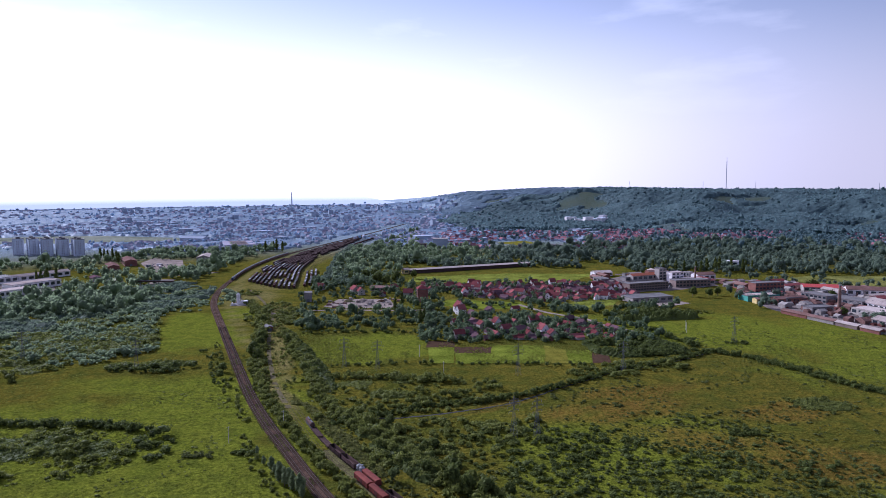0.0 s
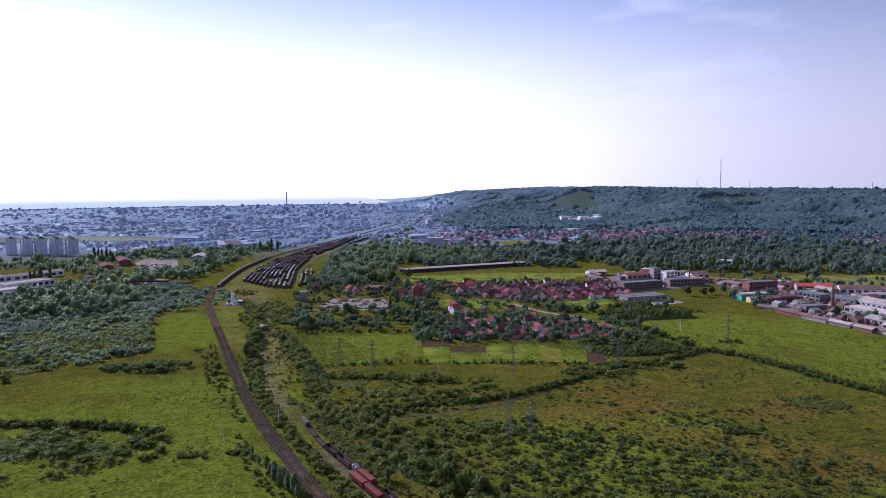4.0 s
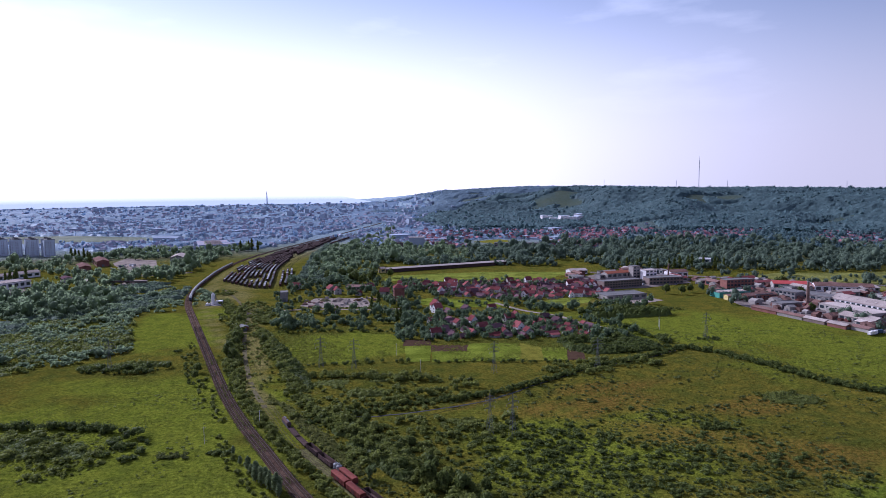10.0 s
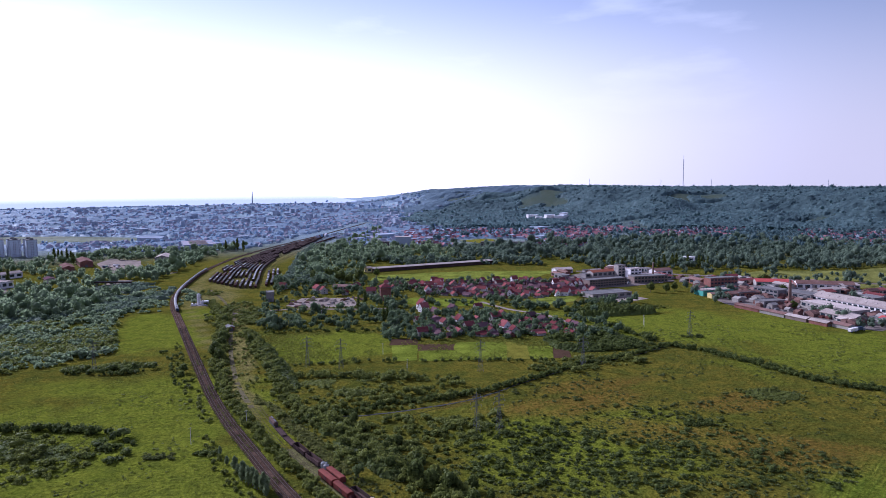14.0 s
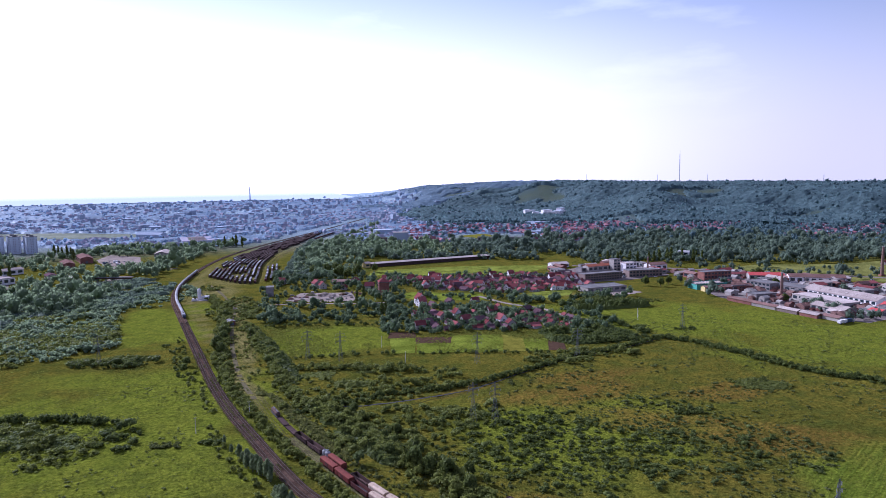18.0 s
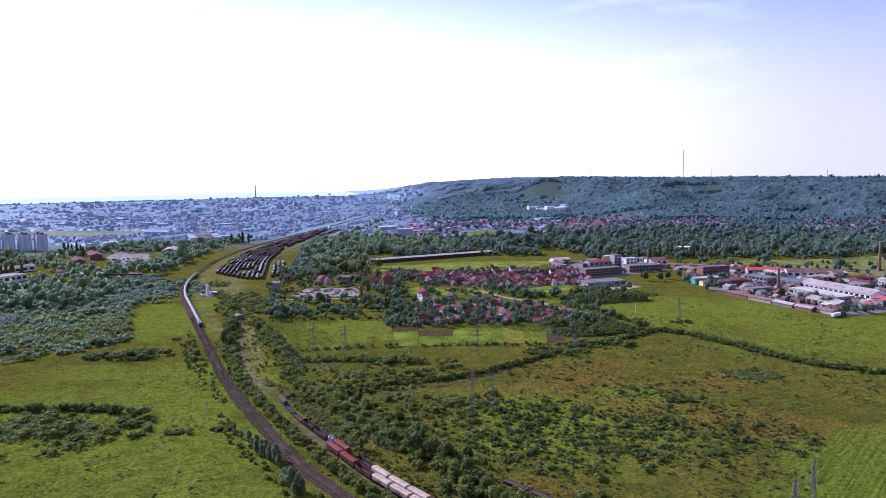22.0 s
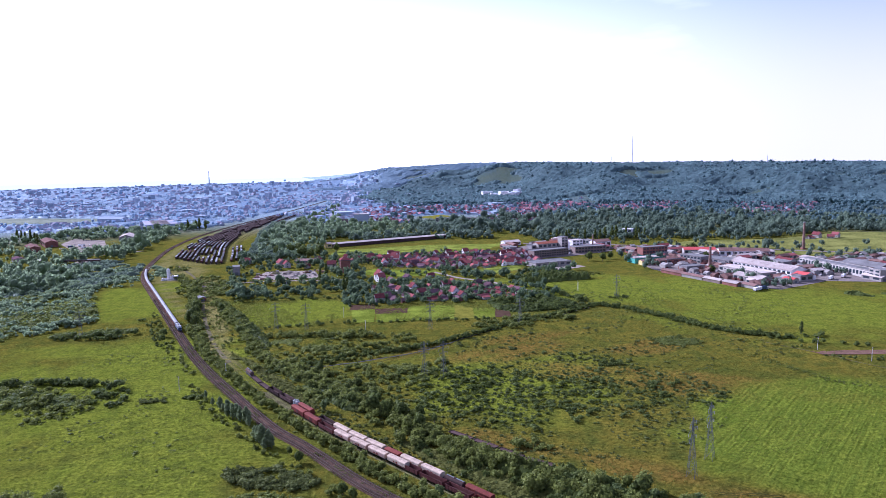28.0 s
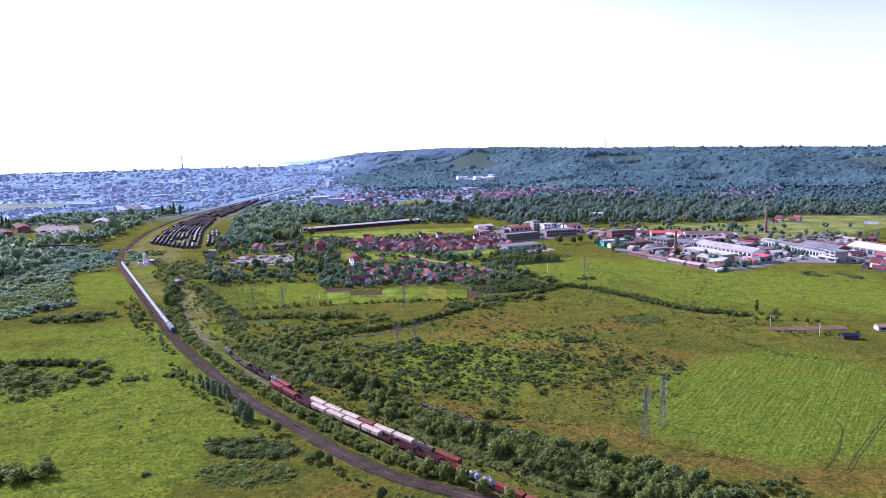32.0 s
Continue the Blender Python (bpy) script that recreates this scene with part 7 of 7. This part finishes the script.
YARD = [yard_wagon("dark rusty freight wagon stored in the yard", BROWN_PAINT, 2.3, BLACK), yard_wagon("dark red freight wagon stored in the yard", DARK_RED, 2.0, BROWN_PAINT), yard_wagon("grey-roofed freight wagon stored in the yard", BROWN_PAINT, 2.4, GREY_PAINT)]
seen = [False] * 3
main = MAIN[(MAIN[:, 1] > 820) & (MAIN[:, 1] < 1750)]
rr = random.Random(21)
far_wagons = Build()
for k in range(15):
    near_off, far_off = 27 + k * 6.2, 20 + k * 3.4
    t = np.clip((main[:, 1] - 900) / 750, 0, 1)
    c = np.array([offset(main, n)[i] for i, n in enumerate(near_off + (far_off - near_off) * t)])
    first_y = (905, 893, 884, 876, 868, 860, 853, 847, 842, 842, 846, 1400, 855, 868, 880)[k]
    c = c[c[:, 1] > first_y]
    if k < 14:
        rails("yard_rails", c[::2], 0.15, "rusty rails of the goods yard", RUSTY_RAIL)
    total = np.hypot(*np.diff(c, axis=0).T).sum()
    s = rr.uniform(0, 6)
    last = (760, 740, 720, 700, 700, 680, 660, 620, 560, 520, 300, 200, 160, 150, 130)[k]
    n = 0
    while s < min(total - 20, last):
        if rr.random() < 0.08 + (0.1 if s > 300 else 0):
            s += rr.uniform(10, 40)
            continue
        m = on_curve(c, s + 6.5, 0.3)
        i = 2 if k == 9 else rr.choice((0, 0, 0, 0, 1, 2))
        if s < 215:
            if seen[i]:
                copy_thing(YARD[i], m)
            else:
                YARD[i].matrix_basis = m
                seen[i] = True
        else:
            e = [m @ Vector((x, y, 0)) for x, y in ((-6.2, -1.4), (6.2, -1.4), (6.2, 1.4), (-6.2, 1.4))]
            far_wagons.add([(p.x, p.y, ground_z(p.x, p.y) + 0.5) for p in e] + [(p.x, p.y, ground_z(p.x, p.y) + 3.6) for p in e], [(4, 5, 6, 7), (0, 1, 5, 4), (1, 2, 6, 5), (2, 3, 7, 6), (3, 0, 4, 7)])
        s += 13.6
tagged(new("stored_wagons", far_wagons.mesh("stored_wagons", BROWN_PAINT)), "long rows of dark rusty wagons stored in the yard", "freight wagons", kind="stuff")


def utility_pole(label, h=9.0):
    p = thing("utility_pole", label, "pole", group="poles in the meadows")
    part("post", Build().tube((0, 0, -0.3), (0, 0, h), 0.16, 0.10, 8), WHITE_WALL, p)
    part("crossarm", Build().box(-0.9, -0.06, h - 0.7, 0.9, 0.06, h - 0.55), STEEL, p)
    for x in (-0.8, 0.8):
        part("insulator", Build().tube((x, 0, h - 0.55), (x, 0, h - 0.3), 0.06, n=6), GREY_PAINT, p)
    return p


pole = None
for x, y in ((-108, 337), (-86, 361), (302, 356), (318, 326), (-80, 648), (-18, 509), (0, 460), (208, 585), (211, 595)):
    m = pose(x, y, ground_z(x, y), 0, 0, 30)
    if pole is None:
        pole = utility_pole("slim pale concrete utility pole in the grass")
        pole.matrix_basis = m
    else:
        copy_thing(pole, m)


# ---- the town, woods and hills in the distance ----
def far_houses(name, spots, seed, label, roof=HAZE_ROOF, size=(7, 13), high=(4, 8), flat=0.2, wall=HAZE_WALL):
    """Many small houses: one mesh of walls and one of roofs."""
    r = np.random.RandomState(seed)
    n = len(spots)
    p = np.array(spots)
    z = land(p[:, 0], p[:, 1]) - 0.3
    a, b = r.uniform(*size, n) / 2, r.uniform(*size, n) * 0.75 / 2
    h = r.uniform(*high, n)
    rise = np.where(r.rand(n) < flat, 0.25, b * 0.95)
    th = r.choice([0.3, 1.87, 0.9, 2.5], n) + r.normal(0, 0.12, n)
    c, s = np.cos(th), np.sin(th)

    def at(u, w, hh):
        return np.stack([p[:, 0] + u * c - w * s, p[:, 1] + u * s + w * c, z + hh], 1)
    base = [at(-a, -b, 0 * h), at(a, -b, 0 * h), at(a, b, 0 * h), at(-a, b, 0 * h)]
    top = [at(-a, -b, h), at(a, -b, h), at(a, b, h), at(-a, b, h)]
    ridge = [at(-a, 0 * b, h + rise), at(a, 0 * b, h + rise)]
    v = np.stack(base + top + ridge, 1)
    k = (np.arange(n) * 10)[:, None, None]
    quads = np.array([[0, 1, 5, 4], [1, 2, 6, 5], [2, 3, 7, 6], [3, 0, 4, 7]])[None] + k
    me = numpy_mesh(name, v.reshape(-1, 3), quads.reshape(-1, 4), wall)
    tagged(new(name, me), label, "houses", kind="stuff")
    e = 1.06
    v2 = np.stack([at(-a * e, -b * e, h), at(a * e, -b * e, h), at(a * e, b * e, h), at(-a * e, b * e, h), at(-a * e, 0 * b, h + rise), at(a * e, 0 * b, h + rise)], 1)
    k = (np.arange(n) * 6)[:, None, None]
    q2 = np.array([[0, 1, 5, 4], [2, 3, 4, 5]])[None] + k
    t2 = np.array([[0, 4, 3, 3], [1, 2, 5, 5]])[None] + k
    me = numpy_mesh("roofs", v2.reshape(-1, 3), q2.reshape(-1, 4), roof)
    g = numpy_mesh("gables", v2.reshape(-1, 3), t2.reshape(-1, 4)[:, :3], wall)
    tagged(new("town_roofs", me), "tiled roofs of " + label, "roofs", kind="stuff")
    tagged(new("town_gables", g), "plastered gables of " + label, "gables", kind="stuff")


def sector(az0, az1, r0, r1, n, seed, keep=None, bias=1.0):
    """Spots in a ring sector seen from the start."""
    r = np.random.RandomState(seed)
    az, d = np.radians(r.uniform(az0, az1, n * 3)), r0 + (r1 - r0) * r.uniform(0, 1, n * 3) ** bias
    x, y = d * np.sin(az), d * np.cos(az)
    ok = near_line(x, y, MAIN) > 26
    inyard = (np.abs(near_line(x, y, offset(MAIN, 60))) < 52) & (y > 820) & (y < 1560)
    ok &= ~inyard
    if keep is not None:
        ok &= keep(x, y)
    x, y = x[ok][:n], y[ok][:n]
    return list(zip(x, y))


def not_flat_fields(x, y):
    a = ((x - 172) / 90) ** 2 + ((y - 1425) / 105) ** 2 > 1
    b = ((x + 5) / 75) ** 2 + ((y - 1366) / 40) ** 2 > 1
    c = (((x + 760) / 210) ** 2 + ((y - 1260) / 110) ** 2 > 1) & (((x + 900) / 330) ** 2 + ((y - 1620) / 120) ** 2 > 1)
    return a & b & c


far_houses("town_houses", sector(-34, 3, 1420, 2500, 1500, 71, lambda x, y: not_flat_fields(x, y) & (value_noise(x, y, 120, 3) > 0.36)), 71, "a wide town of plastered houses tinted pale for haze", size=(6, 11), high=(3, 5.5))
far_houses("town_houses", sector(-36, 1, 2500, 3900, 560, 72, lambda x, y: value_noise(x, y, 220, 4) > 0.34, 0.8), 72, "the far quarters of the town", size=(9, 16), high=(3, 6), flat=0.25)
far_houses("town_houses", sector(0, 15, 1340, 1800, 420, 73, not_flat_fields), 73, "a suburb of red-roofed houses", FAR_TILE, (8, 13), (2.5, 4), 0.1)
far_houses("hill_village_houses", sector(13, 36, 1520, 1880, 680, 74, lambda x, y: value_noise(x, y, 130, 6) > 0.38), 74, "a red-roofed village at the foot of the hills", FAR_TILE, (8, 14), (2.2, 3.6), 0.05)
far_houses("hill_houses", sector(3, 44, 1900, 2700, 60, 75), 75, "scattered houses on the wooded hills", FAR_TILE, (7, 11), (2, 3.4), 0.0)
far_houses("town_halls", sector(-30, 4, 1450, 3200, 50, 76, not_flat_fields), 76, "large pale halls and works of the town", HAZE_GREY, (18, 42), (5, 8), 1.1)
far_houses("town_halls", sector(2, 14, 1380, 1900, 14, 77, not_flat_fields), 77, "pale works halls of the suburb", HAZE_GREY, (18, 40), (4, 7), 1.1)
far_houses("town_flats", sector(-26, 2, 1900, 3800, 70, 78), 78, "pale blocks of flats in the town", HAZE_GREY, (12, 24), (10, 20), 1.0)
far_houses("white_works", sector(10.2, 13.6, 2130, 2230, 14, 79), 79, "white works at the foot of the hills", HAZED_PANEL, (14, 34), (8, 20), 1.1, WHITE_WALL)


def woods(name, spots, size, seed, label, mat=FAR_HAZE_LEAF, count=10, lobes=2, tall=1.35, leaf=1.2):
    r = np.random.RandomState(seed)
    p = np.array(spots)
    z = land(p[:, 0], p[:, 1]) - 0.5
    k = size * np.clip(np.exp(r.normal(-0.05, 0.33, len(p))), 0.45, 1.9) * (0.72 + 0.56 * value_noise(p[:, 0], p[:, 1], 70, seed))
    plants = np.stack([p[:, 0], p[:, 1], z, k, k * tall * r.uniform(1.2, 1.9, len(p))], 1)
    tagged(new(name, foliage(name, plants, leaf, count, mat, seed, 0.76, lobes)), label, "trees", kind="stuff")


def canopy(name, az0, az1, step, r0, r1, dr, grow, high, keep, mat, seed, label):
    """Closed tree cover far off: a lumpy roof of crowns, sunk below the ground where there is none."""
    r = np.random.RandomState(seed)
    d = [r0]
    while d[-1] < r1:
        d.append(d[-1] + dr)
        dr *= grow
    az, d = np.meshgrid(np.arange(az0, az1, step), np.array(d))
    ny, nx = az.shape
    az, d = az + r.uniform(-0.4, 0.4, az.shape) * step, d + r.uniform(-0.35, 0.35, d.shape) * np.gradient(d, axis=0)
    x, y = (d * np.sin(np.radians(az))).ravel(), (d * np.cos(np.radians(az))).ravel()
    h = high * (0.45 + 0.55 * r.rand(len(x))) * (0.65 + 0.6 * value_noise(x, y, 34, seed))
    z = land(x, y) + np.where(keep(x, y), h, -4.0)
    i = np.arange((nx - 1) * (ny - 1))
    a = (i // (nx - 1)) * nx + i % (nx - 1)
    q = np.stack([a, a + 1, a + nx + 1, a + nx], 1)
    ok = keep(x, y)
    q = q[np.any(ok[q], axis=1)]
    v = np.stack([x, y, z], 1)
    p = v[ok]
    tri = sprays(p + r.normal(0, 1.0, p.shape) * (4.0, 4.0, 1.0), high * 0.26, r)
    f = np.vstack([q[:, [0, 1, 2]], q[:, [0, 2, 3]], np.arange(len(tri)).reshape(-1, 3) + len(v)])
    tagged(new(name, numpy_mesh(name, np.vstack([v, tri]), f, mat, False)), label, "trees", kind="stuff")


def clear_of_yards(x, y):
    ok = x < 1e9
    for cx, cy, r in ((-520, 868, 62), (-505, 808, 50), (-560, 950, 60), (-605, 900, 60), (-462, 1080, 85), (-420, 1150, 55), (-505, 1125, 55), (-420, 1420, 90), (-560, 1560, 60)):
        ok = ok & ((x - cx) ** 2 + (y - cy) ** 2 > r * r)
    return ok


def wood_keep(x, y):
    return y > np.interp(x, [250, 498, 552, 631, 687, 772, 846, 902, 1100], [985, 945, 930, 935, 960, 995, 972, 956, 900])


woods("woodland", sector(15, 44, 1010, 1560, 2600, 81, wood_keep, 0.9), 4.9, 81, "belt of dense green broadleaf woodland", WOOD_LEAF, 24, 3, 1.3, 1.1)
woods("woodland", sector(4, 16, 1080, 1420, 420, 82, lambda x, y: not_flat_fields(x, y) & (y > 1080 + 0.15 * x)), 5.5, 82, "woodland behind the village", WOOD_LEAF, 30, 3, 1.3, 1.2)
woods("woodland", sector(-9, 4, 900, 1330, 460, 83, lambda x, y: (near_line(x, y, MAIN) > 125) & ((x < -60) | (y > 1075))), 5.2, 83, "woodland between goods yard and village", LEAF_HAZED, 30, 3, 1.3, 1.2)
woods("woodland", sector(-3, 15.5, 1050, 1125, 190, 97, lambda x, y: value_noise(x, y, 40, 5) > 0.3), 4.4, 97, "trees behind the long shed", WOOD_LEAF, 30, 3, 1.3, 1.2)
woods("yard_woodland", sector(-8, -2, 1100, 1900, 240, 84, lambda x, y: near_line(x, y, MAIN) > 105), 5.0, 84, "trees beside the goods yard", LEAF_HAZED, 24, 3)
woods("west_trees", sector(-34, -16, 760, 1450, 560, 85, lambda x, y: not_flat_fields(x, y) & (value_noise(x, y, 70, 9) > 0.42) & (x < -330) & clear_of_yards(x, y)), 5.2, 85, "trees round the western yards", LEAF_HAZED, 30, 3, 1.4, 1.2)
def hill_side(x, y):
    return np.degrees(np.arctan2(x, y)) > 0.5 + 9 * (value_noise(x, y, 330, 44) - 0.5) + 4 * (value_noise(x, y, 90, 45) - 0.5)


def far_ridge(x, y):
    """Where the hill forest takes the paler haze-tinted leaves: the back ridge, over the town's edge."""
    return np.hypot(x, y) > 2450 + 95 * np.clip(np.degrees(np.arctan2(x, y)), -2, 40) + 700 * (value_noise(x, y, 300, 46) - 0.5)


def town_wood(x, y):
    open_line = (near_line(x, y, MAIN) > 42) & ~((near_line(x, y, offset(MAIN, 60)) < 60) & (y < 1600))
    return (value_noise(x, y, 48, 41) * 0.6 + value_noise(x, y, 150, 42) * 0.4 > 0.40) & not_flat_fields(x, y) & clear_of_yards(x, y) & open_line & ~((np.hypot(x, y) > 1880) & hill_side(x, y))


canopy("town_trees", -37, 8, 0.2, 1380, 3930, 11, 1.009, 4.6, town_wood, TOWN_HAZE_LEAF, 186, "tree cover between the houses of the town, tinted blue for haze")
woods("town_trees", sector(-34, 4, 1400, 2600, 1300, 86, not_flat_fields), 3.4, 86, "many trees among the houses of the town", TOWN_HAZE_LEAF, 8, 2)
woods("town_trees", sector(-36, 2, 2600, 3900, 600, 87, None, 0.8), 7.0, 87, "tree cover of the far town", TOWN_HAZE_LEAF, 4, 1, 0.9, 2)
woods("suburb_trees", sector(2, 38, 1400, 1900, 1100, 88, not_flat_fields), 4.6, 88, "trees among the houses below the hills", FAR_HAZE_LEAF, 10, 2)
canopy("hill_forest", -5, 48, 0.17, 1880, 3950, 10, 1.004, 11.0, lambda x, y: (clearing(x, y) < 0.5) & hill_side(x, y) & ~far_ridge(x, y), FAR_HAZE_LEAF, 189, "dense broadleaf forest covering the hills")
canopy("ridge_forest", -5, 30, 0.17, 2200, 3950, 12, 1.004, 9.0, lambda x, y: (clearing(x, y) < 0.5) & hill_side(x, y) & far_ridge(x, y), RIDGE_HAZE_LEAF, 190, "forest on the far ridge, leaves tinted pale blue for haze")
woods("hill_trees", sector(-3, 47, 1850, 3800, 8200, 89, lambda x, y: (clearing(x, y) < 0.7) & hill_side(x, y) & ~far_ridge(x, y), 0.9), 5.4, 89, "single tall trees of the hill forest", FAR_HAZE_LEAF, 3, 1, 1.1, 2.0)
woods("west_woods", sector(-26, -12, 1080, 1420, 230, 97, lambda x, y: not_flat_fields(x, y) & clear_of_yards(x, y) & (near_line(x, y, MAIN) > 45)), 4.6, 97, "trees between the yards and the town", LEAF_HAZED, 24, 3, 1.3, 1.2)
woods("foothill_woods", sector(23, 48, 1440, 1950, 1000, 96), 5.4, 96, "broadleaf woods below the hills", FAR_HAZE_LEAF, 10, 2, 1.1, 1.4)
OUT_ROAD = spline([(80, 726), (103, 681), (133, 649), (146, 616), (161, 596), (174, 580)], 4.0)


def village_open(x, y):
    """True away from the road out of the village and the small meadow."""
    return (near_line(x, y, OUT_ROAD) > 8) & (((x - 160) / 40) ** 2 + ((y - 722) / 30) ** 2 > 1)


woods("village_trees", [s for s in sector(-3, 16, 560, 900, 640, 90, lambda x, y: village_open(x, y) & (x > -20) & (x < 205) & (value_noise(x, y, 30, 5) > 0.42))], 2.6, 90, "garden trees among the village houses", GARDEN_LEAF, 40, 3, 1.3, 0.8)
woods("garden_trees", [s for s in sector(-12, 12, 600, 900, 330, 91, lambda x, y: (x < 0) & (x > -165) & ~((x > -130) & (x < -45) & (y > 690) & (y < 770)))], 3.4, 91, "trees round the gravel yard", GARDEN_LEAF, 40, 3, 1.3, 0.8)
woods("works_trees", sector(12, 24, 700, 830, 60, 92, lambda x, y: village_open(x, y) & (y < 715) & (x < 240) & (y < 770)), 5.0, 92, "dark trees beside the old works", GARDEN_LEAF, 44, 3, 1.1, 0.9)
woods("factory_trees", sector(22, 42, 640, 1000, 150, 93, lambda x, y: (x > 320) & (y > 560) & (value_noise(x, y, 40, 12) > 0.62)), 3.6, 93, "trees between the factory halls", WOOD_LEAF, 36, 3, 1.3, 0.9)
woods("village_edge_trees", [s for s in sector(-2, 18, 540, 650, 330, 94, lambda x, y: village_open(x, y) & (x > -25) & (x < 185) & (y > 552))], 2.3, 94, "garden trees and hedges at the village edge", GARDEN_LEAF, 44, 3, 1.3, 0.7)
woods("field_trees", sector(28, 44, 880, 1100, 60, 95, lambda x, y: value_noise(x, y, 60, 2) > 0.5), 4.0, 95, "trees on the eastern pastures", WOOD_LEAF, 30, 3)
for x, y, k in ((-340, 1324, 1.0), (-318, 1322, 1.1), (-326, 1330, 1.0), (-302, 1300, 1.0), (-592, 1193, 1.0), (-584, 1190, 0.9), (-576, 1186, 1.0), (-562, 1174, 1.0), (-552, 1166, 0.9), (-536, 1139, 1.0), (-543, 919, 0.9), (-534, 914, 0.9), (-526, 910, 1.0), (-522, 908, 1.0), (-516, 918, 0.9), (-48, 682, 0.8), (-21, 626, 0.8), (-18, 634, 0.7), (-43, 713, 0.8), (316, 395, 0.5)):
    plant("tall", x, y, k)
for x, y, k in ((-84, 884, 2.0), (-62, 900, 1.9), (-104, 925, 1.8), (-72, 870, 1.6), (-120, 900, 1.5), (-95, 950, 1.6), (-40, 930, 1.4)):
    plant("dark", x, y, k)
rr = random.Random(31)
for i in range(14):
    plant("tall", 300 + i * 11 + rr.uniform(-3, 3), 985 + rr.uniform(-12, 12), rr.uniform(0.8, 1.1))
for x, y, k in ((165, 662, 0.7), (178, 656, 0.8), (190, 650, 0.85), (203, 660, 0.8), (215, 650, 0.85), (226, 662, 0.7), (196, 672, 0.75), (182, 668, 0.7), (236, 655, 0.6), (420, 740, 1.0), (383, 655, 0.9), (430, 812, 1.2), (440, 815, 1.2), (280, 770, 1.1), (296, 764, 1.0), (310, 776, 1.0), (180, 690, 0.7), (190, 696, 0.65), (200, 690, 0.7), (172, 684, 0.65)):
    plant("dark", x, y, k * 1.2)




# ---- the passenger train ----
def coach(mat, label, L=25.6):
    c = thing("railway_coach", label, "coach", group="coaches of the passing train")
    prof = [(-1.4, 0.95), (1.4, 0.95), (1.42, 2.9), (1.15, 3.6), (0.55, 3.92), (-0.55, 3.92), (-1.15, 3.6), (-1.42, 2.9)]
    n = len(prof)
    body = Build()
    body.add([(-L / 2, y, z) for y, z in prof] + [(L / 2, y, z) for y, z in prof], [tuple(range(n)), tuple(range(2 * n - 1, n - 1, -1))] + [((i + 1) % n, i, i + n, (i + 1) % n + n) for i in range(n)])
    bd = part("body", body, mat, c)
    for s in (-1, 1):
        part("stripe", Build().box(-L / 2 + 0.1, s * 1.43 - 0.02, 1.05, L / 2 - 0.1, s * 1.43 + 0.02, 1.75), RED_PAINT, bd, "red stripe under the windows")
        part("window_band", Build().box(-L / 2 + 1.6, s * 1.435 - 0.02, 1.95, L / 2 - 1.6, s * 1.435 + 0.02, 2.75), GLASS, bd)
    for s in (-1, 1):
        part("gangway", Build().box(s * (L / 2 + 0.18) - 0.18, -0.5, 1.1, s * (L / 2 + 0.18) + 0.18, 0.5, 3.2), BLACK, c)
    for k in range(3):
        part("roof_vent", Build().box(-8 + k * 8 - 0.4, -0.3, 3.92, -8 + k * 8 + 0.4, 0.3, 4.05), GREY_PAINT, bd)
    bogie_wheels(c, L - 3)
    return c


def locomotive(label, L=17.0):
    c = thing("locomotive", label, "locomotive")
    b = Build().box(-L / 2, -1.45, 1.0, L / 2, 1.45, 3.0)
    part("body", b, BLUE_PAINT, c)
    part("roof", Build().box(-L / 2 + 0.6, -1.3, 3.0, L / 2 - 0.6, 1.3, 3.95, 0.86), GREY_PAINT, c)
    part("white_band", Build().box(-L / 2 + 0.5, -1.47, 2.0, L / 2 - 0.5, 1.47, 2.3), WHITE_PAINT, c)
    for s in (-1, 1):
        part("windscreen", Build().box(s * (L / 2 + 0.01) - 0.02, -1.1, 2.35, s * (L / 2 + 0.01) + 0.02, 1.1, 2.95), GLASS, c)
        for w in (-0.9, 0.9):
            part("headlight", Build().tube((s * L / 2, w, 1.5), (s * (L / 2 + 0.08), w, 1.5), 0.16, n=10), WHITE_PAINT, c)
    part("snowplough", Build().box(L / 2, -1.3, 0.4, L / 2 + 0.4, 1.3, 1.0), BLACK, c)
    part("roof_grille", Build().box(-3, -0.7, 3.95, 3, 0.7, 4.05), BLACK, c)
    underframe(c, L)
    bogie_wheels(c, L)
    return c


def train_s(t):
    """Metres of the train's head along the inner track, counted from its point at the start."""
    return 16.55 * t


def train_things():
    loco = locomotive("dark blue diesel locomotive with silver roof and white band")
    first = coach(SILVER, "silver-grey passenger coach with red stripe and dark windows")
    cars = [loco, first] + [copy_thing(first, Matrix()) for _ in range(11)]
    return cars


def motions():
    curve = TRACK_R[::-1]
    start = along(curve, -283, 921)
    cars = train_things()
    back = 0.0
    for i, car in enumerate(cars):
        L = 18.2 if i == 0 else 26.5
        mid = back + L / 2
        back += L
        walk(car, [(t, on_curve(curve, start + train_s(t) - mid, RAIL_Z)) for t in range(33)])


motions()
